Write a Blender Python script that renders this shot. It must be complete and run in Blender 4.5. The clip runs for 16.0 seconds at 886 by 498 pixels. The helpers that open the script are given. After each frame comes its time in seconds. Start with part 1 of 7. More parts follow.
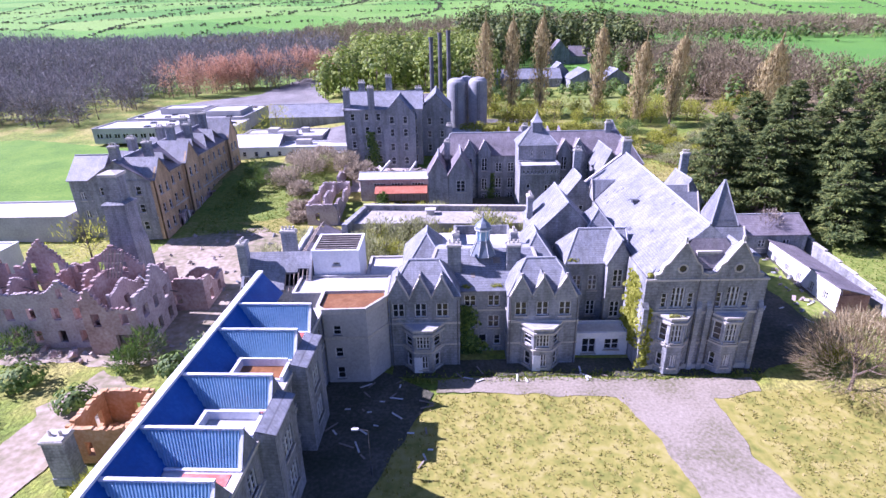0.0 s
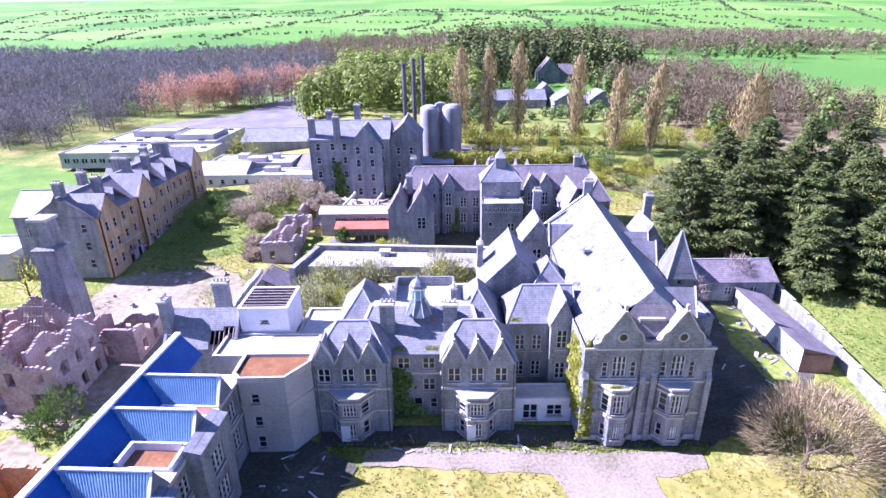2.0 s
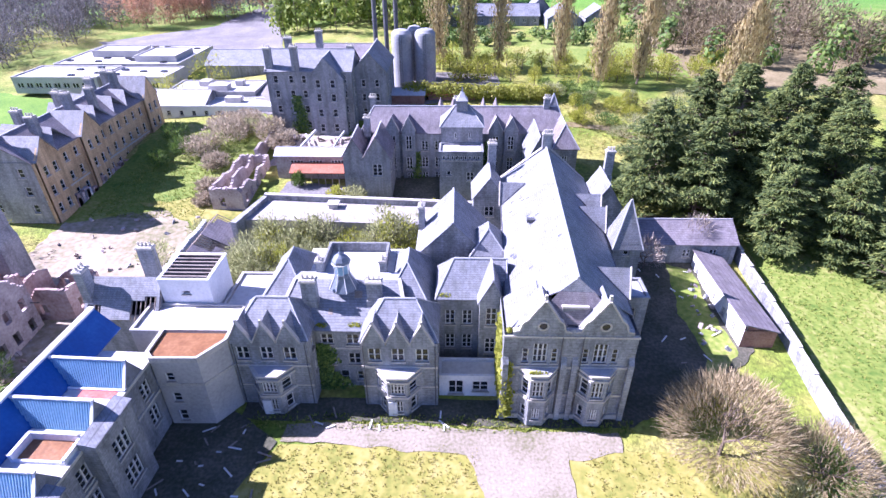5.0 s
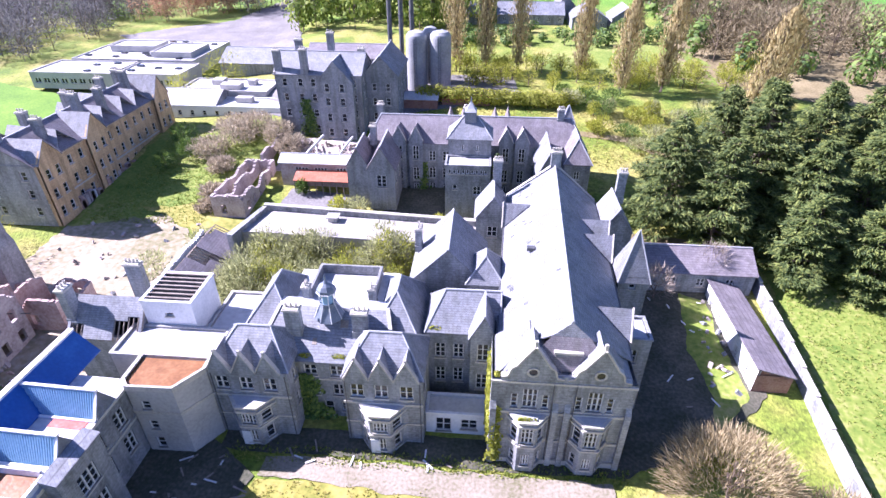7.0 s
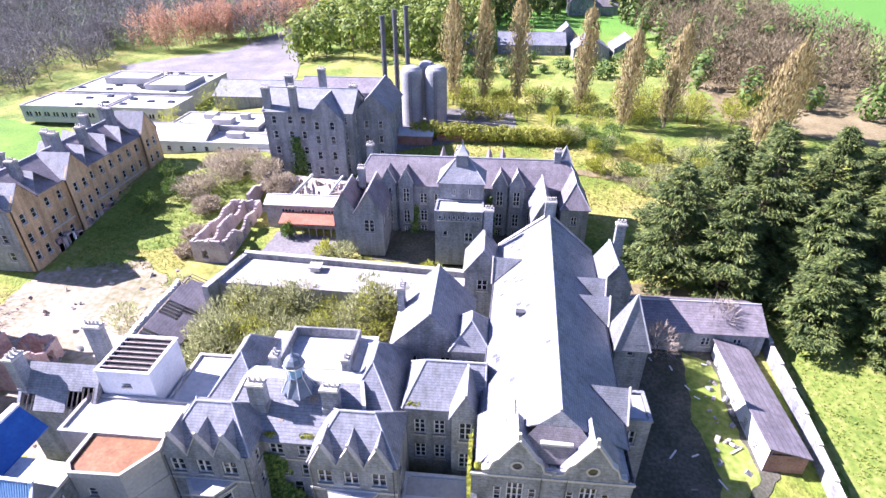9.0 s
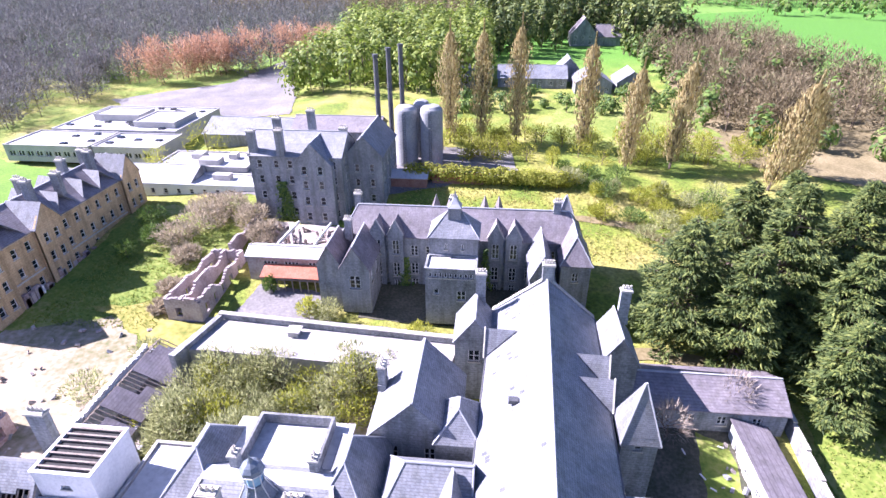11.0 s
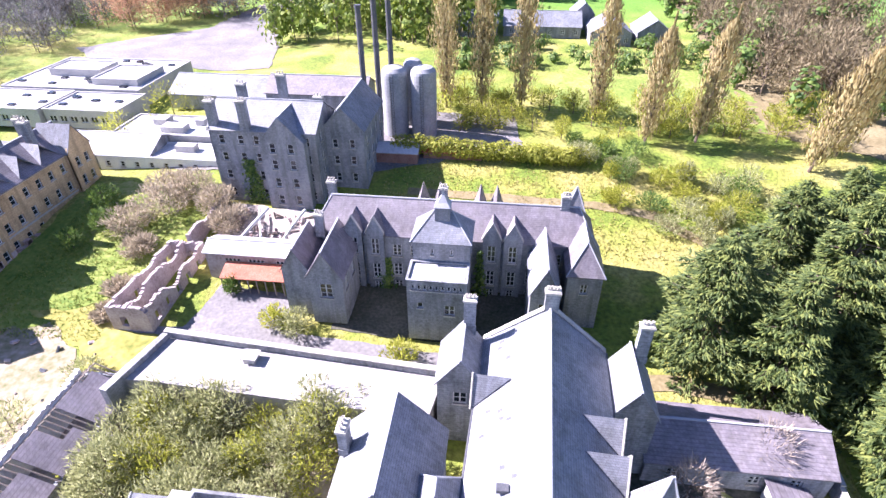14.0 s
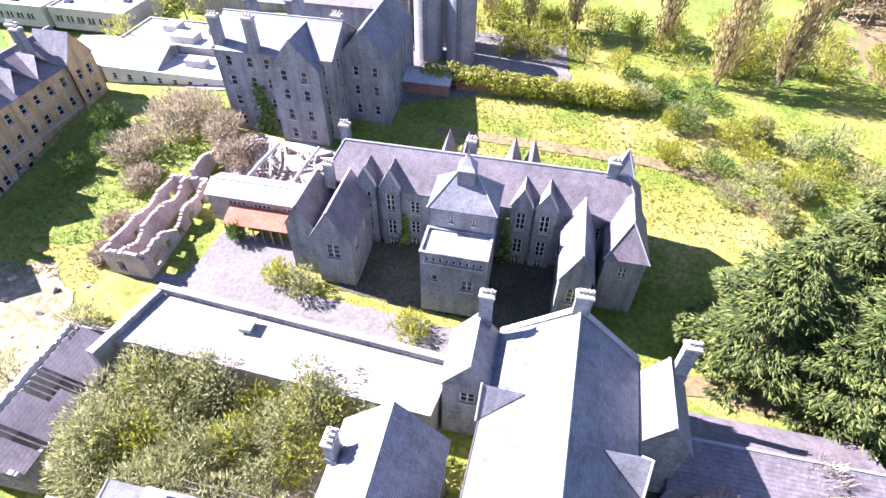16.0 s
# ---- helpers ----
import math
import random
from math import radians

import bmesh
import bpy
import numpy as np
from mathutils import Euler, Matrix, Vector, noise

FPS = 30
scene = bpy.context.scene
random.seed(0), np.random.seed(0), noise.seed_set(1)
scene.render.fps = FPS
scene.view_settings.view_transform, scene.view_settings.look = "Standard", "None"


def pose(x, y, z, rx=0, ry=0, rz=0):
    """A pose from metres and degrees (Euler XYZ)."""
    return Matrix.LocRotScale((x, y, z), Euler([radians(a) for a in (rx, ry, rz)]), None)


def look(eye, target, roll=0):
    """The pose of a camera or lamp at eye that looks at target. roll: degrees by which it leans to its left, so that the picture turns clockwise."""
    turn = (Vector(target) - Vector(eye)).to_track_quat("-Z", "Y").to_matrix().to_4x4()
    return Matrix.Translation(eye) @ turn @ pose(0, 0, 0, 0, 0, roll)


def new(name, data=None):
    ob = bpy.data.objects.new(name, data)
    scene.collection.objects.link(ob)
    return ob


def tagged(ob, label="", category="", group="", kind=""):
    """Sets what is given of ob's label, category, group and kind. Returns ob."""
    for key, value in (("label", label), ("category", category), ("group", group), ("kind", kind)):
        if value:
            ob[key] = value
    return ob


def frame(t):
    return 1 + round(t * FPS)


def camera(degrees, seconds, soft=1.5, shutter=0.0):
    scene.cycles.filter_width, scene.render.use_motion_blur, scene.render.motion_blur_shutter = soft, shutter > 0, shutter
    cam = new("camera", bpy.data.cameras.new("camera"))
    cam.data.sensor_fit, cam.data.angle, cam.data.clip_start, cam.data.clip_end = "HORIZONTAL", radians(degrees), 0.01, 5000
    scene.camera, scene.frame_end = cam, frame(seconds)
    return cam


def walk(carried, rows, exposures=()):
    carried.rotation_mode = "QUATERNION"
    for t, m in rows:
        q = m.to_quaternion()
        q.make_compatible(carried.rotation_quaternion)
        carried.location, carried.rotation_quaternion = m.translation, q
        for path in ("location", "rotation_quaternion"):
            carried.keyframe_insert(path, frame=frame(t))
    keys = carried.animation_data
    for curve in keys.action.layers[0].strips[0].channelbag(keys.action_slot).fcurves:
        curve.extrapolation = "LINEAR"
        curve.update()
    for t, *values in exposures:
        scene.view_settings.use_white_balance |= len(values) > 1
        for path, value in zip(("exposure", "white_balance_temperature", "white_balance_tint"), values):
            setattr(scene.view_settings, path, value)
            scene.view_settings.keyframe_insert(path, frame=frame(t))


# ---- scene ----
cam = camera(78.9, 16.0)
METRES, EYE, TILT, LEAN, TURN = 75.0, 40.1, -23.0, 1.1, 0.0
ROWS = [
    (0.0, 0.0, 0.0, 0.0, -0.0, 0.0, 0.0),
    (0.5, 0.0296, 0.0141, 0.0221, 0.08, 0.36, -0.1),
    (1.0, 0.0581, 0.0273, 0.0435, 0.14, 0.63, -0.21),
    (1.5, 0.0834, 0.0389, 0.0625, 0.19, 0.86, -0.32),
    (2.0, 0.1108, 0.0505, 0.0827, 0.26, 0.82, -0.43),
    (2.5, 0.1351, 0.0606, 0.1004, 0.3, 0.52, -0.53),
    (3.0, 0.1579, 0.069, 0.1167, 0.3, -0.97, -0.61),
    (3.5, 0.1783, 0.0758, 0.1311, 0.31, -3.19, -0.66),
    (4.0, 0.1999, 0.084, 0.1501, 0.25, -6.05, -0.79),
    (6.5, 0.2691, 0.1415, 0.2232, 3.23, -9.7, -2.56),
    (7.0, 0.2784, 0.158, 0.2372, 3.8, -9.85, -2.84),
    (7.5, 0.287, 0.1758, 0.2515, 4.05, -9.67, -2.92),
    (8.0, 0.2943, 0.1942, 0.2663, 4.23, -9.08, -2.97),
    (8.5, 0.3005, 0.2118, 0.2799, 4.37, -8.56, -2.97),
    (9.0, 0.3079, 0.2339, 0.2959, 4.54, -7.91, -2.99),
    (11.5, 0.328, 0.3583, 0.3818, 5.15, -5.54, -3.04),
    (12.0, 0.3304, 0.3888, 0.3979, 5.25, -5.51, -3.1),
    (12.5, 0.3322, 0.4202, 0.4146, 5.31, -5.56, -3.16),
    (13.0, 0.335, 0.4535, 0.4304, 5.51, -5.6, -3.27),
    (13.5, 0.3366, 0.4843, 0.4437, 5.6, -7.1, -3.36),
    (14.0, 0.3379, 0.5237, 0.4609, 5.69, -11.93, -3.46),
    (14.5, 0.3391, 0.5548, 0.476, 5.73, -16.35, -3.5),
    (15.0, 0.3396, 0.5916, 0.495, 6.3, -20.9, -3.85),
    (15.5, 0.3394, 0.6265, 0.5136, 8.06, -21.77, -4.84),
    (16.0, 0.3401, 0.6658, 0.5326, 10.5, -22.51, -6.09),
]
EXPO = ((0.0, 1.35, 5050, 49), (1.0, 1.66, 4950, 49), (3.0, 1.72, 4950, 47), (7.0, 1.82, 5250, 38), (9.0, 1.9, 5350, 37), (12.5, 1.94, 5400, 36), (16.0, 2.15, 5550, 34))
walk(cam, [(t, pose(0, 0, EYE, TILT, LEAN, TURN) @ pose(METRES * x, METRES * y, METRES * z, 90 + pitch, roll, yaw)) for t, x, y, z, yaw, pitch, roll in ROWS],
     [(t, s, k, g) for t, s, k, g in EXPO])

# ---- light ----
SUN_TO = Vector((-1.17, 0.16, 1.0)).normalized()
sun_elev = math.asin(SUN_TO.z)
sun_rot = math.atan2(SUN_TO.x, SUN_TO.y)
world = bpy.data.worlds.new("sky")
scene.world = world
world.use_nodes = True
wn = world.node_tree
sky = wn.nodes.new("ShaderNodeTexSky")
sky.sky_type, sky.sun_disc = "NISHITA", False
sky.sun_elevation, sky.sun_rotation = sun_elev, sun_rot
sky.ozone_density, sky.dust_density = 2.5, 0.5
wn.links.new(sky.outputs[0], wn.nodes["Background"].inputs[0])
wn.nodes["Background"].inputs[1].default_value = 0.05
sun_data = bpy.data.lights.new("sun", "SUN")
sun_data.energy, sun_data.angle, sun_data.color = 5.0, radians(0.5), (1.0, 0.91, 0.76)
sun = new("sun", sun_data)
sun.matrix_world = look((0, 0, 300), Vector((0, 0, 300)) - SUN_TO)


# ---- materials ----
def material(name, rough=0.85, metal=0.0):
    m = bpy.data.materials.new(name)
    m.use_nodes = True
    b = m.node_tree.nodes["Principled BSDF"]
    b.inputs["Roughness"].default_value, b.inputs["Metallic"].default_value = rough, metal
    return m, m.node_tree, b


def mottled(name, cols, scale=0.6, fine=6.0, rough=0.85, metal=0.0, bump=0.15, vary=0.0, stops=(0.3, 0.5, 0.72)):
    """Two scales of noise between three colours, with fine relief."""
    m, nt, b = material(name, rough, metal)
    co = nt.nodes.new("ShaderNodeTexCoord")
    n1, n2 = nt.nodes.new("ShaderNodeTexNoise"), nt.nodes.new("ShaderNodeTexNoise")
    n1.inputs["Scale"].default_value, n2.inputs["Scale"].default_value = scale, fine
    n1.inputs["Detail"].default_value, n2.inputs["Detail"].default_value = 4.0, 3.0
    mix = nt.nodes.new("ShaderNodeMath")
    mix.operation = "MULTIPLY_ADD"
    mix.inputs[1].default_value, mix.inputs[2].default_value = 0.5, 0.0
    geo = nt.nodes.new("ShaderNodeNewGeometry")
    nt.links.new(geo.outputs["Position"], n1.inputs["Vector"])
    nt.links.new(geo.outputs["Position"], n2.inputs["Vector"])
    half = nt.nodes.new("ShaderNodeMath")
    half.operation = "MULTIPLY"
    half.inputs[1].default_value = 0.5
    nt.links.new(n1.outputs[0], half.inputs[0])
    nt.links.new(n2.outputs[0], mix.inputs[0])
    nt.links.new(half.outputs[0], mix.inputs[2])
    last = mix.outputs[0]
    if vary:
        inf = nt.nodes.new("ShaderNodeObjectInfo")
        add = nt.nodes.new("ShaderNodeMath")
        add.operation = "MULTIPLY_ADD"
        add.inputs[1].default_value = vary
        off = nt.nodes.new("ShaderNodeMath")
        off.operation = "SUBTRACT"
        off.inputs[1].default_value = vary / 2
        nt.links.new(inf.outputs["Random"], add.inputs[0])
        nt.links.new(last, off.inputs[0])
        nt.links.new(off.outputs[0], add.inputs[2])
        last = add.outputs[0]
    ramp = nt.nodes.new("ShaderNodeValToRGB")
    e = ramp.color_ramp.elements
    e[0].position, e[1].position = stops[0], stops[2]
    e[0].color, e[1].color = (*cols[0], 1), (*cols[2], 1)
    mid = e.new(stops[1])
    mid.color = (*cols[1], 1)
    nt.links.new(last, ramp.inputs[0])
    nt.links.new(ramp.outputs[0], b.inputs["Base Color"])
    if bump:
        bp = nt.nodes.new("ShaderNodeBump")
        bp.inputs["Strength"].default_value, bp.inputs["Distance"].default_value = bump, 0.15
        nt.links.new(n2.outputs[0], bp.inputs["Height"])
        nt.links.new(bp.outputs[0], b.inputs["Normal"])
    return m


def coursed(name, cols, course=0.3, joint=0.6, scale=0.5, rough=0.8, dark=0.6, bump=0.4, streak=0.72):
    """Mottled surface with horizontal courses by height and staggered joints: slates, coursed stone."""
    m = mottled(name, cols, scale, 3.0, rough, 0.0, 0.0)
    nt = m.node_tree
    b = nt.nodes["Principled BSDF"]
    geo = next(n for n in nt.nodes if n.type == "NEW_GEOMETRY")
    sep, com = nt.nodes.new("ShaderNodeSeparateXYZ"), nt.nodes.new("ShaderNodeCombineXYZ")
    nt.links.new(geo.outputs["Position"], sep.inputs[0])
    add = nt.nodes.new("ShaderNodeMath")
    nt.links.new(sep.outputs[0], add.inputs[0])
    nt.links.new(sep.outputs[1], add.inputs[1])
    nt.links.new(add.outputs[0], com.inputs[0])
    nt.links.new(sep.outputs[2], com.inputs[1])
    br = nt.nodes.new("ShaderNodeTexBrick")
    br.inputs["Scale"].default_value = 1.0
    br.inputs["Brick Width"].default_value, br.inputs["Row Height"].default_value = joint, course
    br.inputs["Mortar Size"].default_value = 0.03 * course / 0.3
    br.inputs["Color1"].default_value = (1, 1, 1, 1)
    br.inputs["Color2"].default_value = (0.86, 0.87, 0.89, 1)
    br.inputs["Mortar"].default_value = (dark, dark, dark, 1)
    nt.links.new(com.outputs[0], br.inputs["Vector"])
    mul = nt.nodes.new("ShaderNodeMix")
    mul.data_type, mul.blend_type = "RGBA", "MULTIPLY"
    mul.inputs[0].default_value = 1.0
    ramp = next(n for n in nt.nodes if n.type == "VALTORGB")
    nt.links.new(ramp.outputs[0], mul.inputs[6])
    nt.links.new(br.outputs[0], mul.inputs[7])
    # rain streaks and stains, long in height
    mp = nt.nodes.new("ShaderNodeMapping")
    mp.inputs["Scale"].default_value = (1.1, 1.1, 0.16)
    st = nt.nodes.new("ShaderNodeTexNoise")
    st.inputs["Scale"].default_value, st.inputs["Detail"].default_value = 1.0, 5.0
    sr = nt.nodes.new("ShaderNodeValToRGB")
    se = sr.color_ramp.elements
    se[0].position, se[0].color, se[1].position, se[1].color = 0.34, (streak, streak, streak * 0.95, 1), 0.58, (1.06, 1.06, 1.06, 1)
    m2 = nt.nodes.new("ShaderNodeMix")
    m2.data_type, m2.blend_type = "RGBA", "MULTIPLY"
    m2.inputs[0].default_value = 1.0
    nt.links.new(geo.outputs["Position"], mp.inputs[0])
    nt.links.new(mp.outputs[0], st.inputs["Vector"])
    nt.links.new(st.outputs[0], sr.inputs[0])
    nt.links.new(mul.outputs[2], m2.inputs[6])
    nt.links.new(sr.outputs[0], m2.inputs[7])
    nt.links.new(m2.outputs[2], b.inputs["Base Color"])
    bp = nt.nodes.new("ShaderNodeBump")
    bp.inputs["Strength"].default_value, bp.inputs["Distance"].default_value = bump, 0.05
    nt.links.new(br.outputs[0], bp.inputs["Height"])
    nt.links.new(bp.outputs[0], b.inputs["Normal"])
    return m


STONE = coursed("limestone", ((0.145, 0.152, 0.158), (0.295, 0.307, 0.318), (0.445, 0.455, 0.46)), 0.35, 0.8, 0.35, 0.9, 0.75, 0.4)
DRESSED = mottled("dressed_stone", ((0.30, 0.285, 0.25), (0.47, 0.445, 0.39), (0.60, 0.57, 0.50)), 0.5, 5.0, 0.85)
GREYSTONE = coursed("rubble_stone", ((0.145, 0.15, 0.158), (0.29, 0.298, 0.31), (0.42, 0.425, 0.43)), 0.3, 0.6, 0.3, 0.9, 0.75, 0.4)
YELLOWSTONE = coursed("ochre_render", ((0.36, 0.25, 0.14), (0.56, 0.40, 0.22), (0.66, 0.50, 0.31)), 0.4, 0.9, 0.25, 0.9, 0.8, 0.3)
PINKRUIN = mottled("burnt_masonry", ((0.22, 0.13, 0.12), (0.40, 0.29, 0.26), (0.55, 0.47, 0.43)), 0.4, 2.5, 0.95, 0.0, 0.6)
SLATE = coursed("slate", ((0.16, 0.17, 0.19), (0.245, 0.255, 0.28), (0.35, 0.355, 0.37)), 0.2, 0.42, 0.3, 0.6, 0.62, 0.6, 0.8)
SLATE_PURPLE = coursed("purple_slate", ((0.15, 0.135, 0.15), (0.23, 0.205, 0.22), (0.31, 0.285, 0.295)), 0.2, 0.42, 0.25, 0.6, 0.66, 0.6, 0.8)
LEAD = mottled("lead", ((0.26, 0.27, 0.29), (0.36, 0.37, 0.39), (0.46, 0.47, 0.49)), 0.8, 7.0, 0.55, 0.0, 0.1)
FELT = mottled("pale_roof_felt", ((0.36, 0.35, 0.35), (0.50, 0.49, 0.48), (0.60, 0.59, 0.58)), 0.25, 2.0, 0.8)
CONCRETE = mottled("concrete", ((0.30, 0.29, 0.28), (0.42, 0.41, 0.39), (0.52, 0.51, 0.48)), 0.3, 3.0, 0.9)
BLUEPAINT = mottled("blue_sheet", ((0.012, 0.07, 0.26), (0.015, 0.09, 0.33), (0.03, 0.13, 0.40)), 0.4, 3.0, 0.5)
BLUESHEET = mottled("pale_blue_sheet", ((0.16, 0.30, 0.44), (0.22, 0.38, 0.53), (0.30, 0.46, 0.60)), 0.4, 3.0, 0.5)
WHITEPAINT = mottled("white_paint", ((0.55, 0.56, 0.57), (0.68, 0.69, 0.70), (0.78, 0.78, 0.78)), 0.5, 4.0, 0.7)
REDPATCH = mottled("red_oxide", ((0.40, 0.08, 0.06), (0.52, 0.13, 0.10), (0.60, 0.28, 0.24)), 0.6, 3.0, 0.8)
RUST = mottled("rusted_sheet", ((0.25, 0.08, 0.04), (0.40, 0.13, 0.07), (0.50, 0.22, 0.15)), 0.5, 4.0, 0.8)
WETROOF = mottled("wet_brown_roof", ((0.16, 0.07, 0.025), (0.24, 0.11, 0.04), (0.33, 0.18, 0.08)), 0.5, 3.0, 0.35)
TIMBER = mottled("weathered_timber", ((0.14, 0.11, 0.09), (0.25, 0.21, 0.17), (0.36, 0.32, 0.27)), 1.0, 8.0, 0.85)
FRAMEPAINT = mottled("frame_paint", ((0.50, 0.50, 0.48), (0.62, 0.62, 0.60), (0.72, 0.72, 0.70)), 1.0, 8.0, 0.7)
STEEL = mottled("dark_steel", ((0.06, 0.065, 0.075), (0.10, 0.105, 0.115), (0.17, 0.16, 0.16)), 0.6, 6.0, 0.6, 0.3)
SILO = mottled("silo_concrete", ((0.20, 0.21, 0.22), (0.30, 0.31, 0.32), (0.42, 0.42, 0.42)), 0.35, 3.0, 0.8)
DARK = mottled("dark_interior", ((0.015, 0.015, 0.016), (0.03, 0.03, 0.03), (0.05, 0.05, 0.05)), 0.5, 3.0, 0.9)
BARK = mottled("bark", ((0.07, 0.05, 0.035), (0.14, 0.105, 0.075), (0.22, 0.18, 0.14)), 1.0, 8.0, 0.95)
BRICK = mottled("brick_clay", ((0.20, 0.10, 0.07), (0.33, 0.18, 0.13), (0.42, 0.27, 0.21)), 0.6, 5.0, 0.9)
RUBBLE = mottled("rubble", ((0.22, 0.19, 0.16), (0.38, 0.33, 0.29), (0.55, 0.50, 0.45)), 0.5, 3.0, 0.95, 0.0, 0.8)
glass, gnt, gb = material("window_glass", 0.12)
gb.inputs["Base Color"].default_value = (0.02, 0.024, 0.03, 1)
gb.inputs["IOR"].default_value = 1.5


def leafy(name, cols, rough=0.75, trans=0.25):
    """Leaves: colour by random island, with light let through."""
    m, nt, b = material(name, rough)
    geo = nt.nodes.new("ShaderNodeNewGeometry")
    ramp = nt.nodes.new("ShaderNodeValToRGB")
    e = ramp.color_ramp.elements
    e[0].color, e[1].color = (*cols[0], 1), (*cols[2], 1)
    e.new(0.5).color = (*cols[1], 1)
    nt.links.new(geo.outputs["Random Per Island"], ramp.inputs[0])
    nt.links.new(ramp.outputs[0], b.inputs["Base Color"])
    if trans:
        tr = nt.nodes.new("ShaderNodeBsdfTranslucent")
        mx = nt.nodes.new("ShaderNodeMixShader")
        mx.inputs[0].default_value = trans
        out = nt.nodes["Material Output"]
        nt.links.new(ramp.outputs[0], tr.inputs[0])
        nt.links.new(b.outputs[0], mx.inputs[1])
        nt.links.new(tr.outputs[0], mx.inputs[2])
        nt.links.new(mx.outputs[0], out.inputs[0])
    return m


CONIFER = leafy("conifer_needles", ((0.035, 0.062, 0.012), (0.085, 0.125, 0.024), (0.22, 0.255, 0.055)), 0.75, 0.22)
GREENLEAF = leafy("green_leaves", ((0.05, 0.10, 0.02), (0.11, 0.19, 0.03), (0.21, 0.29, 0.055)), 0.7, 0.3)
YELLOWLEAF = leafy("spring_leaves", ((0.19, 0.22, 0.02), (0.36, 0.38, 0.04), (0.54, 0.54, 0.09)), 0.7, 0.55)
SCRUB = leafy("budding_scrub", ((0.20, 0.22, 0.09), (0.35, 0.37, 0.16), (0.54, 0.54, 0.29)), 0.8, 0.5)
POPLAR = leafy("poplar_buds", ((0.25, 0.19, 0.075), (0.41, 0.33, 0.14), (0.56, 0.48, 0.23)), 0.8, 0.25)
TWIG = leafy("bare_twigs", ((0.16, 0.13, 0.10), (0.28, 0.235, 0.18), (0.42, 0.36, 0.29)), 0.9, 0.0)
TWIG_DARK = leafy("dark_twigs", ((0.095, 0.095, 0.095), (0.185, 0.18, 0.175), (0.31, 0.295, 0.275)), 0.9, 0.2)
TWIG_RED = leafy("red_twigs", ((0.36, 0.20, 0.12), (0.56, 0.34, 0.21), (0.70, 0.48, 0.33)), 0.9, 0.3)
BRIGHTLEAF = leafy("bright_leaves", ((0.10, 0.16, 0.02), (0.20, 0.27, 0.035), (0.33, 0.38, 0.07)), 0.7, 0.35)
TWIG_BROWN = leafy("brown_twigs", ((0.12, 0.095, 0.05), (0.21, 0.17, 0.09), (0.33, 0.28, 0.16)), 0.9, 0.3)
HEDGE = leafy("hedge_leaves", ((0.05, 0.07, 0.03), (0.09, 0.11, 0.05), (0.16, 0.17, 0.09)), 0.8, 0.1)
BRAMBLE = leafy("dry_bramble", ((0.24, 0.205, 0.14), (0.38, 0.325, 0.225), (0.55, 0.48, 0.34)), 0.9, 0.4)
IVY = leafy("ivy_leaves", ((0.04, 0.09, 0.015), (0.10, 0.18, 0.03), (0.28, 0.36, 0.06)), 0.6, 0.2)
MOSS = mottled("moss", ((0.08, 0.12, 0.02), (0.20, 0.26, 0.04), (0.34, 0.38, 0.08)), 1.5, 6.0, 0.95, 0.0, 0.6)


# ---- building helpers ----
class Mb:
    """A mesh in the making, in world metres; xf is a pose that is applied to each vertex."""

    def __init__(self, xf=None):
        self.v, self.f, self.xf = [], [], xf

    def add(self, verts, faces):
        o = len(self.v)
        self.v += [tuple(self.xf @ Vector(p)) if self.xf else tuple(p) for p in verts]
        self.f += [tuple(i + o for i in f) for f in faces]
        return self

    def poly(self, *pts):
        return self.add(pts, [tuple(range(len(pts)))])

    def box(self, x0, x1, y0, y1, z0, z1):
        p = [(x, y, z) for z in (z0, z1) for x, y in ((x0, y0), (x1, y0), (x1, y1), (x0, y1))]
        return self.add(p, [(3, 2, 1, 0), (4, 5, 6, 7), (0, 1, 5, 4), (1, 2, 6, 5), (2, 3, 7, 6), (3, 0, 4, 7)])

    def slab(self, pts, thick):
        """A plate: the polygon pts (seen from above counterclockwise) and its copy thick below."""
        n = len(pts)
        low = [(x, y, z - thick) for x, y, z in pts]
        return self.add(list(pts) + low, [tuple(range(n)), tuple(range(2 * n - 1, n - 1, -1))] + [(i, n + i, n + (i + 1) % n, (i + 1) % n) for i in range(n)])

    def prism(self, pts2, z0, z1):
        return self.slab([(x, y, z1) for x, y in pts2], z1 - z0)

    def tube(self, a, b, r0, r1, sides=6):
        a, b = Vector(a), Vector(b)
        q = (b - a).to_track_quat("Z", "Y")
        ring = [q @ Vector((math.cos(2 * math.pi * i / sides), math.sin(2 * math.pi * i / sides), 0)) for i in range(sides)]
        pts = [a + r * r0 for r in ring] + [b + r * r1 for r in ring]
        return self.add(pts, [(i, (i + 1) % sides, sides + (i + 1) % sides, sides + i) for i in range(sides)] + [tuple(range(sides - 1, -1, -1)), tuple(range(sides, 2 * sides))])

    def lathe(self, x, y, prof, sides=16, phase=0.0):
        """A turned form: prof lists (radius, z)."""
        pts = [(x + r * math.cos(2 * math.pi * i / sides + phase), y + r * math.sin(2 * math.pi * i / sides + phase), z) for r, z in prof for i in range(sides)]
        fs = [(k * sides + i, k * sides + (i + 1) % sides, (k + 1) * sides + (i + 1) % sides, (k + 1) * sides + i) for k in range(len(prof) - 1) for i in range(sides)]
        fs += [tuple(range(sides - 1, -1, -1)), tuple(range((len(prof) - 1) * sides, len(prof) * sides))]
        return self.add(pts, fs)


def thing(name, at, label, category, group="", kind=""):
    ob = new(name)
    ob.location = at
    return tagged(ob, label, category, group, kind)


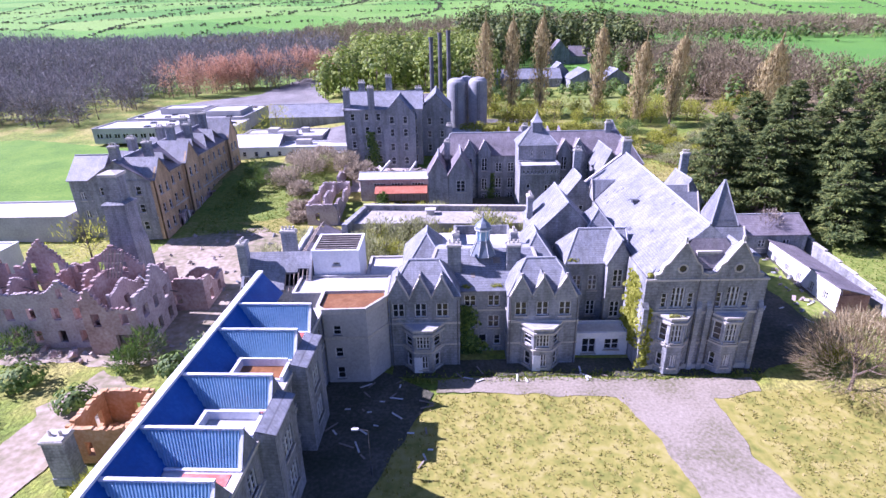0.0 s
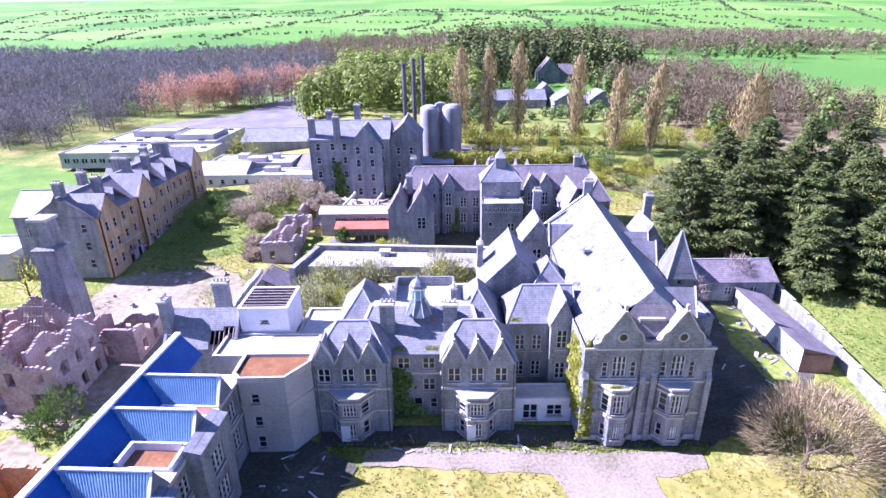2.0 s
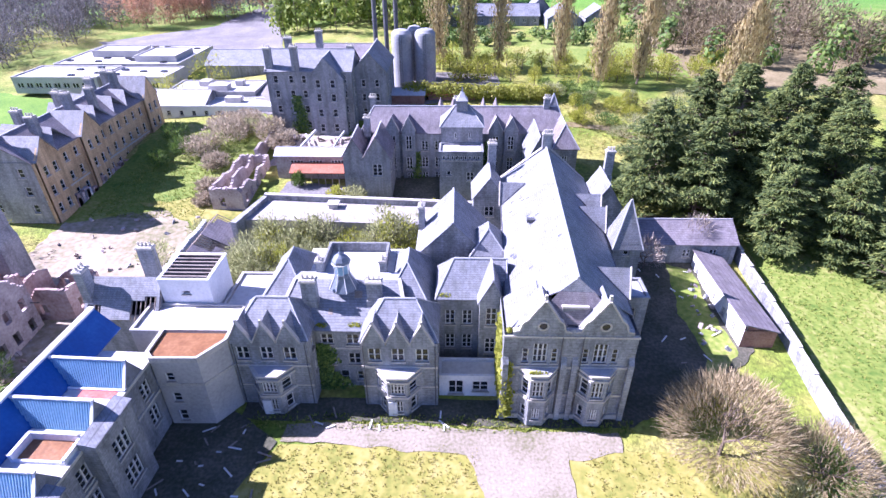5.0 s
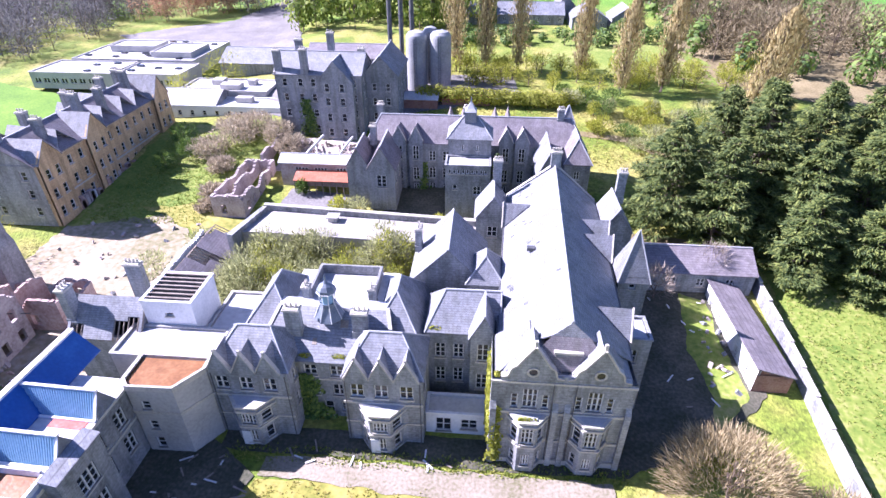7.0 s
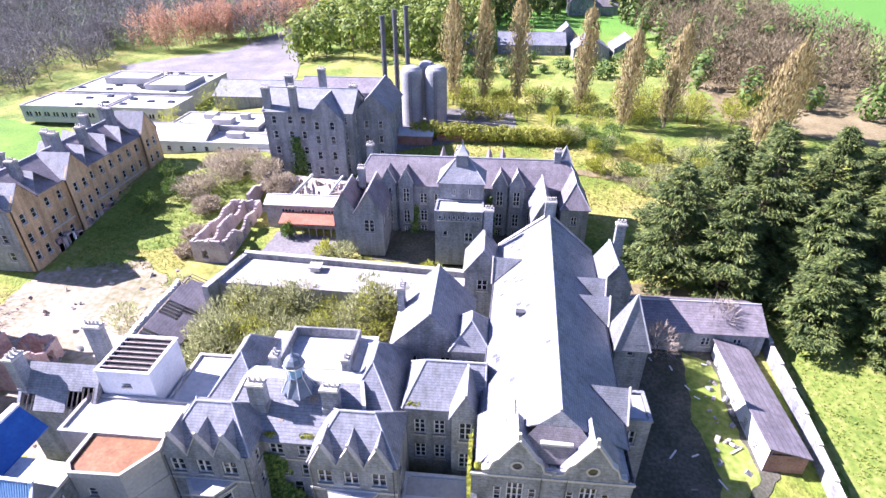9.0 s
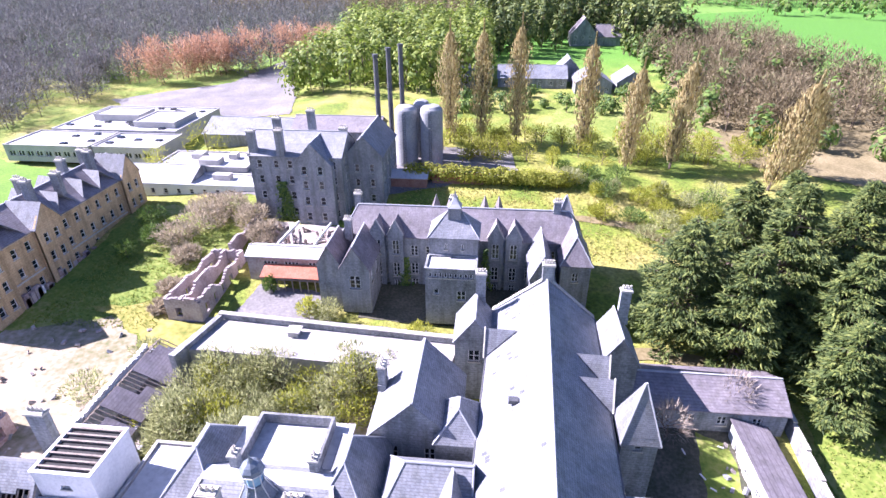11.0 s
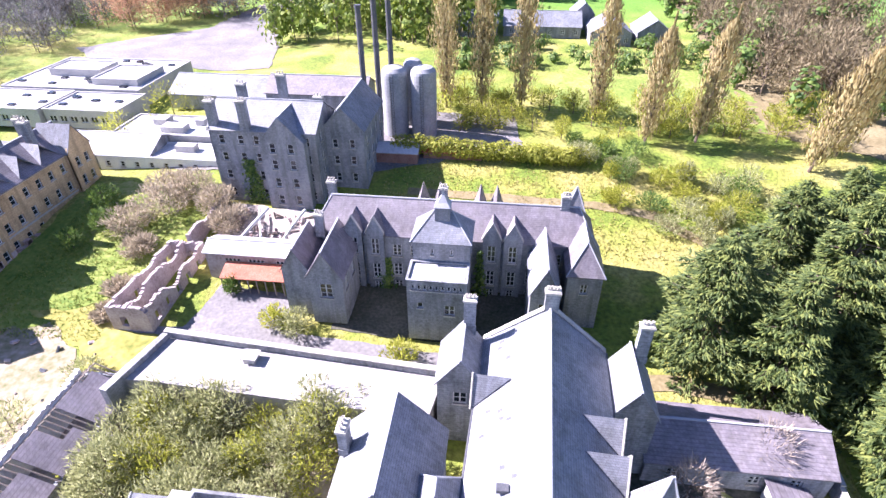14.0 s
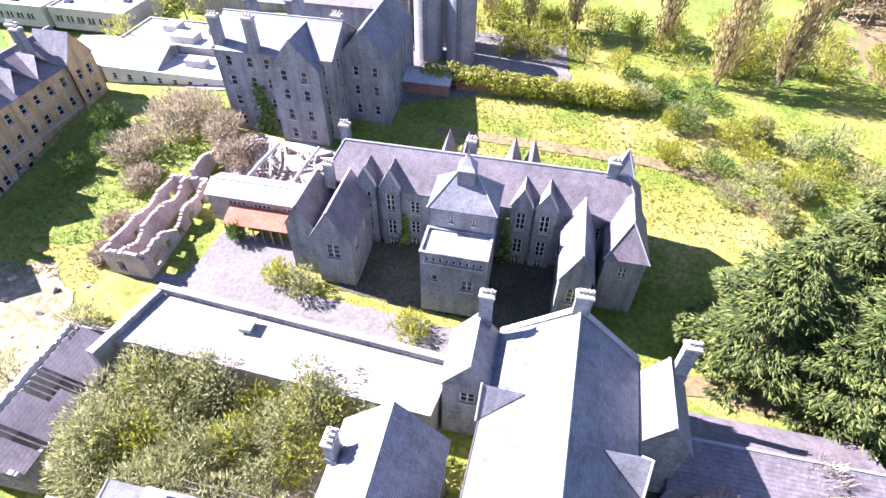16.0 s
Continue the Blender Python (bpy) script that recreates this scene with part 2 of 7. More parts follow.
def origin(ob):
    v = Vector(ob.location)
    while ob.parent:
        ob = ob.parent
        v += Vector(ob.location)
    return v


def part(name, mb, mat, parent=None, label="", kind="", smooth=False, weld=False):
    """Links a mesh in the making as one object, under parent if there is one."""
    me = bpy.data.meshes.new(name)
    o = origin(parent) if parent else Vector()
    me.from_pydata([(x - o.x, y - o.y, z - o.z) for x, y, z in mb.v], [], mb.f)
    me.materials.append(mat)
    if weld:
        bm = bmesh.new()
        bm.from_mesh(me)
        bmesh.ops.remove_doubles(bm, verts=bm.verts, dist=0.002)
        bm.to_mesh(me)
        bm.free()
    if smooth:
        me.polygons.foreach_set("use_smooth", [True] * len(me.polygons))
    ob = new(name, me)
    ob.parent = parent
    return tagged(ob, label, "", "", kind)


def single(name, mb, mat, label, category, group="", kind="", smooth=False):
    """A thing of one mesh, with its origin at the middle of its base."""
    xs, ys, zs = zip(*mb.v)
    c = Vector(((min(xs) + max(xs)) / 2, (min(ys) + max(ys)) / 2, min(zs)))
    me = bpy.data.meshes.new(name)
    me.from_pydata([(x - c.x, y - c.y, z - c.z) for x, y, z in mb.v], [], mb.f)
    me.materials.append(mat)
    if smooth:
        me.polygons.foreach_set("use_smooth", [True] * len(me.polygons))
    ob = new(name, me)
    ob.location = c
    return tagged(ob, label, category, group, kind)


FRAMES, PANES, BARS = {}, {}, {}


def shared(name, mb, mat):
    me = bpy.data.meshes.new(name)
    me.from_pydata(mb.v, [], mb.f)
    me.materials.append(mat)
    return me


def window_meshes(w, h, lights, rails, wood):
    """The frame as one ring, the pane behind it, and its bars; built round the middle of the sill, facing -y."""
    key = (round(w, 2), round(h, 2), lights, rails, wood.name)
    if key not in FRAMES:
        t, a = 0.11, w / 2
        v = [(x, y, z) for y in (-0.06, 0.06) for x, z in ((-a, 0), (a, 0), (a, h), (-a, h), (-a + t, t), (a - t, t), (a - t, h - t), (-a + t, h - t))]
        f = []
        for i in range(4):
            k = (i + 1) % 4
            f += [(i, k, 4 + k, 4 + i), (8 + k, 8 + i, 12 + i, 12 + k), (4 + i, 4 + k, 12 + k, 12 + i), (k, i, 8 + i, 8 + k)]
        FRAMES[key] = shared("window", Mb().add(v, f), wood)
        PANES[key] = shared("pane", Mb().box(-a + 0.03, a - 0.03, 0.062, 0.075, 0.03, h - 0.03), glass)
        bars = []
        for i in range(1, lights):
            x = -a + w * i / lights
            bars.append(("mullion", shared("mullion", Mb().box(x - 0.075, x + 0.075, -0.09, 0.05, t, h - t), wood)))
        for i in range(1, rails + 1):
            z = h * i / (rails + 1)
            bars.append(("glazing_bar", shared("glazing_bar", Mb().box(-a + t, a - t, -0.03, 0.03, z - 0.035, z + 0.035), wood)))
        BARS[key] = bars
    return FRAMES[key], PANES[key], BARS[key]


def wall(parent, p0, p1, z0, z1, mat, wins=(), name="wall", wood=None, sills=True, top=None):
    """An outer wall from p0 to p1 (outside on the right hand) with real openings and a window in each.
    wins: (u, sill height over z0, width, height, lights, rails). top: an outline (u, z) of the upper edge, for gables and ruins."""
    wood = wood or FRAMEPAINT
    a, b = Vector((*p0, 0)), Vector((*p1, 0))
    length, way = (b - a).length, (b - a).normalized()
    out = Vector((way.y, -way.x, 0))
    m, depth = Mb(), 0.32
    us = sorted({0.0, length, *(round(u - w / 2, 3) for u, s, w, h, *_ in wins), *(round(u + w / 2, 3) for u, s, w, h, *_ in wins)})
    vs = sorted({0.0, z1 - z0, *(round(s, 3) for u, s, w, h, *_ in wins), *(round(s + h, 3) for u, s, w, h, *_ in wins)})

    def at(u, v, d=0.0):
        return a + way * u - out * d + Vector((0, 0, z0 + v))
    for i in range(len(us) - 1):
        for j in range(len(vs) - 1):
            uc, vc = (us[i] + us[i + 1]) / 2, (vs[j] + vs[j + 1]) / 2
            if us[i + 1] - us[i] < 1e-4 or vs[j + 1] - vs[j] < 1e-4 or any(abs(uc - u) < w / 2 and s < vc < s + h for u, s, w, h, *_ in wins):
                continue
            m.poly(at(us[i], vs[j]), at(us[i + 1], vs[j]), at(us[i + 1], vs[j + 1]), at(us[i], vs[j + 1]))
    if top:
        m.poly(at(0, z1 - z0), at(length, z1 - z0), *[at(u, z - z0) for u, z in top])
        m.poly(at(length, z1 - z0, depth), at(0, z1 - z0, depth), *[at(u, z - z0, depth) for u, z in reversed(top)])
        edge = [(length, z1), *top, (0, z1)]
        for (u, z), (u2, z2) in zip(edge, edge[1:]):
            m.poly(at(u, z - z0), at(u, z - z0, depth), at(u2, z2 - z0, depth), at(u2, z2 - z0))
    for u, s, w, h, *_ in wins:
        c = [(u - w / 2, s), (u + w / 2, s), (u + w / 2, s + h), (u - w / 2, s + h)]
        for k in range(4):
            (u0, v0), (u1, v1) = c[k], c[(k + 1) % 4]
            m.poly(at(u0, v0), at(u0, v0, depth), at(u1, v1, depth), at(u1, v1))
    m.poly(at(0, 0, depth), at(0, z1 - z0, depth), at(length, z1 - z0, depth), at(length, 0, depth))
    ob = part(name, m, mat, parent)
    turn = math.atan2(way.y, way.x)
    o = origin(parent)
    for u, s, w, h, lights, rails in wins:
        fm, pm, bars = window_meshes(w, h, lights, rails, wood)
        f = new("window", fm)
        f.parent, f.location, f.rotation_euler = parent, at(u, s, 0.2) - o, (0, 0, turn)
        new("pane", pm).parent = f
        for bar, bm_ in bars:
            new(bar, bm_).parent = f
        if sills:
            SILLS.setdefault((round(w, 2), mat.name), None)
            if SILLS[(round(w, 2), mat.name)] is None:
                sb = Mb().box(-w / 2 - 0.12, w / 2 + 0.12, -0.32, 0.1, -0.16, 0.0)
                sm = bpy.data.meshes.new("sill")
                sm.from_pydata(sb.v, [], sb.f)
                sm.materials.append(DRESSED)
                SILLS[(round(w, 2), mat.name)] = sm
            q = new("sill", SILLS[(round(w, 2), mat.name)])
            q.parent = f
    return ob


SILLS = {}


def gable_roof(parent, x0, x1, y0, y1, ze, zr, axis, mat, wallmat=None, oh=0.3, xf=None, ends=(1, 1), name="roof_slope"):
    """Two slopes with their ridge along axis, and the gable walls at both ends."""
    t = 0.16
    if axis == "y":
        c = (x0 + x1) / 2
        k = (zr - ze) / (c - x0)
        for s in (-1, 1):
            e = x0 - oh if s < 0 else x1 + oh
            pts = [(e, y0 - oh, ze - oh * k), (c, y0 - oh, zr), (c, y1 + oh, zr), (e, y1 + oh, ze - oh * k)]
            part(name, Mb(xf).slab([(x, y, z + t) for x, y, z in (pts if s > 0 else pts[::-1])][::-1], t), mat, parent)
        part("ridge", Mb(xf).box(c - 0.12, c + 0.12, y0 - oh, y1 + oh, zr + t - 0.06, zr + t + 0.10), LEAD, parent)
        g = [((x0, y), (x1, y), (c, y)) for y in (y0, y1)]
    else:
        c = (y0 + y1) / 2
        k = (zr - ze) / (c - y0)
        for s in (-1, 1):
            e = y0 - oh if s < 0 else y1 + oh
            pts = [(x0 - oh, e, ze - oh * k), (x1 + oh, e, ze - oh * k), (x1 + oh, c, zr), (x0 - oh, c, zr)]
            part(name, Mb(xf).slab([(x, y, z + t) for x, y, z in (pts if s < 0 else pts[::-1])], t), mat, parent)
        part("ridge", Mb(xf).box(x0 - oh, x1 + oh, c - 0.12, c + 0.12, zr + t - 0.06, zr + t + 0.10), LEAD, parent)
        g = [((x, y0), (x, y1), (x, c)) for x in (x0, x1)]
    if wallmat:
        for n, (a, b, apex) in enumerate(g):
            if not ends[n]:
                continue
            m = Mb(xf)
            d = 0.3 * (1 if n == 0 else -1)
            sh = (0, d) if axis == "y" else (d, 0)
            f = [(*a, ze), (*b, ze), (*apex, zr)]
            h = [(x + sh[0], y + sh[1], z) for x, y, z in f]
            m.add(f + h, [(0, 1, 2), (5, 4, 3), (0, 3, 4, 1), (1, 4, 5, 2), (2, 5, 3, 0)])
            part("gable", m, wallmat, parent)


def hip_roof(parent, x0, x1, y0, y1, ze, zr, mat, inset, oh=0.3, axis="x", name="roof_slope", ends=(1, 1)):
    """A hipped roof; inset: how far the ridge's ends lie in from the eaves; ends set to 0 stay upright."""
    x0, x1, y0, y1 = x0 - oh, x1 + oh, y0 - oh, y1 + oh
    if axis == "x":
        c = (y0 + y1) / 2
        a, b = (x0 + inset * ends[0], c, zr), (x1 - inset * ends[1], c, zr)
    else:
        c = (x0 + x1) / 2
        a, b = (c, y0 + inset * ends[0], zr), (c, y1 - inset * ends[1], zr)
    p = [(x0, y0, ze), (x1, y0, ze), (x1, y1, ze), (x0, y1, ze)]
    if axis == "x":
        faces = [(p[0], p[1], b, a), (p[1], p[2], b), (p[2], p[3], a, b), (p[3], p[0], a)]
    else:
        faces = [(p[0], p[1], a), (p[1], p[2], b, a), (p[2], p[3], b), (p[3], p[0], a, b)]
    for f in faces:
        part(name, Mb().slab(list(f), 0.14), mat, parent)
    m = Mb()
    if (Vector(b) - Vector(a)).length > 0.3:
        m.tube((a[0], a[1], a[2]), (b[0], b[1], b[2]), 0.13, 0.13, 6)
    for q, e in ((p[0], a), (p[1], b if axis == "x" else a), (p[2], b), (p[3], a if axis == "x" else b)):
        m.tube(q, e, 0.10, 0.10, 5)
    part("ridge", m, LEAD, parent)


def chimney(x, y, z0, z1, w=1.0, d=0.7, pots=2, mat=None, xf=None, parent=None):
    """A stone stack with a moulded cap and clay pots, standing on a roof."""
    mat = mat or STONE
    ob = thing("chimney", (x, y, z0), "weathered stone chimney stack with clay pots on the roof", "chimney", "chimneys")
    part("shaft", Mb().box(x - w / 2, x + w / 2, y - d / 2, y + d / 2, z0, z1 - 0.35), mat, ob)
    part("cap", Mb().box(x - w / 2 - 0.12, x + w / 2 + 0.12, y - d / 2 - 0.12, y + d / 2 + 0.12, z1 - 0.35, z1 - 0.1).box(x - w / 2 - 0.02, x + w / 2 + 0.02, y - d / 2 - 0.02, y + d / 2 + 0.02, z1 - 0.1, z1), DRESSED, ob)
    part("base", Mb().box(x - w / 2 - 0.08, x + w / 2 + 0.08, y - d / 2 - 0.08, y + d / 2 + 0.08, z0, z0 + 0.9), mat, ob)
    for i in range(pots):
        q = (i + 0.5) / pots - 0.5
        px, py = (x + q * w, y) if w >= d else (x, y + q * d)
        part("chimney_pot", Mb().lathe(px, py, [(0.16, z1), (0.13, z1 + 0.35), (0.17, z1 + 0.4), (0.17, z1 + 0.48), (0.11, z1 + 0.48), (0.11, z1 + 0.3)], 8), DRESSED, ob)
    return ob


def row(n, first, step, sill, w, h, lights=2, rails=1):
    return [(first + i * step, sill, w, h, lights, rails) for i in range(n)]


# ---- ground ----
from mathutils.geometry import delaunay_2d_cdt

HY = (-400, 58, 80, 105, 120, 135, 150, 180, 260, 400, 700, 1200, 2000, 4000)
HZ = (0, 0, 1.2, 3.3, 5, 8, 11, 13, 15, 18, 30, 72, 140, 260)


def ground_z(x, y):
    z = float(np.interp(y, HY, HZ))
    if y > 125 and x < -30:  # the left rear yard lies lower
        z -= min(1.0, (y - 125) / 25) * min(1.0, (-30 - x) / 25) * 3.0 * max(0.0, 1 - max(0, y - 200) / 200)
    return z


def ground_material():
    m, nt, b = material("grassland", 0.95)
    geo = nt.nodes.new("ShaderNodeNewGeometry")
    def noise_at(scale, detail=4.0):
        n = nt.nodes.new("ShaderNodeTexNoise")
        n.inputs["Scale"].default_value, n.inputs["Detail"].default_value = scale, detail
        nt.links.new(geo.outputs["Position"], n.inputs["Vector"])
        return n
    def ramp_of(src, *stops):
        r = nt.nodes.new("ShaderNodeValToRGB")
        e = r.color_ramp.elements
        e[0].position, e[0].color = stops[0][0], (*stops[0][1], 1)
        e[1].position, e[1].color = stops[-1][0], (*stops[-1][1], 1)
        for p, c in stops[1:-1]:
            e.new(p).color = (*c, 1)
        nt.links.new(src, r.inputs[0])
        return r
    rough = ramp_of(noise_at(0.11, 8.0).outputs[0], (0.30, (0.11, 0.18, 0.015)), (0.46, (0.20, 0.25, 0.03)), (0.56, (0.29, 0.29, 0.06)), (0.72, (0.38, 0.34, 0.11)))
    fields = nt.nodes.new("ShaderNodeTexVoronoi")
    fields.inputs["Scale"].default_value = 0.006
    nt.links.new(geo.outputs["Position"], fields.inputs["Vector"])
    sepc = nt.nodes.new("ShaderNodeSeparateColor")
    nt.links.new(fields.outputs["Color"], sepc.inputs[0])
    far = ramp_of(sepc.outputs[0], (0.0, (0.07, 0.22, 0.015)), (0.5, (0.12, 0.29, 0.025)), (1.0, (0.20, 0.34, 0.06)))
    sep = nt.nodes.new("ShaderNodeSeparateXYZ")
    nt.links.new(geo.outputs["Position"], sep.inputs[0])
    mr = nt.nodes.new("ShaderNodeMapRange")
    mr.inputs[1].default_value, mr.inputs[2].default_value = 225.0, 290.0
    nt.links.new(sep.outputs[1], mr.inputs[0])
    mix = nt.nodes.new("ShaderNodeMix")
    mix.data_type = "RGBA"
    nt.links.new(mr.outputs[0], mix.inputs[0])
    nt.links.new(rough.outputs[0], mix.inputs[6])
    nt.links.new(far.outputs[0], mix.inputs[7])
    fine = ramp_of(noise_at(1.6, 6.0).outputs[0], (0.3, (0.55, 0.55, 0.5)), (0.7, (1.25, 1.25, 1.2)))
    mul = nt.nodes.new("ShaderNodeMix")
    mul.data_type, mul.blend_type = "RGBA", "MULTIPLY"
    mul.inputs[0].default_value = 1.0
    nt.links.new(mix.outputs[2], mul.inputs[6])
    nt.links.new(fine.outputs[0], mul.inputs[7])
    nt.links.new(mul.outputs[2], b.inputs["Base Color"])
    bp = nt.nodes.new("ShaderNodeBump")
    bp.inputs["Strength"].default_value, bp.inputs["Distance"].default_value = 0.7, 0.4
    nt.links.new(noise_at(2.5, 6.0).outputs[0], bp.inputs["Height"])
    nt.links.new(bp.outputs[0], b.inputs["Normal"])
    return m


def build_ground():
    xs = [-3500, -2500, -1700, -1200, -900, -650, -480, -360, -280, -220] + list(range(-180, 181, 4)) + [220, 280, 360, 480, 650, 900, 1200, 1700, 2500, 3500]
    ys = [-800, -400, -200, -100] + list(range(-60, 261, 4)) + [275, 290, 310, 335, 360, 400, 450, 520, 600, 700, 850, 1000, 1200, 1500, 2000, 2700, 4000]
    m = Mb()
    v = []
    for y in ys:
        for x in xs:
            roll = 0.25 * noise.noise((x * 0.06, y * 0.06, 0)) + (18 * noise.noise((x * 0.0022, y * 0.0022, 3)) * min(1, max(0, (y - 300) / 400)))
            v.append((x, y, ground_z(x, y) - 0.12 + roll))
    n = len(xs)
    m.add(v, [(j * n + i, j * n + i + 1, (j + 1) * n + i + 1, (j + 1) * n + i) for j in range(len(ys) - 1) for i in range(n - 1)])
    ob = part("ground", m, ground_material(), None, "rough spring grass sloping up to green fields and hills", "structure", True)
    ob["category"] = "ground"


build_ground()


def drape(name, outline, mat, label, lift=0.10, cell=2.0, ragged=0.6, category="pavement"):
    """A thin sheet laid over the ground inside an outline, with an uneven edge."""
    edge = []
    for (ax, ay), (bx, by) in zip(outline, outline[1:] + outline[:1]):
        n = max(1, int(math.hypot(bx - ax, by - ay) / 0.8))
        for i in range(n):
            x, y = ax + (bx - ax) * i / n, ay + (by - ay) * i / n
            edge.append(Vector((x + ragged * noise.noise((x * 0.45, y * 0.45, 7.0)), y + ragged * noise.noise((x * 0.45, y * 0.45, 17.0)))))
    n = len(edge)
    xs, ys = [p.x for p in edge], [p.y for p in edge]
    grid = [Vector((x, y)) for x in np.arange(min(xs) + 0.37, max(xs), max(cell, 2.0)) for y in np.arange(min(ys) + 0.41, max(ys), max(cell, 2.0))]
    v, _, f, *_ = delaunay_2d_cdt(edge + grid, [(i, (i + 1) % n) for i in range(n)], [], 1, 1e-4)
    m = Mb().add([(p.x, p.y, ground_z(p.x, p.y) + 0.25 * noise.noise((p.x * 0.06, p.y * 0.06, 0)) - 0.04 + lift) for p in v], [tuple(q) for q in f])
    ob = part(name, m, mat, None, label, "structure")
    ob["category"] = category
    return ob


GRAVEL = mottled("gravel", ((0.12, 0.12, 0.05), (0.26, 0.225, 0.17), (0.38, 0.335, 0.27)), 0.16, 3.0, 0.95, 0.0, 0.4)
ASPHALT = mottled("old_asphalt", ((0.11, 0.105, 0.10), (0.19, 0.18, 0.175), (0.30, 0.285, 0.27)), 0.15, 2.0, 0.9, 0.0, 0.3)
# mossy ground coloured darker, to deepen the building shadows that fall on it
SHADEYARD = mottled("shaded_mossy_yard", ((0.025, 0.035, 0.012), (0.075, 0.075, 0.05), (0.17, 0.15, 0.11)), 0.2, 2.5, 0.95, 0.0, 0.4)
STRAW = mottled("straw_grass", ((0.11, 0.14, 0.015), (0.27, 0.25, 0.05), (0.38, 0.33, 0.12)), 0.3, 1.1, 0.95, 0.0, 0.7)
DIRT = mottled("pale_dirt", ((0.13, 0.14, 0.05), (0.30, 0.25, 0.17), (0.50, 0.44, 0.38)), 0.10, 1.2, 0.95, 0.0, 0.5)
LUSH = mottled("lush_grass", ((0.06, 0.15, 0.008), (0.11, 0.22, 0.012), (0.19, 0.29, 0.03)), 0.15, 2.0, 0.95, 0.0, 0.5)
MIXED = mottled("mixed_grass", ((0.07, 0.14, 0.01), (0.19, 0.24, 0.035), (0.38, 0.33, 0.13)), 0.09, 1.4, 0.95, 0.0, 0.8)
EARTH = mottled("leaf_litter", ((0.12, 0.10, 0.04), (0.21, 0.17, 0.08), (0.31, 0.26, 0.14)), 0.2, 2.0, 0.95, 0.0, 0.5)
drape("wood_floor", [(72, 168), (84, 160), (105, 150), (140, 150), (142, 300), (92, 330), (84, 220)], EARTH, "brown leaf litter under the wood", 0.03, 3.0, 1.5, "ground")
drape("curved_path", [(9, 135.4), (22, 135), (43, 134), (52, 132.4), (60, 126), (61, 127.6), (53, 134.4), (43, 136), (22, 137), (9, 137.5)], EARTH, "curving earth path behind the rear block", 0.05, 1.5, 0.3, "path")
drape("annex_path", [(41, 97), (49, 98.2), (56, 97), (62, 96), (62, 98.5), (50, 100.8), (42, 100)], EARTH, "earth path behind the annex", 0.05, 1.5, 0.3, "path")
drape("lawn", [(-1.5, 51.2), (40, 51), (70, 48), (75, 10), (-12, 10), (-8, 38)], STRAW, "tufted straw-yellow lawn in front of the hospital", 0.0, 1.0, 0.3, "lawn")
drape("driveway", [(-1.5, 54.2), (10, 54.0), (36, 53.4), (36, 50.9), (30, 49.6), (20, 50.0), (3, 51.4), (-1.5, 51.6)], GRAVEL, "pale gravel drive along the front of the building", 0.05, 0.7, 0.5, "driveway")
drape("track", [(19.0, 51), (30, 51), (29.8, 48), (30, 40), (32, 34), (34, 10), (22, 10), (22.5, 36), (21.5, 44)], GRAVEL, "worn gravel track crossing the lawn", 0.07, 0.7, 0.6, "track")
# dark colour here paints in the shade of wing, front walls and hall
drape("yard_ground", [(-16, 60), (-6.5, 54.6), (-1.8, 51.5), (-8, 36), (-12, 20), (-26, 20), (-26, 60)], SHADEYARD, "mossy ground beside the derelict wing, darkened for its shadow", 0.03, 1.2, 0.4, "yard")
drape("front_shade_strip", [(-7, 58), (37, 58), (37.5, 54.0), (-7, 54.6)], SHADEYARD, "ground at the foot of the front walls, darkened for their shadow", 0.02, 1.0, 0.3, "yard")
drape("side_yard", [(37, 54), (50, 60), (57, 66), (61, 74), (61, 90), (38, 98)], SHADEYARD, "overgrown yard beside the long hall, darkened for its shadow", 0.02, 1.5, 0.8, "yard")
drape("rear_road", [(-28, 101), (-15, 99.5), (21, 96), (22, 101), (-4, 103), (-4, 110), (-16, 111), (-18, 102)], ASPHALT, "cracked asphalt road in front of the rear block", 0.03, 1.2, 0.5, "road")
# the court's shade is put into its dark colour too
drape("rear_court", [(3, 104), (34, 102), (34, 115), (3, 115)], SHADEYARD, "mossy court of the rear block, darkened for shade", 0.01, 1.5, 0.5, "yard")
drape("demolition_ground", [(-53, 97), (-50, 100), (-44, 103), (-38.7, 101), (-31, 96.4), (-26, 91), (-25.2, 82), (-22, 72), (-22, 66), (-30, 58), (-44, 58), (-74, 60), (-72, 72), (-60, 78), (-54, 84)], DIRT, "pale rubble-strewn demolition ground", 0.0, 1.6, 1.2, "ground")
drape("rubble_path", [(-49, 24), (-42, 24), (-41, 38), (-38.5, 46), (-37, 53), (-44, 57), (-47, 50), (-47, 40)], DIRT, "pale dusty track past the roofless store", 0.03, 1.2, 1.0, "track")
drape("yard_weeds", [(49.5, 61), (54.5, 66), (55, 84), (51.5, 85.5), (50, 76), (50.5, 68)], MIXED, "yellow-green weeds along the shed", 0.04, 1.0, 0.8, "verge")
drape("straw_verge", [(-44, 103.2), (-33, 104), (-28.5, 101), (-18, 99.5), (-18.5, 95), (-25, 91.5), (-31, 96.8), (-38.5, 101.2)], STRAW, "dry yellow grass along the track", 0.05, 1.5, 1.0, "verge")
drape("hall_rubble", [(-22, 117.4), (-4, 117.4), (-4, 129), (-22, 130.5)], RUBBLE, "dusty rubble floor of the collapsed hall", 0.05, 1.5, 0.8, "ground")
drape("west_verge", [(-25, 20), (-24, 60), (-30, 62), (-36, 56), (-30, 48), (-30, 30), (-34, 20)], MIXED, "weedy verge beside the burnt-out wing", 0.03, 2.0, 1.0, "verge")
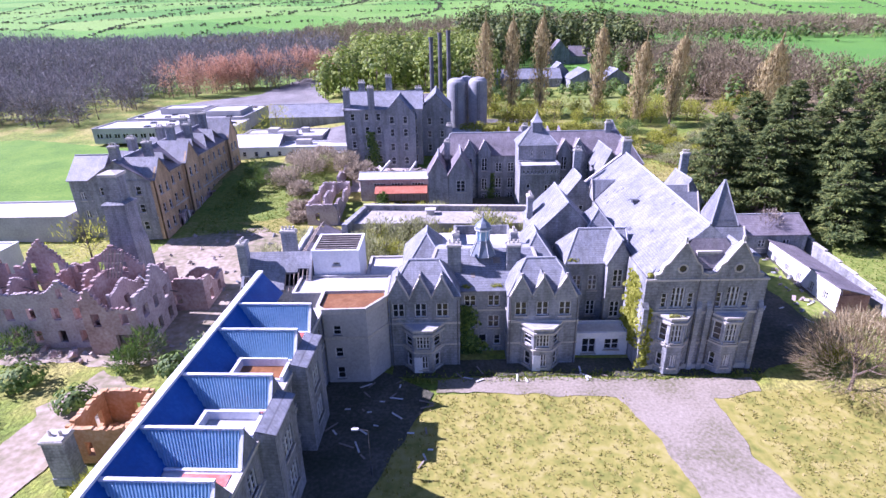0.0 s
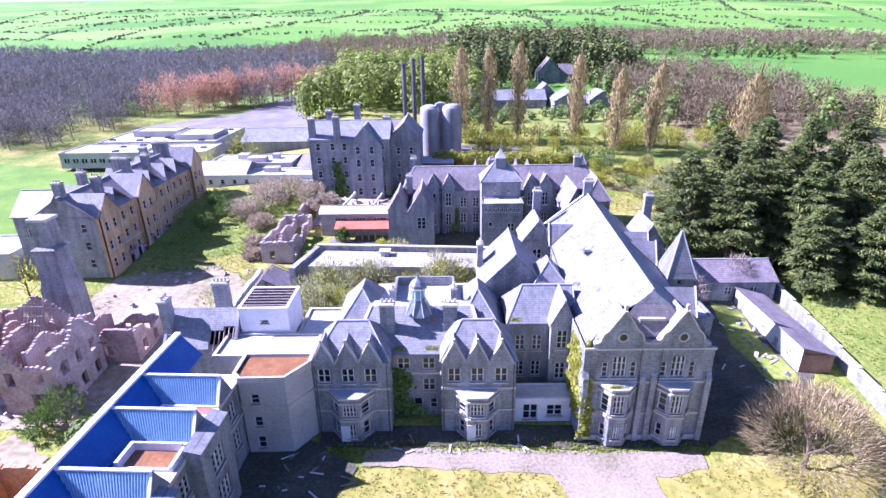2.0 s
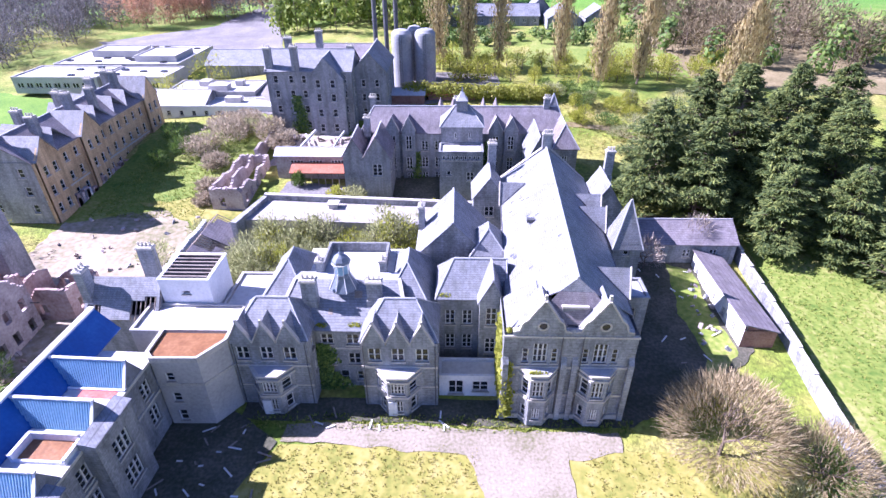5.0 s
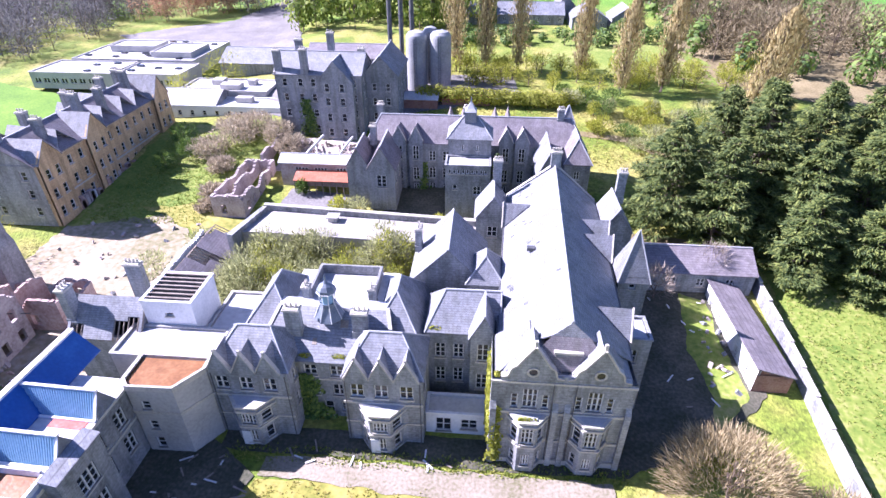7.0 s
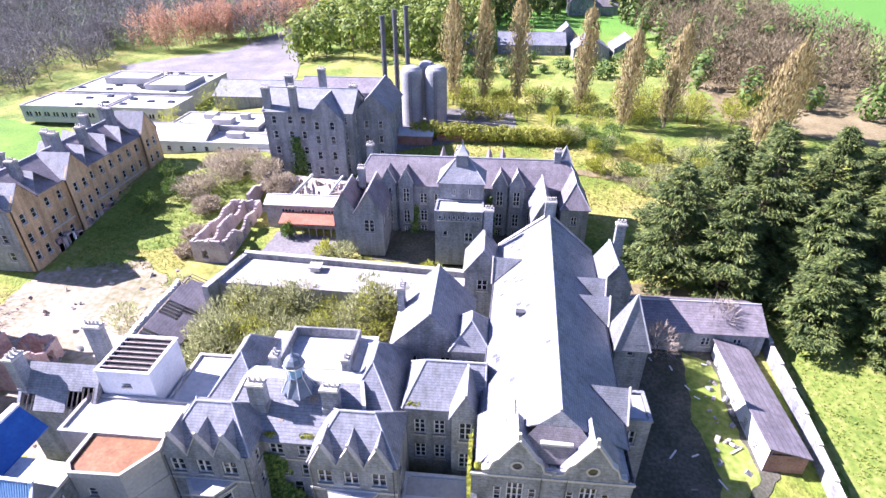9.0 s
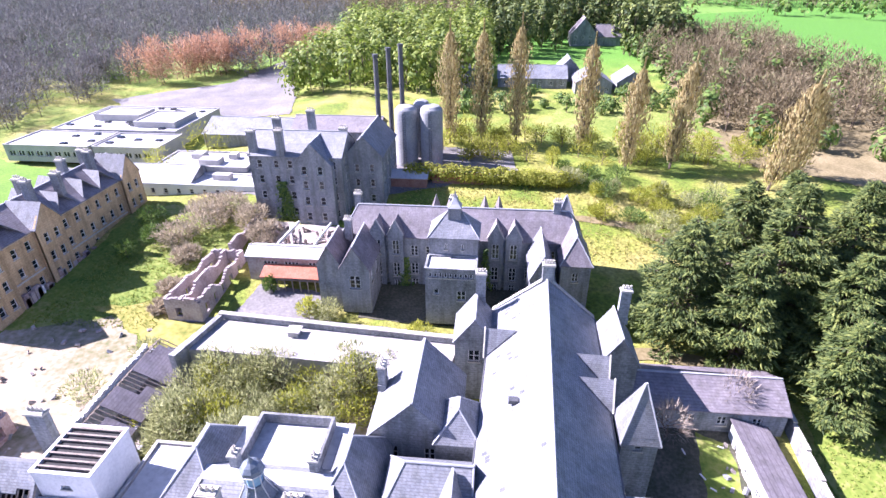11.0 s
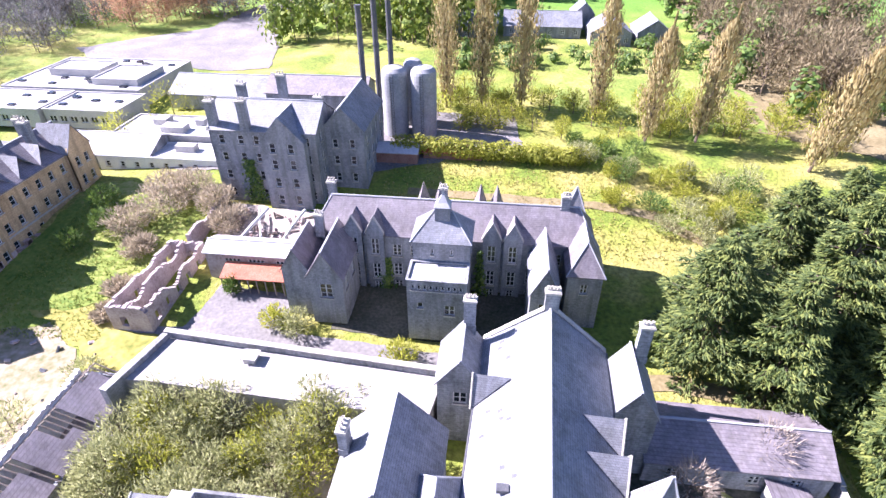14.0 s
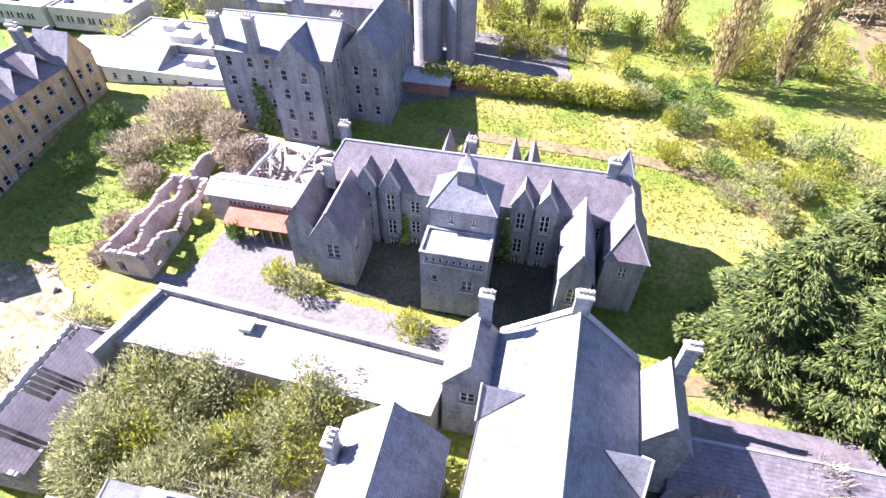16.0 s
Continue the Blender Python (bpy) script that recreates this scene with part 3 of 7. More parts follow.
drape("yellow_court", [(-53, 96), (-40, 100), (-30, 108), (-27, 122), (-38, 135), (-53, 136)], MIXED, "rough green and straw grass of the inner court", 0.02, 2.0, 1.2, "lawn")
drape("car_park", [(-100, 204), (-75, 200), (-40, 195), (-45, 215), (-56, 245), (-60, 290), (-72, 290), (-80, 240), (-112, 214)], ASPHALT, "wide pale asphalt car park", 0.06, 3.0, 1.0, "car park")
drape("silo_yard", [(-8, 138), (20, 148), (30, 152), (28, 166), (-10, 168), (-40, 160), (-40, 140)], ASPHALT, "asphalt yard round the boiler house", 0.04, 2.0, 0.8, "yard")
drape("west_lawn", [(-140, 100), (-72, 108), (-72, 140), (-88, 152), (-130, 165), (-180, 150)], LUSH, "bright green meadow", 0.02, 4.0, 1.0, "lawn")
drape("east_meadow", [(44, 96), (75, 96), (130, 60), (90, 30), (62, 40), (66, 92)], MIXED, "grass beside the yard wall", 0.03, 3.0, 1.0, "lawn")
drape("poplar_meadow", [(35, 165), (62, 160), (88, 165), (80, 195), (60, 222), (45, 215)], MIXED, "bright grass below the poplars", 0.03, 2.5, 1.5, "lawn")
drape("wall_court", [(-15, 95), (20, 92.5), (21, 80), (8, 70), (-16, 72)], DIRT, "pale concrete court inside the wall", 0.02, 1.5, 0.3, "yard")


# ---- front range ----
def wing_gables(parent, gx, gw, y, ze, za, ridge_y, ridge_z, mat=None):
    """Small parapeted gables over a wing's windows, each with its own little roof running back."""
    for x in gx:
        g = Mb()
        f = [(x - gw / 2, y, ze), (x + gw / 2, y, ze), (x, y, za)]
        b = [(px, py + 0.3, pz) for px, py, pz in f]
        g.add(f + b, [(0, 1, 2), (5, 4, 3), (1, 4, 5, 2), (2, 5, 3, 0), (0, 3, 4, 1)])
        part("gable", g, STONE, parent)
        c = Mb()
        for s in (-1, 1):
            a0, a1 = Vector((x + s * (gw / 2 + 0.05), y - 0.08, ze - 0.05)), Vector((x, y - 0.08, za + 0.12))
            d = Vector((0, 0.5, 0))
            up = Vector((s * 0.12, 0, 0.16))
            c.add([a0, a1, a1 + d, a0 + d, a0 + up, a1 + Vector((0, 0, 0.2)), a1 + d + Vector((0, 0, 0.2)), a0 + d + up],
                  [(0, 1, 5, 4), (1, 2, 6, 5), (2, 3, 7, 6), (3, 0, 4, 7), (4, 5, 6, 7), (0, 3, 2, 1)])
        c.box(x - 0.12, x + 0.12, y - 0.02, y + 0.22, za + 0.2, za + 0.6)
        part("coping", c, DRESSED, parent)
        for s in (-1, 1):
            p = [(x, y + 0.3, za), (x, y + 3.0, za), (x + s * gw / 2, y + 0.9, ze), (x + s * gw / 2, y + 0.3, ze)]
            part("roof_slope", Mb().slab(p if s < 0 else p[::-1], 0.1), SLATE, parent)


def bay(parent, x, y, w, d, z0, z1, sill, h, lights, name="bay_window", top="lead", ground=None):
    """A canted bay in dressed stone with mullioned lights, and its own parapet."""
    hw, c = w / 2, min(d, w * 0.28)
    pts = [(x - hw, y), (x - hw + c, y - d), (x + hw - c, y - d), (x + hw, y)]
    for i, (a, b) in enumerate(zip(pts, pts[1:])):
        ln = math.dist(a, b)
        wins = [(ln / 2, sill, ln * (0.72 if i == 1 else 0.6), h, lights if i == 1 else 1, 2)]
        if ground:
            wins.append((ln / 2, ground[0], ln * (0.5 if i == 1 else 0.45), ground[1], 3 if i == 1 else 1, 1))
        wall(parent, a, b, z0, z1, STONE, wins, "bay_wall")
    def grown(k):
        return [(x - hw - k, y), (x - hw + c - k * 0.4, y - d - k), (x + hw - c + k * 0.4, y - d - k), (x + hw + k, y)]
    for z, t in ((z0 + sill - 0.5, 0.22), (z1 - 0.7, 0.28), (z1 - 0.05, 0.25)):
        part("string_course", Mb().prism(grown(0.16), z, z + t), DRESSED, parent)
    if z1 < 6.5:  # a pale boarded door beside a narrow light
        part("door", Mb().box(x - 1.15, x - 0.15, y - d - 0.09, y - d - 0.03, z0 + 0.1, z0 + 2.3).box(x - 1.05, x - 0.7, y - d - 0.12, y - d - 0.085, z0 + 1.2, z0 + 2.1).box(x - 0.6, x - 0.25, y - d - 0.12, y - d - 0.085, z0 + 1.2, z0 + 2.1), WHITEPAINT, parent, "pale painted panelled door")
    part("bay_roof", Mb().prism(grown(-0.25), z1 + 0.1, z1 + 0.22), LEAD, parent)


def front_wing(x0, x1, gx, door_x, label):
    """One of the two projecting three-storey front wings with three gables and a canted bay."""
    y, yb, ze, za = 57.0, 63.5, 9.6, 12.0
    ob = thing("front_wing", ((x0 + x1) / 2, 60, 0), label, "building wing")
    gw = 2.5
    top = [(x - x0, 6.9, 1.45, 1.9, 2, 1) for x in gx]
    wall(ob, (x0, y), (x1, y), 0, ze, STONE, top)
    wall(ob, (x1, y), (x1, yb), 0, ze, STONE, [(2.0, 3.4, 0.9, 1.7, 1, 1), (2.0, 6.9, 0.9, 1.7, 1, 1)])
    wall(ob, (x0, yb), (x0, y), 0, ze, STONE, [(4.4, 3.4, 0.9, 1.7, 1, 1), (4.4, 6.9, 0.9, 1.7, 1, 1)])
    wall(ob, (x1, yb), (x0, yb), 0, ze, STONE)
    wing_gables(ob, gx, gw, y - 0.02, ze - 0.15, za, 60, 12.6)
    hip_roof(ob, x0, x1, y + 0.3, yb + 0.6, ze, 13.0, SLATE, 2.6, 0.15, "x")
    part("string_course", Mb().box(x0 - 0.06, x1 + 0.06, y - 0.14, y - 0.005, 6.0, 6.3).box(x0 - 0.06, x1 + 0.06, y - 0.1, y - 0.005, 3.0, 3.2), DRESSED, ob)
    mid = (x0 + x1) / 2
    bay(ob, mid - 0.2, y - 0.01, 5.0, 1.7, 0, 5.9, 3.4, 1.9, 4, ground=(0.5, 1.9))
    for px in (x0 + 0.25, x1 - 0.25):
        part("drainpipe", Mb().tube((px, y - 0.12, 0.1), (px, y - 0.12, ze - 0.3), 0.06, 0.06, 6), STEEL, ob)
    return ob


front_wing(-7.2, 1.4, (-6.0, -3.3, -0.7), -4.6, "grey limestone front wing with three gables and a canted bay")
front_wing(7.3, 15.8, (8.8, 11.4, 14.1), 9.9, "grey limestone front wing with three gables beside the drive")


def centre_range():
    ob = thing("centre_range", (4.4, 66, 0), "recessed limestone centre range with slate roofs and missing slates", "building")
    y = 60.0
    wall(ob, (1.4, y), (7.3, y), 0, 9.0, STONE, [(1.4, 6.6, 1.5, 1.6, 2, 1), (4.4, 6.6, 1.5, 1.6, 2, 1), (1.4, 3.5, 1.5, 1.8, 2, 1), (4.4, 3.5, 1.5, 1.8, 2, 1), (3.0, 0.3, 1.1, 2.2, 1, 1), (4.9, 0.9, 0.9, 1.5, 1, 1)])
    wall(ob, (15, 63), (15, 74), 0, 9.4, STONE, row(3, 2, 3.2, 5.8, 1.0, 1.7) + row(3, 2, 3.2, 2.4, 1.0, 1.7))
    wall(ob, (-6, 74), (-6, 63), 0, 9.4, STONE, row(3, 2, 3.2, 5.8, 1.0, 1.7))
    wall(ob, (15, 74), (-6, 74), 0, 9.4, STONE, row(5, 2.5, 3.8, 5.8, 1.0, 1.7))
    part("string_course", Mb().box(1.4, 7.3, y - 0.12, y - 0.005, 6.0, 6.25).box(1.3, 7.4, y - 0.2, y - 0.006, 8.8, 9.1), DRESSED, ob)
    # the broad front slope and the flat crown behind it
    part("roof_slope", Mb().slab([(-3.5, 59.6, 9.0), (12.6, 59.6, 9.0), (11.2, 64.8, 12.6), (-1.6, 64.8, 12.6)], 0.15), SLATE, ob)
    part("verge", Mb().slab([(-3.6, 59.6, 9.12), (-3.2, 59.6, 9.12), (-1.2, 64.8, 12.74), (-1.6, 64.8, 12.74)], 0.1).slab([(12.3, 59.6, 9.12), (12.7, 59.6, 9.12), (11.3, 64.8, 12.74), (10.9, 64.8, 12.74)], 0.1), DRESSED, ob)
    part("flat_crown", Mb().box(-1.6, 11.2, 64.8, 66.5, 12.3, 12.55), LEAD, ob)
    part("flat_roof", Mb().box(-1.5, 11.0, 66.5, 73.9, 11.0, 11.3), FELT, ob)
    part("parapet", Mb().box(1.0, 9.0, 73.2, 73.5, 11.3, 12.6).box(1.0, 1.3, 67.0, 73.2, 11.3, 12.6).box(8.7, 9.0, 67.0, 73.2, 11.3, 12.6), GREYSTONE, ob)
    part("back_slope", Mb().slab([(-1.6, 66.5, 12.5), (11.2, 66.5, 12.5), (11.2, 68.0, 11.3), (-1.6, 68.0, 11.3)], 0.15), SLATE, ob)
    # the two cross roofs with high hips
    hip_roof(ob, -6, 0.6, 63, 74, 9.4, 14.0, SLATE, 4.4, 0.25, "y")
    hip_roof(ob, 8.8, 15, 62.6, 74, 9.4, 14.0, SLATE, 4.4, 0.25, "y")
    return ob


cen = centre_range()
for x, y, z, w, h in ((-0.6, 61.6, 10.3, 0.8, 0.9), (5.9, 62.9, 11.2, 0.9, 0.7), (3.0, 61.2, 10.02, 0.5, 0.6), (9.6, 61.9, 10.5, 0.7, 0.8)):
    k = 3.6 / 5.2
    part("slate_gap", Mb().slab([(x, y, z + 0.13), (x + w, y, z + 0.13), (x + w, y + h, z + 0.13 + h * k), (x, y + h, z + 0.13 + h * k)], 0.1), TIMBER, cen, "battens showing where slates are missing")
for cx, cy, zz in ((0.9, 62.4, 14.4), (8.4, 62.6, 14.2)):
    chimney(cx, cy, 10.6, zz, 1.7, 1.0, 3)
for cx, cy in ((1.2, 66.8), (8.9, 67.0)):
    chimney(cx, cy, 11.2, 14.2, 0.8, 0.9, 2)


LEADDARK = mottled("dark_lead", ((0.09, 0.11, 0.14), (0.15, 0.18, 0.22), (0.24, 0.27, 0.31)), 0.8, 7.0, 0.5, 0.0, 0.1)


def cupola(x, y, z0):
    ob = thing("cupola", (x, y, z0), "slender lead-roofed ventilation cupola with a louvred lantern", "cupola")
    part("skirt", Mb().lathe(x, y, [(1.7, z0), (1.4, z0 + 0.6), (0.95, z0 + 1.5), (0.88, z0 + 2.0)], 8, 0.39), LEADDARK, ob)
    for i in range(8):
        a = 0.39 + i * math.pi / 4
        px, py = x + 0.86 * math.cos(a), y + 0.86 * math.sin(a)
        part("post", Mb().tube((px, py, z0 + 2.0), (px, py, z0 + 3.3), 0.06, 0.06, 6), FRAMEPAINT, ob)
        part("rib", Mb().tube((x + 1.71 * math.cos(a), y + 1.71 * math.sin(a), z0 + 0.02), (px * 1.0, py, z0 + 1.95), 0.05, 0.05, 5), FRAMEPAINT, ob)
    part("louvre", Mb().lathe(x, y, [(0.72, z0 + 2.0), (0.72, z0 + 3.3)], 8, 0.39), BLUESHEET, ob)
    part("cornice", Mb().lathe(x, y, [(0.95, z0 + 3.25), (1.15, z0 + 3.4), (1.15, z0 + 3.5)], 8, 0.39), FRAMEPAINT, ob)
    part("dome", Mb().lathe(x, y, [(1.08, z0 + 3.5), (1.02, z0 + 3.85), (0.72, z0 + 4.25), (0.3, z0 + 4.55), (0.1, z0 + 4.9), (0.04, z0 + 5.6)], 8, 0.39), LEADDARK, ob)


cupola(4.6, 63.8, 12.3)


# ---- right front block and long hall ----
def hall_block():
    ob = thing("hall_block", (30, 60, 0), "tall limestone front block with twin shaped gables and two bays", "building")
    x0, x1, y, yb, ze = 22.9, 36.9, 55.6, 62, 12.4
    gx = (26.8, 33.2)
    tops = []
    for g in gx:
        u = g - x0
        tops += [(u, 8.4, 1.5, 2.7, 3, 2), (u - 1.55, 8.4, 0.7, 2.0, 1, 2), (u + 1.55, 8.4, 0.7, 2.0, 1, 2)]
    wall(ob, (x0, y), (x1, y), 0, ze, STONE, tops)
    wall(ob, (x1, y), (x1, yb), 0, ze, STONE, [(3, 8.2, 1.2, 2.6, 2, 2), (3, 4.2, 1.2, 2.4, 2, 2)])
    wall(ob, (x0, yb), (x0, y), 0, ze, STONE, [(3.4, 8.2, 1.2, 2.6, 2, 2), (3.4, 4.2, 1.2, 2.4, 2, 2)])
    for g in gx:  # shaped gables with stepped shoulders
        hw = 3.0
        out = [(-hw, ze - 0.4), (hw, ze - 0.4), (hw, ze + 0.3), (hw - 0.7, ze + 0.5), (hw - 1.0, ze + 1.5), (hw - 1.5, ze + 1.9), (0.9, ze + 2.9), (0, 16.7),
               (-0.9, ze + 2.9), (-hw + 1.5, ze + 1.9), (-hw + 1.0, ze + 1.5), (-hw + 0.7, ze + 0.5), (-hw, ze + 0.3)]
        f = [(g + u, y - 0.1, z) for u, z in out]
        b = [(g + u, y + 0.35, z) for u, z in out]
        n = len(out)
        part("shaped_gable", Mb().add(f + b, [tuple(range(n)), tuple(range(2 * n - 1, n - 1, -1))] + [(i, n + i, n + (i + 1) % n, (i + 1) % n) for i in range(n)]), STONE, ob)
        cp = Mb()
        for i in range(2, n - 1 + 1):
            (u0, z0), (u1, z1) = out[i], out[(i + 1) % n]
            if i == n - 1:
                break
            nx, nz = (z0 - z1), (u1 - u0)
            ln = math.hypot(nx, nz)
            nx, nz = -nx / ln * 0.16, -nz / ln * 0.16
            q = [(g + u0, z0), (g + u1, z1), (g + u1 + nx, z1 + nz), (g + u0 + nx, z0 + nz)]
            cp.add([(a, y - 0.2, c) for a, c in q] + [(a, y + 0.45, c) for a, c in q], [(0, 1, 2, 3), (7, 6, 5, 4), (0, 4, 5, 1), (1, 5, 6, 2), (2, 6, 7, 3), (3, 7, 4, 0)])
        cp.box(g - 0.14, g + 0.14, y - 0.04, y + 0.24, 16.75, 17.4)
        part("coping", cp, DRESSED, ob, weld=True)
        r = Mb()
        for i in range(14):
            a0, a1 = 2 * math.pi * i / 14, 2 * math.pi * (i + 1) / 14
            p = [(g + rr * math.cos(a), 13.6 + rr * math.sin(a)) for rr, a in ((0.42, a0), (0.42, a1), (0.62, a1), (0.62, a0))]
            r.add([(a, y - 0.2, c) for a, c in p] + [(a, y - 0.09, c) for a, c in p], [(0, 1, 2, 3), (0, 4, 5, 1), (2, 6, 7, 3)])
        part("roundel", r, DRESSED, ob, weld=True)
        part("roundel_glass", Mb().add([(g + 0.42 * math.cos(2 * math.pi * i / 14), y - 0.115, 13.6 + 0.42 * math.sin(2 * math.pi * i / 14)) for i in range(14)], [tuple(range(14))]), glass, ob)
        for s in (-1, 1):
            p = [(g, y + 0.35, 16.3), (g, y + 3.4, 16.3), (g + s * 2.9, y + 3.0, ze + 0.3), (g + s * 2.9, y + 0.35, ze + 0.3)]
            part("roof_slope", Mb().slab(p if s < 0 else p[::-1], 0.12), SLATE, ob)
        bay(ob, g, y - 0.01, 4.0, 1.3, 0, 7.6, 4.4, 2.5, 3, ground=(0.9, 1.8))
    part("parapet", Mb().box(28.9, 31.1, y - 0.06, y + 0.3, ze - 0.3, 13.1), GREYSTONE, ob)
    part("chimney_block", Mb().box(28.9, 31.4, y + 1.25, y + 2.1, ze, 14.9), GREYSTONE, ob)
    part("chimney_cap", Mb().box(28.75, 31.55, y + 1.1, y + 2.25, 14.9, 15.15), DRESSED, ob)
    part("block_roof", Mb().box(x0 + 0.3, x1 - 0.3, y + 0.4, 61.9, ze - 0.25, ze - 0.05), LEAD, ob)
    for qx, s in ((x0 + 0.35, 1), (x1 - 0.35, -1)):
        p = [(qx, y + 0.4, ze + 0.05), (qx, 61.9, ze + 0.05), (qx + s * 3.4, 61.9, 15.0), (qx + s * 3.4, y + 2.6, 15.0)]
        part("roof_slope", Mb().slab(p if s < 0 else p[::-1], 0.12), SLATE, ob)
    part("lead_flat", Mb().box(28.6, 31.4, y + 0.3, y + 1.25, ze + 0.1, ze + 0.3), LEAD, ob)
    part("string_course", Mb().box(x0 - 0.08, x1 + 0.08, y - 0.15, y - 0.006, 7.7, 8.0).box(x0 - 0.08, x1 + 0.08, y - 0.13, y - 0.007, 3.5, 3.8).box(x0 - 0.08, x1 + 0.08, y - 0.18, y - 0.008, 12.0, 12.25).box(x0 - 0.1, x1 + 0.1, y - 0.25, y - 0.009, 0, 0.7), DRESSED, ob)
    for bx in (x0 + 0.3, 29.4, 30.6, x1 - 0.3):
        part("buttress", Mb().box(bx - 0.3, bx + 0.3, y - 0.45, y - 0.01, 0, 8.5).slab([(bx - 0.3, y - 0.45, 8.5), (bx + 0.3, y - 0.45, 8.5), (bx + 0.3, y - 0.01, 9.3), (bx - 0.3, y - 0.01, 9.3)], 0.02), STONE, ob)
    for bx in (29.0, 31.2):
        part("drainpipe", Mb().tube((bx, y - 0.14, 0.1), (bx, y - 0.14, 12.2), 0.06, 0.06, 6), STEEL, ob)
    return ob


hall_block()


def hall_xy(a, y):
    """A point of the hall: a metres east of its ridge line, which swings slightly east on its way north."""
    return (30.35 + a + (y - 58.5) * 0.046, y - a * 0.046)


def long_hall():
    ob = thing("long_hall", (31, 76, 0), "long hall with a great slate roof, its western slope bright", "hall")
    w, e, y0, y1, ze, zr = -7.0, 6.7, 59.2, 94.6, 12.3, 17.9
    def at(a, y, z):
        return (*hall_xy(a, y), z)
    wall(ob, hall_xy(w + 0.3, y1), hall_xy(w + 0.3, y0), 0, ze, STONE, row(7, 4, 4.6, 7.5, 1.4, 2.8, 2, 2))
    wall(ob, hall_xy(e - 0.3, y0), hall_xy(e - 0.3, y1), 0, ze, STONE, row(7, 4, 4.6, 7.5, 1.4, 2.8, 2, 2) + row(7, 4, 4.6, 3.0, 1.4, 2.4, 2, 2))
    wall(ob, hall_xy(e - 0.3, y1), hall_xy(w + 0.3, y1), 0, ze, STONE)
    fz = zr - (zr - ze) * 1.75 / -w
    part("roof_slope", Mb().slab([at(w, y1, ze), at(w, y0 + 0.2, ze), at(-1.75, 57.6, fz), at(0, 58.0, zr), at(0, y1, zr)], 0.16), SLATE, ob, "sunlit western slope of worn slates")
    part("roof_slope", Mb().slab([at(e, y0 + 0.2, ze), at(e, y1, ze), at(0, y1, zr), at(0, 58.0, zr), at(1.75, 57.6, zr - (zr - ze) * 1.75 / e)], 0.16), SLATE, ob)
    part("roof_slope", Mb().slab([at(-1.75, 57.6, fz), at(1.75, 57.6, fz), at(0, 58.0, zr)], 0.14), SLATE, ob)
    part("roof_slope", Mb().slab([at(-4.6, 56.3, 13.2), at(4.6, 56.3, 13.2), at(1.75, 57.62, fz), at(-1.75, 57.62, fz)], 0.14), SLATE_PURPLE, ob)
    gb = [(w + 0.1, ze - 0.2), (e - 0.1, ze - 0.2), (0, zr + 0.35)]
    part("gable", Mb().add([at(a, y1, z) for a, z in gb] + [at(a, y1 + 0.45, z) for a, z in gb], [(0, 1, 2), (5, 4, 3), (0, 2, 5, 3), (1, 4, 5, 2), (0, 3, 4, 1)]), STONE, ob)
    cp = Mb()
    for k in (w, e):
        p = [at(k, y1 - 0.1, ze + 0.15), at(0, y1 - 0.1, zr + 0.36), at(0, y1 + 0.55, zr + 0.36), at(k, y1 + 0.55, ze + 0.15)]
        cp.slab(p if k > 0 else p[::-1], 0.16)
    part("coping", cp, DRESSED, ob)
    part("ridge", Mb().tube(at(0, 58.0, zr + 0.03), at(0, y1, zr + 0.03), 0.16, 0.16, 6), LEAD, ob)
    for k, tilt in ((w - 0.1, 1), (e + 0.1, -1)):
        part("gutter", Mb().tube(at(k, y0 + 0.3, ze - 0.12), at(k, y1, ze - 0.12), 0.11, 0.11, 6), STEEL, ob)
    # triangular dormers along the eaves
    for yy, s in ((64.2, 1), (79.3, 1), (83.2, 1), (86.5, -1)):
        k = e + 0.25 if s > 0 else w - 0.25
        i = k - s * 3.7
        f = [(k, yy - 1.7, 12.0), (k, yy + 1.7, 12.0), (k, yy, 15.2)]
        part("dormer_wall", Mb().add([at(*q) for q in f] + [at(a - s * 0.25, y, z) for a, y, z in f], [(0, 1, 2), (5, 4, 3), (0, 2, 5, 3), (1, 4, 5, 2), (0, 3, 4, 1)]), STONE, ob)
        for j in (-1, 1):
            p = [at(k + s * 0.2, yy, 15.3), at(i, yy, 15.3), at(k + s * 0.2, yy + j * 1.9, 12.1)]
            part("dormer_roof", Mb().slab(p if s * j > 0 else p[::-1], 0.1), SLATE, ob)
            part("dormer_coping", Mb().tube(at(k + s * 0.12, yy, 15.4), at(k + s * 0.12, yy + j * 1.85, 12.2), 0.12, 0.12, 5), DRESSED, ob)
    sx, sy = hall_xy(-3.6, 74.6)
    part("skylight", Mb().box(sx - 0.5, sx + 0.5, sy - 0.35, sy + 0.35, 15.2, 15.65), STEEL, ob)
    gap = random.Random(8)
    for _ in range(16):  # slipped slates
        a, y = gap.uniform(-6.2, -0.8), gap.uniform(61, 93)
        z = zr + (zr - ze) * a / -w
        q = 0.22 * (zr - ze) / -w
        part("slipped_slate", Mb().slab([at(a - 0.22, y - 0.2, z - q + 0.03), at(a + 0.22, y - 0.16, z + q + 0.03), at(a + 0.22, y + 0.16, z + q + 0.03), at(a - 0.22, y + 0.2, z - q + 0.03)], 0.025), STEEL, ob)
    return ob


long_hall()
chimney(32.1, 94.9, 16.2, 20.2, 1.5, 0.8, 4)


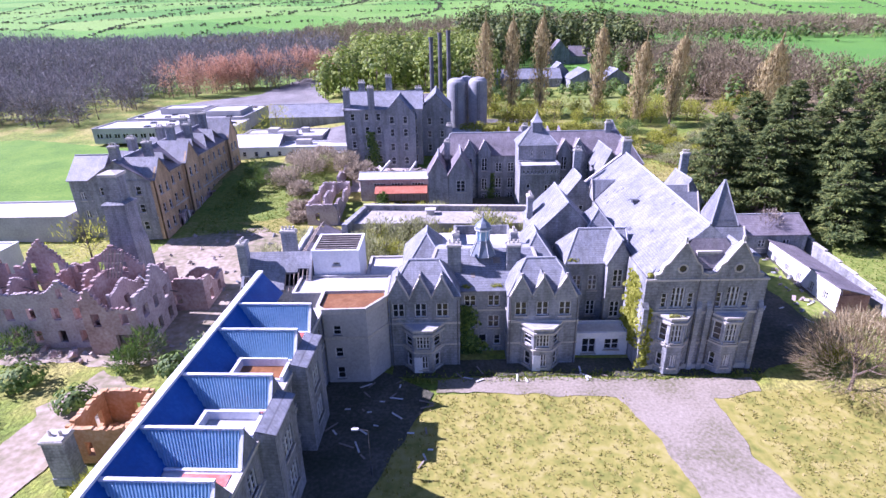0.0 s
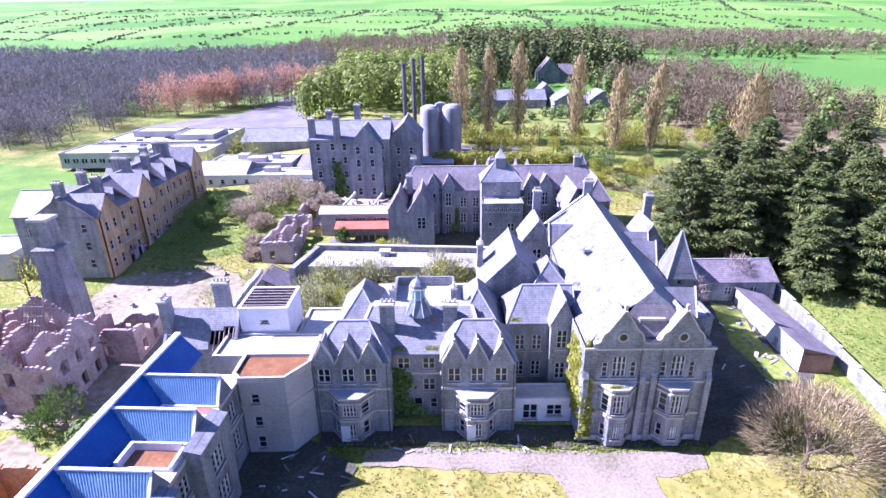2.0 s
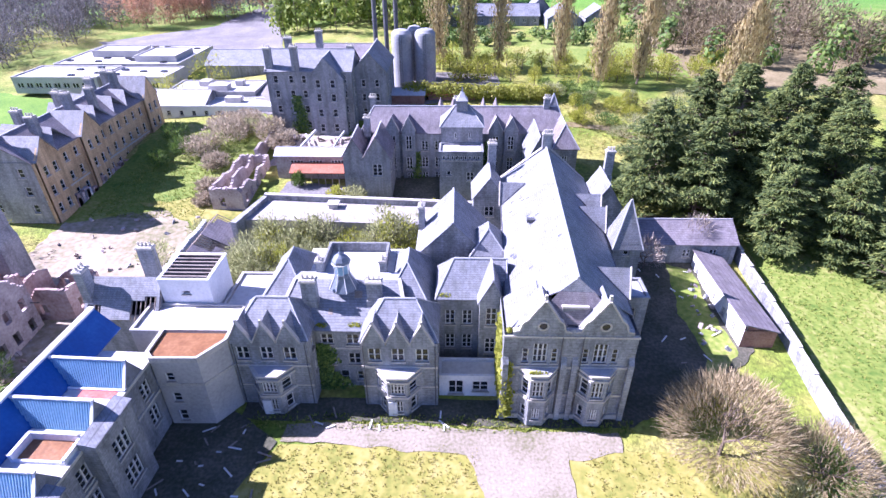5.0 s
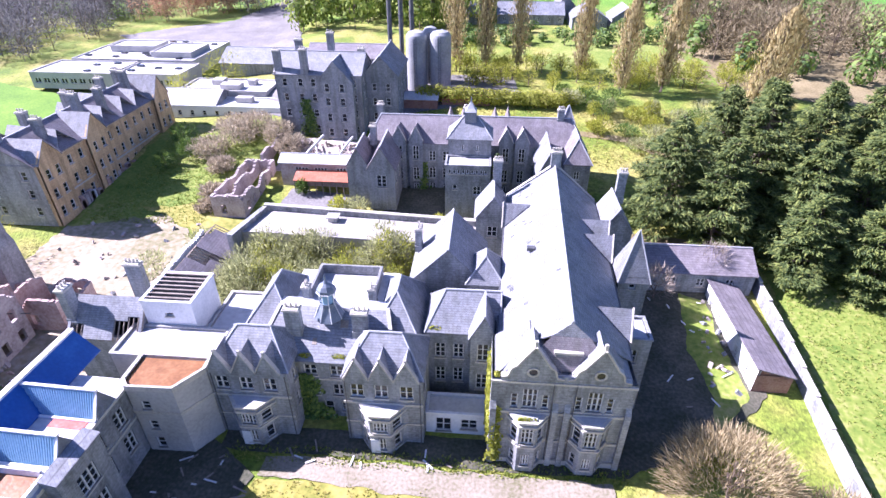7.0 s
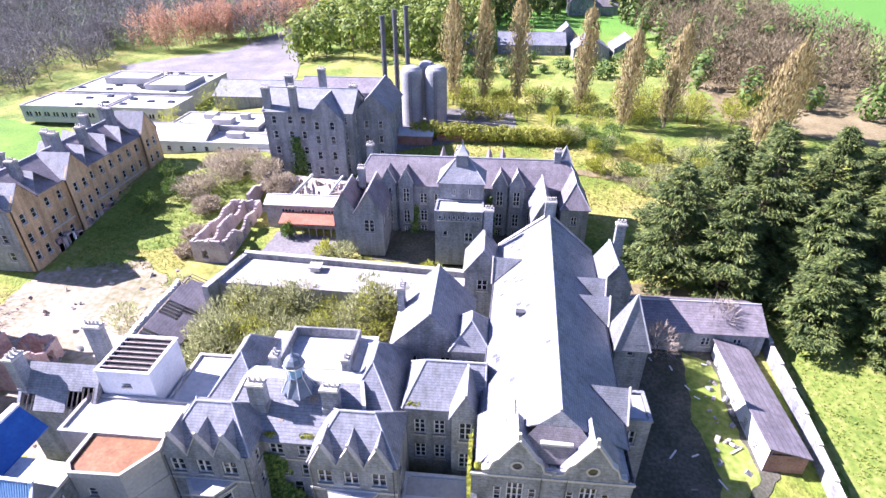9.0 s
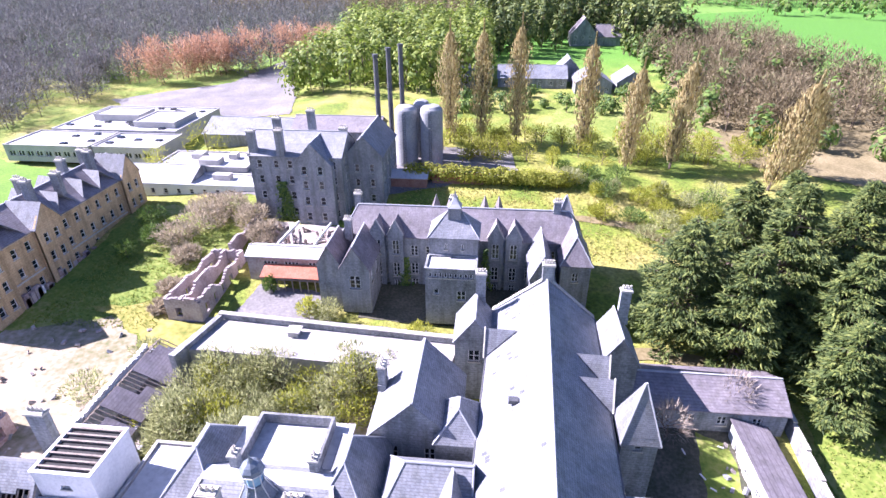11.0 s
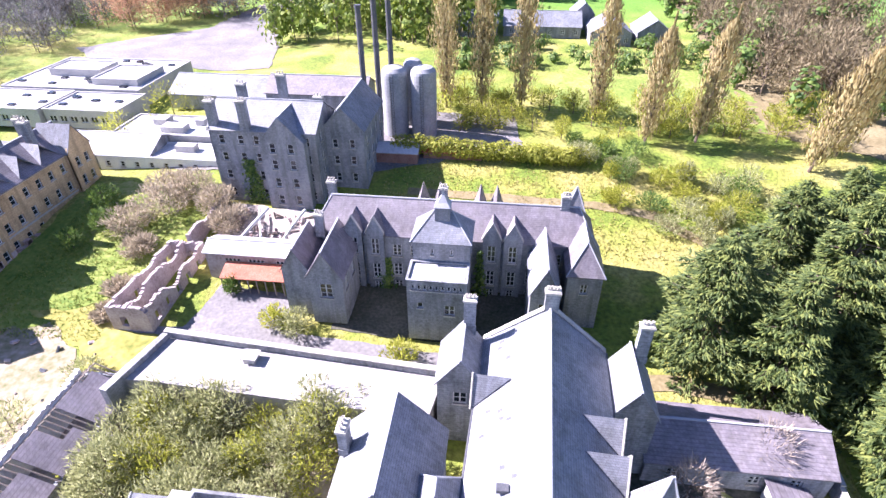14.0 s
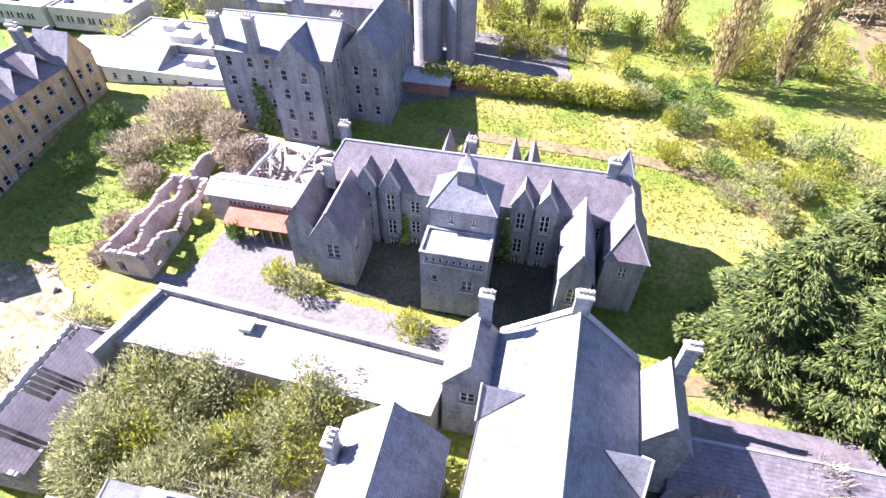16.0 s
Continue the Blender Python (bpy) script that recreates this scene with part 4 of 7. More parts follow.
def simple_house(name, label, x0, x1, y0, y1, z0, ze, zr, axis, roof=None, mat=None, wins=(), category="building", hip=0.0, group="", hips=(1, 1), wood=None, oh=0.3):
    """Four walls with openings under a pitched or hipped roof. wins: the openings of the south, east, north and west side."""
    mat, roof = mat or STONE, roof or SLATE
    ob = thing(name, ((x0 + x1) / 2, (y0 + y1) / 2, z0), label, category, group)
    w = list(wins) + [()] * (4 - len(wins))
    for (a, b), s in zip((((x0, y0), (x1, y0)), ((x1, y0), (x1, y1)), ((x1, y1), (x0, y1)), ((x0, y1), (x0, y0))), w):
        wall(ob, a, b, z0, ze, mat, s, wood=wood)
    if hip:
        hip_roof(ob, x0, x1, y0, y1, ze, zr, roof, hip, oh, axis, ends=hips)
        if not all(hips):
            part("gable", Mb().box(x0, x1, y0, y1, ze - 0.3, ze - 0.05), mat, ob)
    elif zr > ze:
        gable_roof(ob, x0, x1, y0, y1, ze, zr, axis, roof, mat, oh)
    else:
        part("flat_roof", Mb().box(x0 + 0.25, x1 - 0.25, y0 + 0.25, y1 - 0.25, ze - 0.35, ze - 0.1), roof, ob)
        part("parapet", Mb().box(x0 - 0.1, x1 + 0.1, y0 - 0.1, y0 + 0.25, ze - 0.02, ze + 0.2).box(x0 - 0.1, x1 + 0.1, y1 - 0.25, y1 + 0.1, ze - 0.02, ze + 0.2)
             .box(x0 - 0.1, x0 + 0.25, y0 + 0.25, y1 - 0.25, ze - 0.02, ze + 0.2).box(x1 - 0.25, x1 + 0.1, y0 + 0.25, y1 - 0.25, ze - 0.02, ze + 0.2), mat, ob)
    return ob


simple_house("side_wing", "slate-roofed wing joined to the long hall by a valley", 15.6, 23.6, 64, 70.5, 0, 10.6, 14.2, "x", wins=[row(3, 1.5, 2.1, 6.6, 1.2, 2.2, 2, 2) + row(3, 1.5, 2.1, 2.8, 1.2, 2.2, 2, 2)], hip=2.2, hips=(1, 0))
simple_house("gabled_bay", "tall gabled bay with mullioned windows beside the hall", 20.6, 23.4, 62.6, 66.5, 0, 11.4, 14.2, "y", wins=[[(1.4, 7.6, 1.3, 2.6, 2, 2), (1.4, 3.2, 1.3, 2.4, 2, 2)]])
simple_house("courtyard_house", "steep slate-roofed house with a chimney in the courtyard", 12.6, 22, 73, 83, 1.0, 11.0, 15.8, "y", wins=[row(2, 2.4, 4, 6.6, 1.2, 1.8), row(2, 3, 4, 6.6, 1.2, 1.8), row(2, 2.4, 4, 6.6, 1.2, 1.8), row(2, 3, 4, 6.6, 1.2, 1.8)])
chimney(12.9, 79.5, 11.6, 15.2, 0.8, 1.5, 3)
simple_house("link_house", "small hipped link between the courtyard house and hall", 19.8, 24.2, 72, 77.5, 1.0, 11.6, 14.6, "y", hip=2.2)
simple_house("rear_west_wing", "small gabled wing with a tall chimney behind the hall", 20.4, 25.4, 88.5, 94.5, 2, 11.8, 15.2, "y", wins=[[(2.5, 6.5, 1.5, 1.8, 2, 1)]])
chimney(23.4, 94.3, 13.5, 18.8, 1.3, 0.8, 3)
simple_house("rear_east_wing", "small gabled wing with a chimney at the hall's end", 38.3, 43.0, 86.5, 93.0, 2, 11.4, 15.0, "y", wins=[(), row(2, 1.8, 3, 6.5, 1.0, 1.8)])
chimney(41.8, 92.8, 13.0, 18.2, 1.3, 0.8, 3)
simple_house("turret", "square stone turret with a steep pyramid roof", 38.6, 42.2, 73.6, 77.4, 0.8, 11.8, 18.2, "x", wins=[[(1.7, 10, 0.8, 1.8, 1, 1)], [(1.7, 10, 0.8, 1.8, 1, 1)]], hip=2.0, oh=0.25)
simple_house("east_bay", "flat-roofed stone bay with a pale parapet beside the hall", 36.8, 40.4, 63.6, 67.6, 0.3, 11.2, 11.2, "x", LEAD, STONE, wins=[[(1.8, 7.4, 1.2, 2.0, 2, 1)], [(2.0, 7.4, 1.4, 2.0, 2, 1), (2.0, 3.4, 1.4, 2.0, 2, 1)]])
simple_house("east_annex", "low slate-roofed annex behind the side yard", 43.0, 62.0, 86.0, 94.0, 1.4, 5.2, 7.4, "x", SLATE_PURPLE, wins=[row(4, 3, 4.2, 1.4, 1.2, 1.4)])
def garden_shed():
    x0, x1, y0, y1, z0 = 55.4, 59.8, 67.5, 85.5, 0.4
    ob = thing("garden_shed", (57.6, 76, z0), "long lean-to shed with a purple slate roof", "shed")
    wall(ob, (x0, y1), (x0, y0), z0, 4.2, WHITEPAINT, row(5, 2.5, 3.2, 0.8, 1.0, 1.3))
    wall(ob, (x0, y0), (x1, y0), z0, 3.2, BRICK)
    wall(ob, (x1, y0), (x1, y1), z0, 3.2, GREYSTONE)
    wall(ob, (x1, y1), (x0, y1), z0, 3.2, GREYSTONE)
    part("roof_slope", Mb().slab([(x0 - 0.35, y0 - 0.3, 4.5), (x1 + 0.2, y0 - 0.3, 3.2), (x1 + 0.2, y1 + 0.3, 3.2), (x0 - 0.35, y1 + 0.3, 4.5)], 0.15), SLATE_PURPLE, ob)
    for y in (y0 + 0.2, y1 - 0.2):
        part("gable", Mb().add([(x0, y, 3.2), (x1, y, 3.2), (x0, y, 4.3), (x0, y + 0.15, 3.2), (x1, y + 0.15, 3.2), (x0, y + 0.15, 4.3)], [(0, 1, 2), (5, 4, 3), (1, 4, 5, 2)]), BRICK, ob)


garden_shed()


# ---- octagon and blue wing ----
def octagon():
    ob = thing("octagon_block", (-11, 56, 0), "smooth pale rendered corner block with a flat wet roof", "building")
    pts = [(-15.2, 54.6), (-14.4, 53.7), (-9.4, 53.8), (-7.3, 56.8), (-7.3, 58.4), (-15.2, 58.4)]
    n = len(pts)
    for i in range(n):
        a, b = pts[i], pts[(i + 1) % n]
        ln = math.dist(a, b)
        w = [(ln / 2 - 1.0, 6.6, 1.0, 1.3, 1, 1), (ln / 2 - 1.0, 3.5, 1.0, 1.4, 1, 1), (ln / 2 - 1.0, 0.5, 1.0, 1.7, 1, 1)] if i == 1 else ()
        wall(ob, a, b, 0, 9.9, CONCRETE, w)
    cx, cy = -11.2, 56.3
    def sc(k):
        return [(cx + (x - cx) * k, cy + (y - cy) * k) for x, y in pts]
    part("flat_roof", Mb().prism(sc(0.93), 9.3, 9.78), WETROOF, ob)
    rim = Mb()
    o, i_ = sc(1.02), sc(0.92)
    for k in range(n):
        j = (k + 1) % n
        rim.slab([(*o[k], 10.1), (*o[j], 10.1), (*i_[j], 10.1), (*i_[k], 10.1)], 0.7)
    part("parapet", rim, DRESSED, ob)
    band = Mb()
    o, i_ = sc(1.03), sc(0.98)
    for k in range(n):
        j = (k + 1) % n
        band.slab([(*o[k], 6.4), (*o[j], 6.4), (*i_[j], 6.4), (*i_[k], 6.4)], 0.35)
    part("string_course", band, DRESSED, ob)


octagon()
# the burnt-out wing under blue sheeting runs at an angle: local x across, local y along it
WING = Matrix.Translation((-14.6, 55.0, 0)) @ Matrix.Rotation(radians(-2.2), 4, "Z")


def on_wing(x, y):
    p = WING @ Vector((x, y, 0))
    return (p.x, p.y)


def blue_wing():
    ob = thing("blue_sheeted_wing", (-17, 38, 0), "burnt-out stone wing covered with bright blue sheeting", "building wing")
    L, W = 46.0, 8.1
    def side(x, y0, y1, wins, z1=9.6, flip=False):
        a, b = on_wing(x, y0), on_wing(x, y1)
        wall(ob, *((a, b) if not flip else (b, a)), 0, z1, GREYSTONE, wins)
    ws = []
    for u in np.arange(2.2, 44, 3.4):
        ws += [(float(u), 6.0, 1.5, 2.2, 2, 2), (float(u), 2.2, 1.5, 2.4, 2, 2)]
    side(0, -L, 0, ws)
    side(-W, -L, 0, [], 11.0, True)
    wall(ob, on_wing(-W, -L), on_wing(0, -L), 0, 9.6, GREYSTONE)
    wall(ob, on_wing(0, 0), on_wing(-W, 0), 0, 9.6, GREYSTONE)
    # two projecting bays on the front
    for y0, y1 in ((-12.5, -7.0), (-21.5, -16.5)):
        d = 1.5
        wall(ob, on_wing(d, y0), on_wing(d, y1), 0, 10.2, GREYSTONE, [((y1 - y0) / 2, 6.0, 2.2, 2.4, 3, 2), ((y1 - y0) / 2, 2.0, 2.2, 2.6, 3, 2)])
        wall(ob, on_wing(0, y0), on_wing(d, y0), 0, 10.2, GREYSTONE)
        wall(ob, on_wing(d, y1), on_wing(0, y1), 0, 10.2, GREYSTONE)
        part("bay_roof", Mb(WING).slab([(0.05, y0 - 0.1, 10.6), (d + 0.2, y0 - 0.1, 10.2), (d + 0.2, y1 + 0.1, 10.2), (0.05, y1 + 0.1, 10.6)], 0.15), SLATE, ob)
    part("string_course", Mb(WING).box(0.005, 0.14, -L, 0, 5.2, 5.5).box(0.006, 0.2, -L, 0, 9.3, 9.65), DRESSED, ob)
    # long blue slope below the western white capping
    part("blue_slope", Mb(WING).slab([(-W, -L, 12.5), (-W + 2.3, -L, 9.75), (-W + 2.3, 3.6, 9.75), (-W, 3.6, 12.5)], 0.12), BLUEPAINT, ob, "bright blue sheeting")
    part("back_slope", Mb(WING).slab([(-W - 1.3, -L, 10.6), (-W, -L, 12.5), (-W, 3.6, 12.5), (-W - 1.3, 3.6, 10.6)], 0.12), STEEL, ob)
    part("capping", Mb(WING).box(-W - 0.4, -W + 0.25, -L, 3.6, 12.45, 12.7), WHITEPAINT, ob, "white ridge capping")
    part("gutter", Mb(WING).box(-W - 1.6, -W - 1.25, -L, 3.6, 10.35, 10.6), FRAMEPAINT, ob)
    part("deck", Mb(WING).box(-W + 2.0, -0.05, -L, 0, 9.3, 9.6), FELT, ob, "pale decking")
    # cross roofs: corrugated pale sheets facing down the wing
    for y in (-4.0, -9.2, -16.6, -23.2, -28.2, -34.5, -41.0):
        sheet = Mb(WING)
        n, xe = 30, -0.15
        def at(u, d, z):
            lo, hi = -W + 1.3, -W + 0.25
            x0 = lo + (hi - lo) * (z - 9.65) / 2.55
            return (x0 + (xe - x0) * u, y - 1.25 + 1.25 * (z - 9.65) / 2.55 - d, z)
        for i in range(n):
            ua, ub, uc, ud, ue = (i / n, (i + 0.12) / n, (i + 0.5) / n, (i + 0.62) / n, (i + 1) / n)
            for (p, dp), (q, dq) in (((ua, 0.0), (ub, 0.11)), ((ub, 0.11), (uc, 0.11)), ((uc, 0.11), (ud, 0.0)), ((ud, 0.0), (ue, 0.0))):
                sheet.poly(at(p, dp, 9.65), at(q, dq, 9.65), at(q, dq, 12.2), at(p, dp, 12.2))
        part("corrugated_sheet", sheet, BLUESHEET, ob, "pale blue corrugated sheet")
        part("back_sheet", Mb(WING).slab([(-W + 0.25, y + 0.03, 12.22), (xe, y + 0.03, 12.22), (xe, y + 1.5, 9.65), (-W + 1.3, y + 1.5, 9.65)], 0.06), BLUEPAINT, ob)
        part("verge", Mb(WING).slab([(xe - 0.1, y - 1.5, 9.75), (xe + 0.2, y - 1.5, 9.75), (xe + 0.2, y + 0.1, 12.4), (xe - 0.1, y + 0.1, 12.4)], 0.22), WHITEPAINT, ob)
        part("ridge_flashing", Mb(WING).box(-W + 0.25, xe + 0.2, y - 0.15, y + 0.15, 12.23, 12.4), WHITEPAINT, ob)
        part("foot_flashing", Mb(WING).box(-W + 1.4, xe + 0.2, y - 1.65, y - 1.4, 9.61, 9.78), WHITEPAINT, ob)
        part("gable_end", Mb(WING).add([(0.08, y - 1.3, 9.6), (0.08, y + 1.5, 9.6), (0.08, y, 12.25), (-0.12, y - 1.3, 9.6), (-0.12, y + 1.5, 9.6), (-0.12, y, 12.25)], [(0, 1, 2), (5, 4, 3), (0, 2, 5, 3), (1, 4, 5, 2)]), SLATE, ob)
    for y, mat in ((-6.0, None), (-12.8, WETROOF), (-18.6, None), (-20.4, CONCRETE), (-25.6, None), (-31.0, WETROOF)):
        if mat is None:
            part("red_patch", Mb(WING).box(-4.2, -0.6, y - 0.55, y + 0.55, 9.6, 9.65), REDPATCH, ob, "faded red oxide patch")
            continue
        part("roof_well", Mb(WING).box(-4.9, -0.5, y - 1.0, y + 1.2, 9.55, 9.66), mat, ob)
        part("well_kerb", Mb(WING).box(-5.2, -4.9, y - 1.2, y + 1.4, 9.6, 10.5), WHITEPAINT, ob)
        part("well_kerb", Mb(WING).box(-4.9, -0.5, y + 1.2, y + 1.4, 9.6, 10.5), WHITEPAINT, ob)
        part("well_kerb", Mb(WING).box(-0.5, -0.2, y - 1.2, y + 1.4, 9.6, 10.2), WHITEPAINT, ob)
        part("well_kerb", Mb(WING).box(-4.9, -0.5, y - 1.2, y - 1.0, 9.6, 9.9), WHITEPAINT, ob)


blue_wing()
simple_house("white_tower", "flat-topped pale rendered water tower with open roof joists", -17.4, -11.4, 63.6, 69.4, 0, 13.0, 13.0, "x", DARK, WHITEPAINT, wins=[[(3, 11, 1.0, 0.5, 1, 0)]], category="tower")


RUINBRICK = mottled("faded_brick", ((0.26, 0.19, 0.17), (0.42, 0.34, 0.31), (0.54, 0.47, 0.43)), 0.5, 3.0, 0.9)


# ---- rear block ----
def rear_block():
    ob = thing("rear_block", (18, 116, 3.5), "three-storey grey stone rear block with a long purple slate roof", "building")
    x0, x1, y0, y1, z0, ze, zr = -1.0, 39.5, 113.5, 121.0, 3.6, 13.4, 17.6
    ws = []
    for u in (6, 9.2, 12.4, 15, 25, 26.2, 29, 32, 35.5):
        ws += [(u, 6.2, 1.3, 2.0, 2, 2), (u, 2.6, 1.3, 2.2, 2, 2), (u, 0.4, 1.2, 1.2, 2, 1)]
    wall(ob, (x0, y0), (x1, y0), z0, ze, GREYSTONE, ws)
    wall(ob, (x1, y0), (x1, y1), z0, ze, GREYSTONE, row(2, 2, 3.4, 6.2, 1.2, 2.0) + row(2, 2, 3.4, 2.6, 1.2, 2.0))
    wall(ob, (x1, y1), (x0, y1), z0, ze, GREYSTONE)
    wall(ob, (x0, y1), (x0, y0), z0, ze, GREYSTONE, row(2, 2, 3.4, 6.2, 1.2, 2.0))
    hip_roof(ob, x0, x1, y0, y1, ze, zr, SLATE_PURPLE, 2.6, 0.3, "x")
    for x in (5.1, 8.3, 25.2, 28.2):  # tall wall dormers
        wall(ob, (x - 1.3, y0 - 0.6), (x + 1.3, y0 - 0.6), z0, 14.0, GREYSTONE, [(1.3, 6.6, 1.2, 2.8, 2, 2), (1.3, 2.4, 1.2, 2.6, 2, 2), (1.3, 0.4, 1.0, 1.2, 2, 1)], top=[(1.3, 16.6)])
        part("dormer_cheek", Mb().box(x - 1.3, x - 1.05, y0 - 0.28, y0 + 1.2, z0, 14.0).box(x + 1.05, x + 1.3, y0 - 0.28, y0 + 1.2, z0, 14.0), GREYSTONE, ob)
        for s in (-1, 1):
            p = [(x, y0 - 0.5, 16.5), (x, y0 + 3.2, 16.5), (x + s * 1.5, y0 + 1.2, 13.9), (x + s * 1.5, y0 - 0.5, 13.9)]
            part("dormer_roof", Mb().slab(p if s < 0 else p[::-1], 0.12), SLATE_PURPLE, ob)
        part("coping", Mb().add([(x - 1.42, y0 - 0.7, 13.9), (x, y0 - 0.7, 16.6), (x + 1.42, y0 - 0.7, 13.9), (x + 1.42, y0 - 0.7, 14.15), (x, y0 - 0.7, 16.9), (x - 1.42, y0 - 0.7, 14.15),
                                 (x - 1.42, y0 - 0.25, 13.9), (x, y0 - 0.25, 16.6), (x + 1.42, y0 - 0.25, 13.9), (x + 1.42, y0 - 0.25, 14.15), (x, y0 - 0.25, 16.9), (x - 1.42, y0 - 0.25, 14.15)],
                                [(0, 1, 4, 5), (1, 2, 3, 4), (5, 4, 10, 11), (4, 3, 9, 10), (2, 8, 9, 3), (0, 5, 11, 6)]), DRESSED, ob)
    for x in (14.3, 16.9, 23.0, 25.5):  # the tips of the dormers on the far slope
        part("dormer_roof", Mb().add([(x - 1.25, 122.0, 14.2), (x + 1.25, 122.0, 14.2), (x, 122.0, 18.1), (x, 118.0, 17.2)], [(0, 1, 2), (1, 3, 2), (0, 2, 3), (0, 3, 1)]), SLATE_PURPLE, ob)
    return ob


rear_block()
simple_house("rear_wing_west", "narrow gabled wing with a sagging dark slate roof", 0.6, 5.4, 105.0, 113.4, 3.4, 11.8, 15.6, "y", SLATE_PURPLE, GREYSTONE, wins=[[(2.4, 4.6, 1.8, 2.4, 2, 2)], row(2, 2, 3.4, 5.0, 1.2, 2.2)])
simple_house("brick_side_wing", "narrow gabled wing with broken slates", -3.6, 0.5, 106.5, 113.4, 3.4, 11.4, 14.8, "y", SLATE_PURPLE, GREYSTONE)
simple_house("rear_wing_east", "narrow gabled wing with pale slates", 30.6, 34.2, 104.0, 113.4, 3.4, 12.2, 16.0, "y", SLATE, GREYSTONE, wins=[[(1.8, 4.6, 1.4, 2.4, 2, 2)]])
simple_house("rear_wing_east_end", "hipped end wing of the rear block", 35.6, 40.2, 108.0, 115, 3.4, 12.4, 16.4, "y", SLATE_PURPLE, GREYSTONE, wins=[[(2.3, 6, 1.0, 1.6, 2, 1)], [(3.5, 6, 1.0, 1.6, 2, 1)]], hip=2.6, hips=(1, 0))
simple_house("stair_tower_front", "flat-roofed front of the rear tower with a row of small lights", 14.6, 22.4, 103.2, 107.5, 3.4, 13.5, 13.5, "x", FELT, GREYSTONE, wins=[row(9, 0.8, 0.78, 8.6, 0.5, 0.8, 1, 0) + [(1.7, 5.6, 0.8, 0.9, 1, 0), (5.6, 4.6, 1.4, 1.7, 2, 1)]], category="tower")


def rear_tower():
    ob = simple_house("rear_tower", "stone tower with a steep slate roof and a lantern", 14.8, 22.4, 107.6, 113.0, 3.4, 16.7, 20.0, "x", SLATE, GREYSTONE, wins=[[(2.6, 11.2, 0.4, 1.0, 1, 0), (5.2, 11.2, 0.4, 1.0, 1, 0)], [(2.6, 10.4, 1.0, 1.4, 1, 1)]], category="tower", hip=2.9)
    part("lantern", Mb().box(17.6, 19.6, 109.3, 111.3, 19.0, 20.9), SLATE, ob)
    part("lantern_roof", Mb().lathe(18.6, 110.3, [(1.5, 20.9), (0.9, 21.5), (0.25, 22.4), (0.06, 23.4)], 4, math.pi / 4), LEAD, ob)


rear_tower()
simple_house("corner_turret", "small dark pointed turret at the rear corner", 35.6, 38.4, 119.2, 122.0, 3.8, 15.4, 19.2, "x", SLATE, GREYSTONE, hip=1.55, oh=0.15, category="turret")
for cx, cy, a, b in ((1.0, 118.5, 15.5, 19.2), (35.2, 117.3, 16.5, 19.4), (17.6, 119.4, 16, 18.6), (0.4, 113.0, 13, 16.8)):
    chimney(cx, cy, a, b, 1.2, 0.8, 3, GREYSTONE)
simple_house("corridor", "single-storey corridor with a pale roof and ribbon windows", -18.5, -3.8, 112.5, 117, 3.8, 8.9, 9.8, "x", FELT, RUINBRICK, wins=[[(4.2, 3.0, 2.6, 1.2, 4, 1), (8.0, 3.0, 2.6, 1.2, 4, 1), (12.4, 3.0, 2.6, 1.2, 4, 1)]])


def veranda():
    ob = thing("veranda", (-9.5, 111, 3.6), "open veranda with a rusted red sheet roof", "veranda")
    part("roof", Mb().slab([(-15.2, 109.4, 6.6), (-4.0, 109.4, 6.6), (-4.0, 112.4, 7.6), (-15.2, 112.4, 7.6)], 0.12), RUST, ob, "rusted red corrugated roof")
    for i in range(9):
        x = -15.0 + i * 1.36
        part("post", Mb().box(x - 0.08, x + 0.08, 109.5, 109.66, 3.5, 6.5), TIMBER, ob)


veranda()


# ---- ruins ----
OCHREBRICK = mottled("orange_render", ((0.36, 0.19, 0.08), (0.50, 0.29, 0.13), (0.58, 0.42, 0.28)), 0.5, 3.0, 0.9)
RUINSTONE = mottled("ruin_stone", ((0.24, 0.19, 0.18), (0.40, 0.34, 0.33), (0.55, 0.49, 0.46)), 0.5, 3.0, 0.95, 0.0, 0.6)


def ragged_wall(parent, p0, p1, z0, z1, thick, mat, seed, drop=2.0, holes=(), step=0.36, name="wall", gables=()):
    """A thick roofless wall with a broken upper edge, and openings (u, sill, width, height) through it."""
    a, b = Vector((*p0, 0)), Vector((*p1, 0))
    ln, way = (b - a).length, (b - a).normalized()
    out = Vector((way.y, -way.x, 0)) * thick
    m = Mb()
    n = max(2, int(ln / step))
    for i in range(n):
        u0, u1 = ln * i / n, ln * (i + 1) / n
        uc = (u0 + u1) / 2
        top = z1 - drop * max(0.0, noise.noise((uc * 0.21, seed, 0.0)) * 1.7 + 0.1) - 0.5 * abs(noise.noise((uc * 1.3, seed, 4.0))) - 0.45 * abs(noise.noise((uc * 4.3, seed, 9.0)))
        for gu, gw, gh in gables:
            top += max(0.0, gh * (1 - abs(uc - gu) / (gw / 2)))
        spans = [(z0, top)]
        for hu, hs, hw, hh in holes:
            if abs(uc - hu) < hw / 2:
                spans = [q for s, e in spans for q in ((s, min(e, z0 + hs)), (max(s, z0 + hs + hh), e)) if q[1] - q[0] > 0.05]
        for s, e in spans:
            p = [a + way * u0, a + way * u1, a + way * u1 - out, a + way * u0 - out]
            m.prism([(q.x, q.y) for q in p], s, e)
    return part(name, m, mat, parent, weld=True)


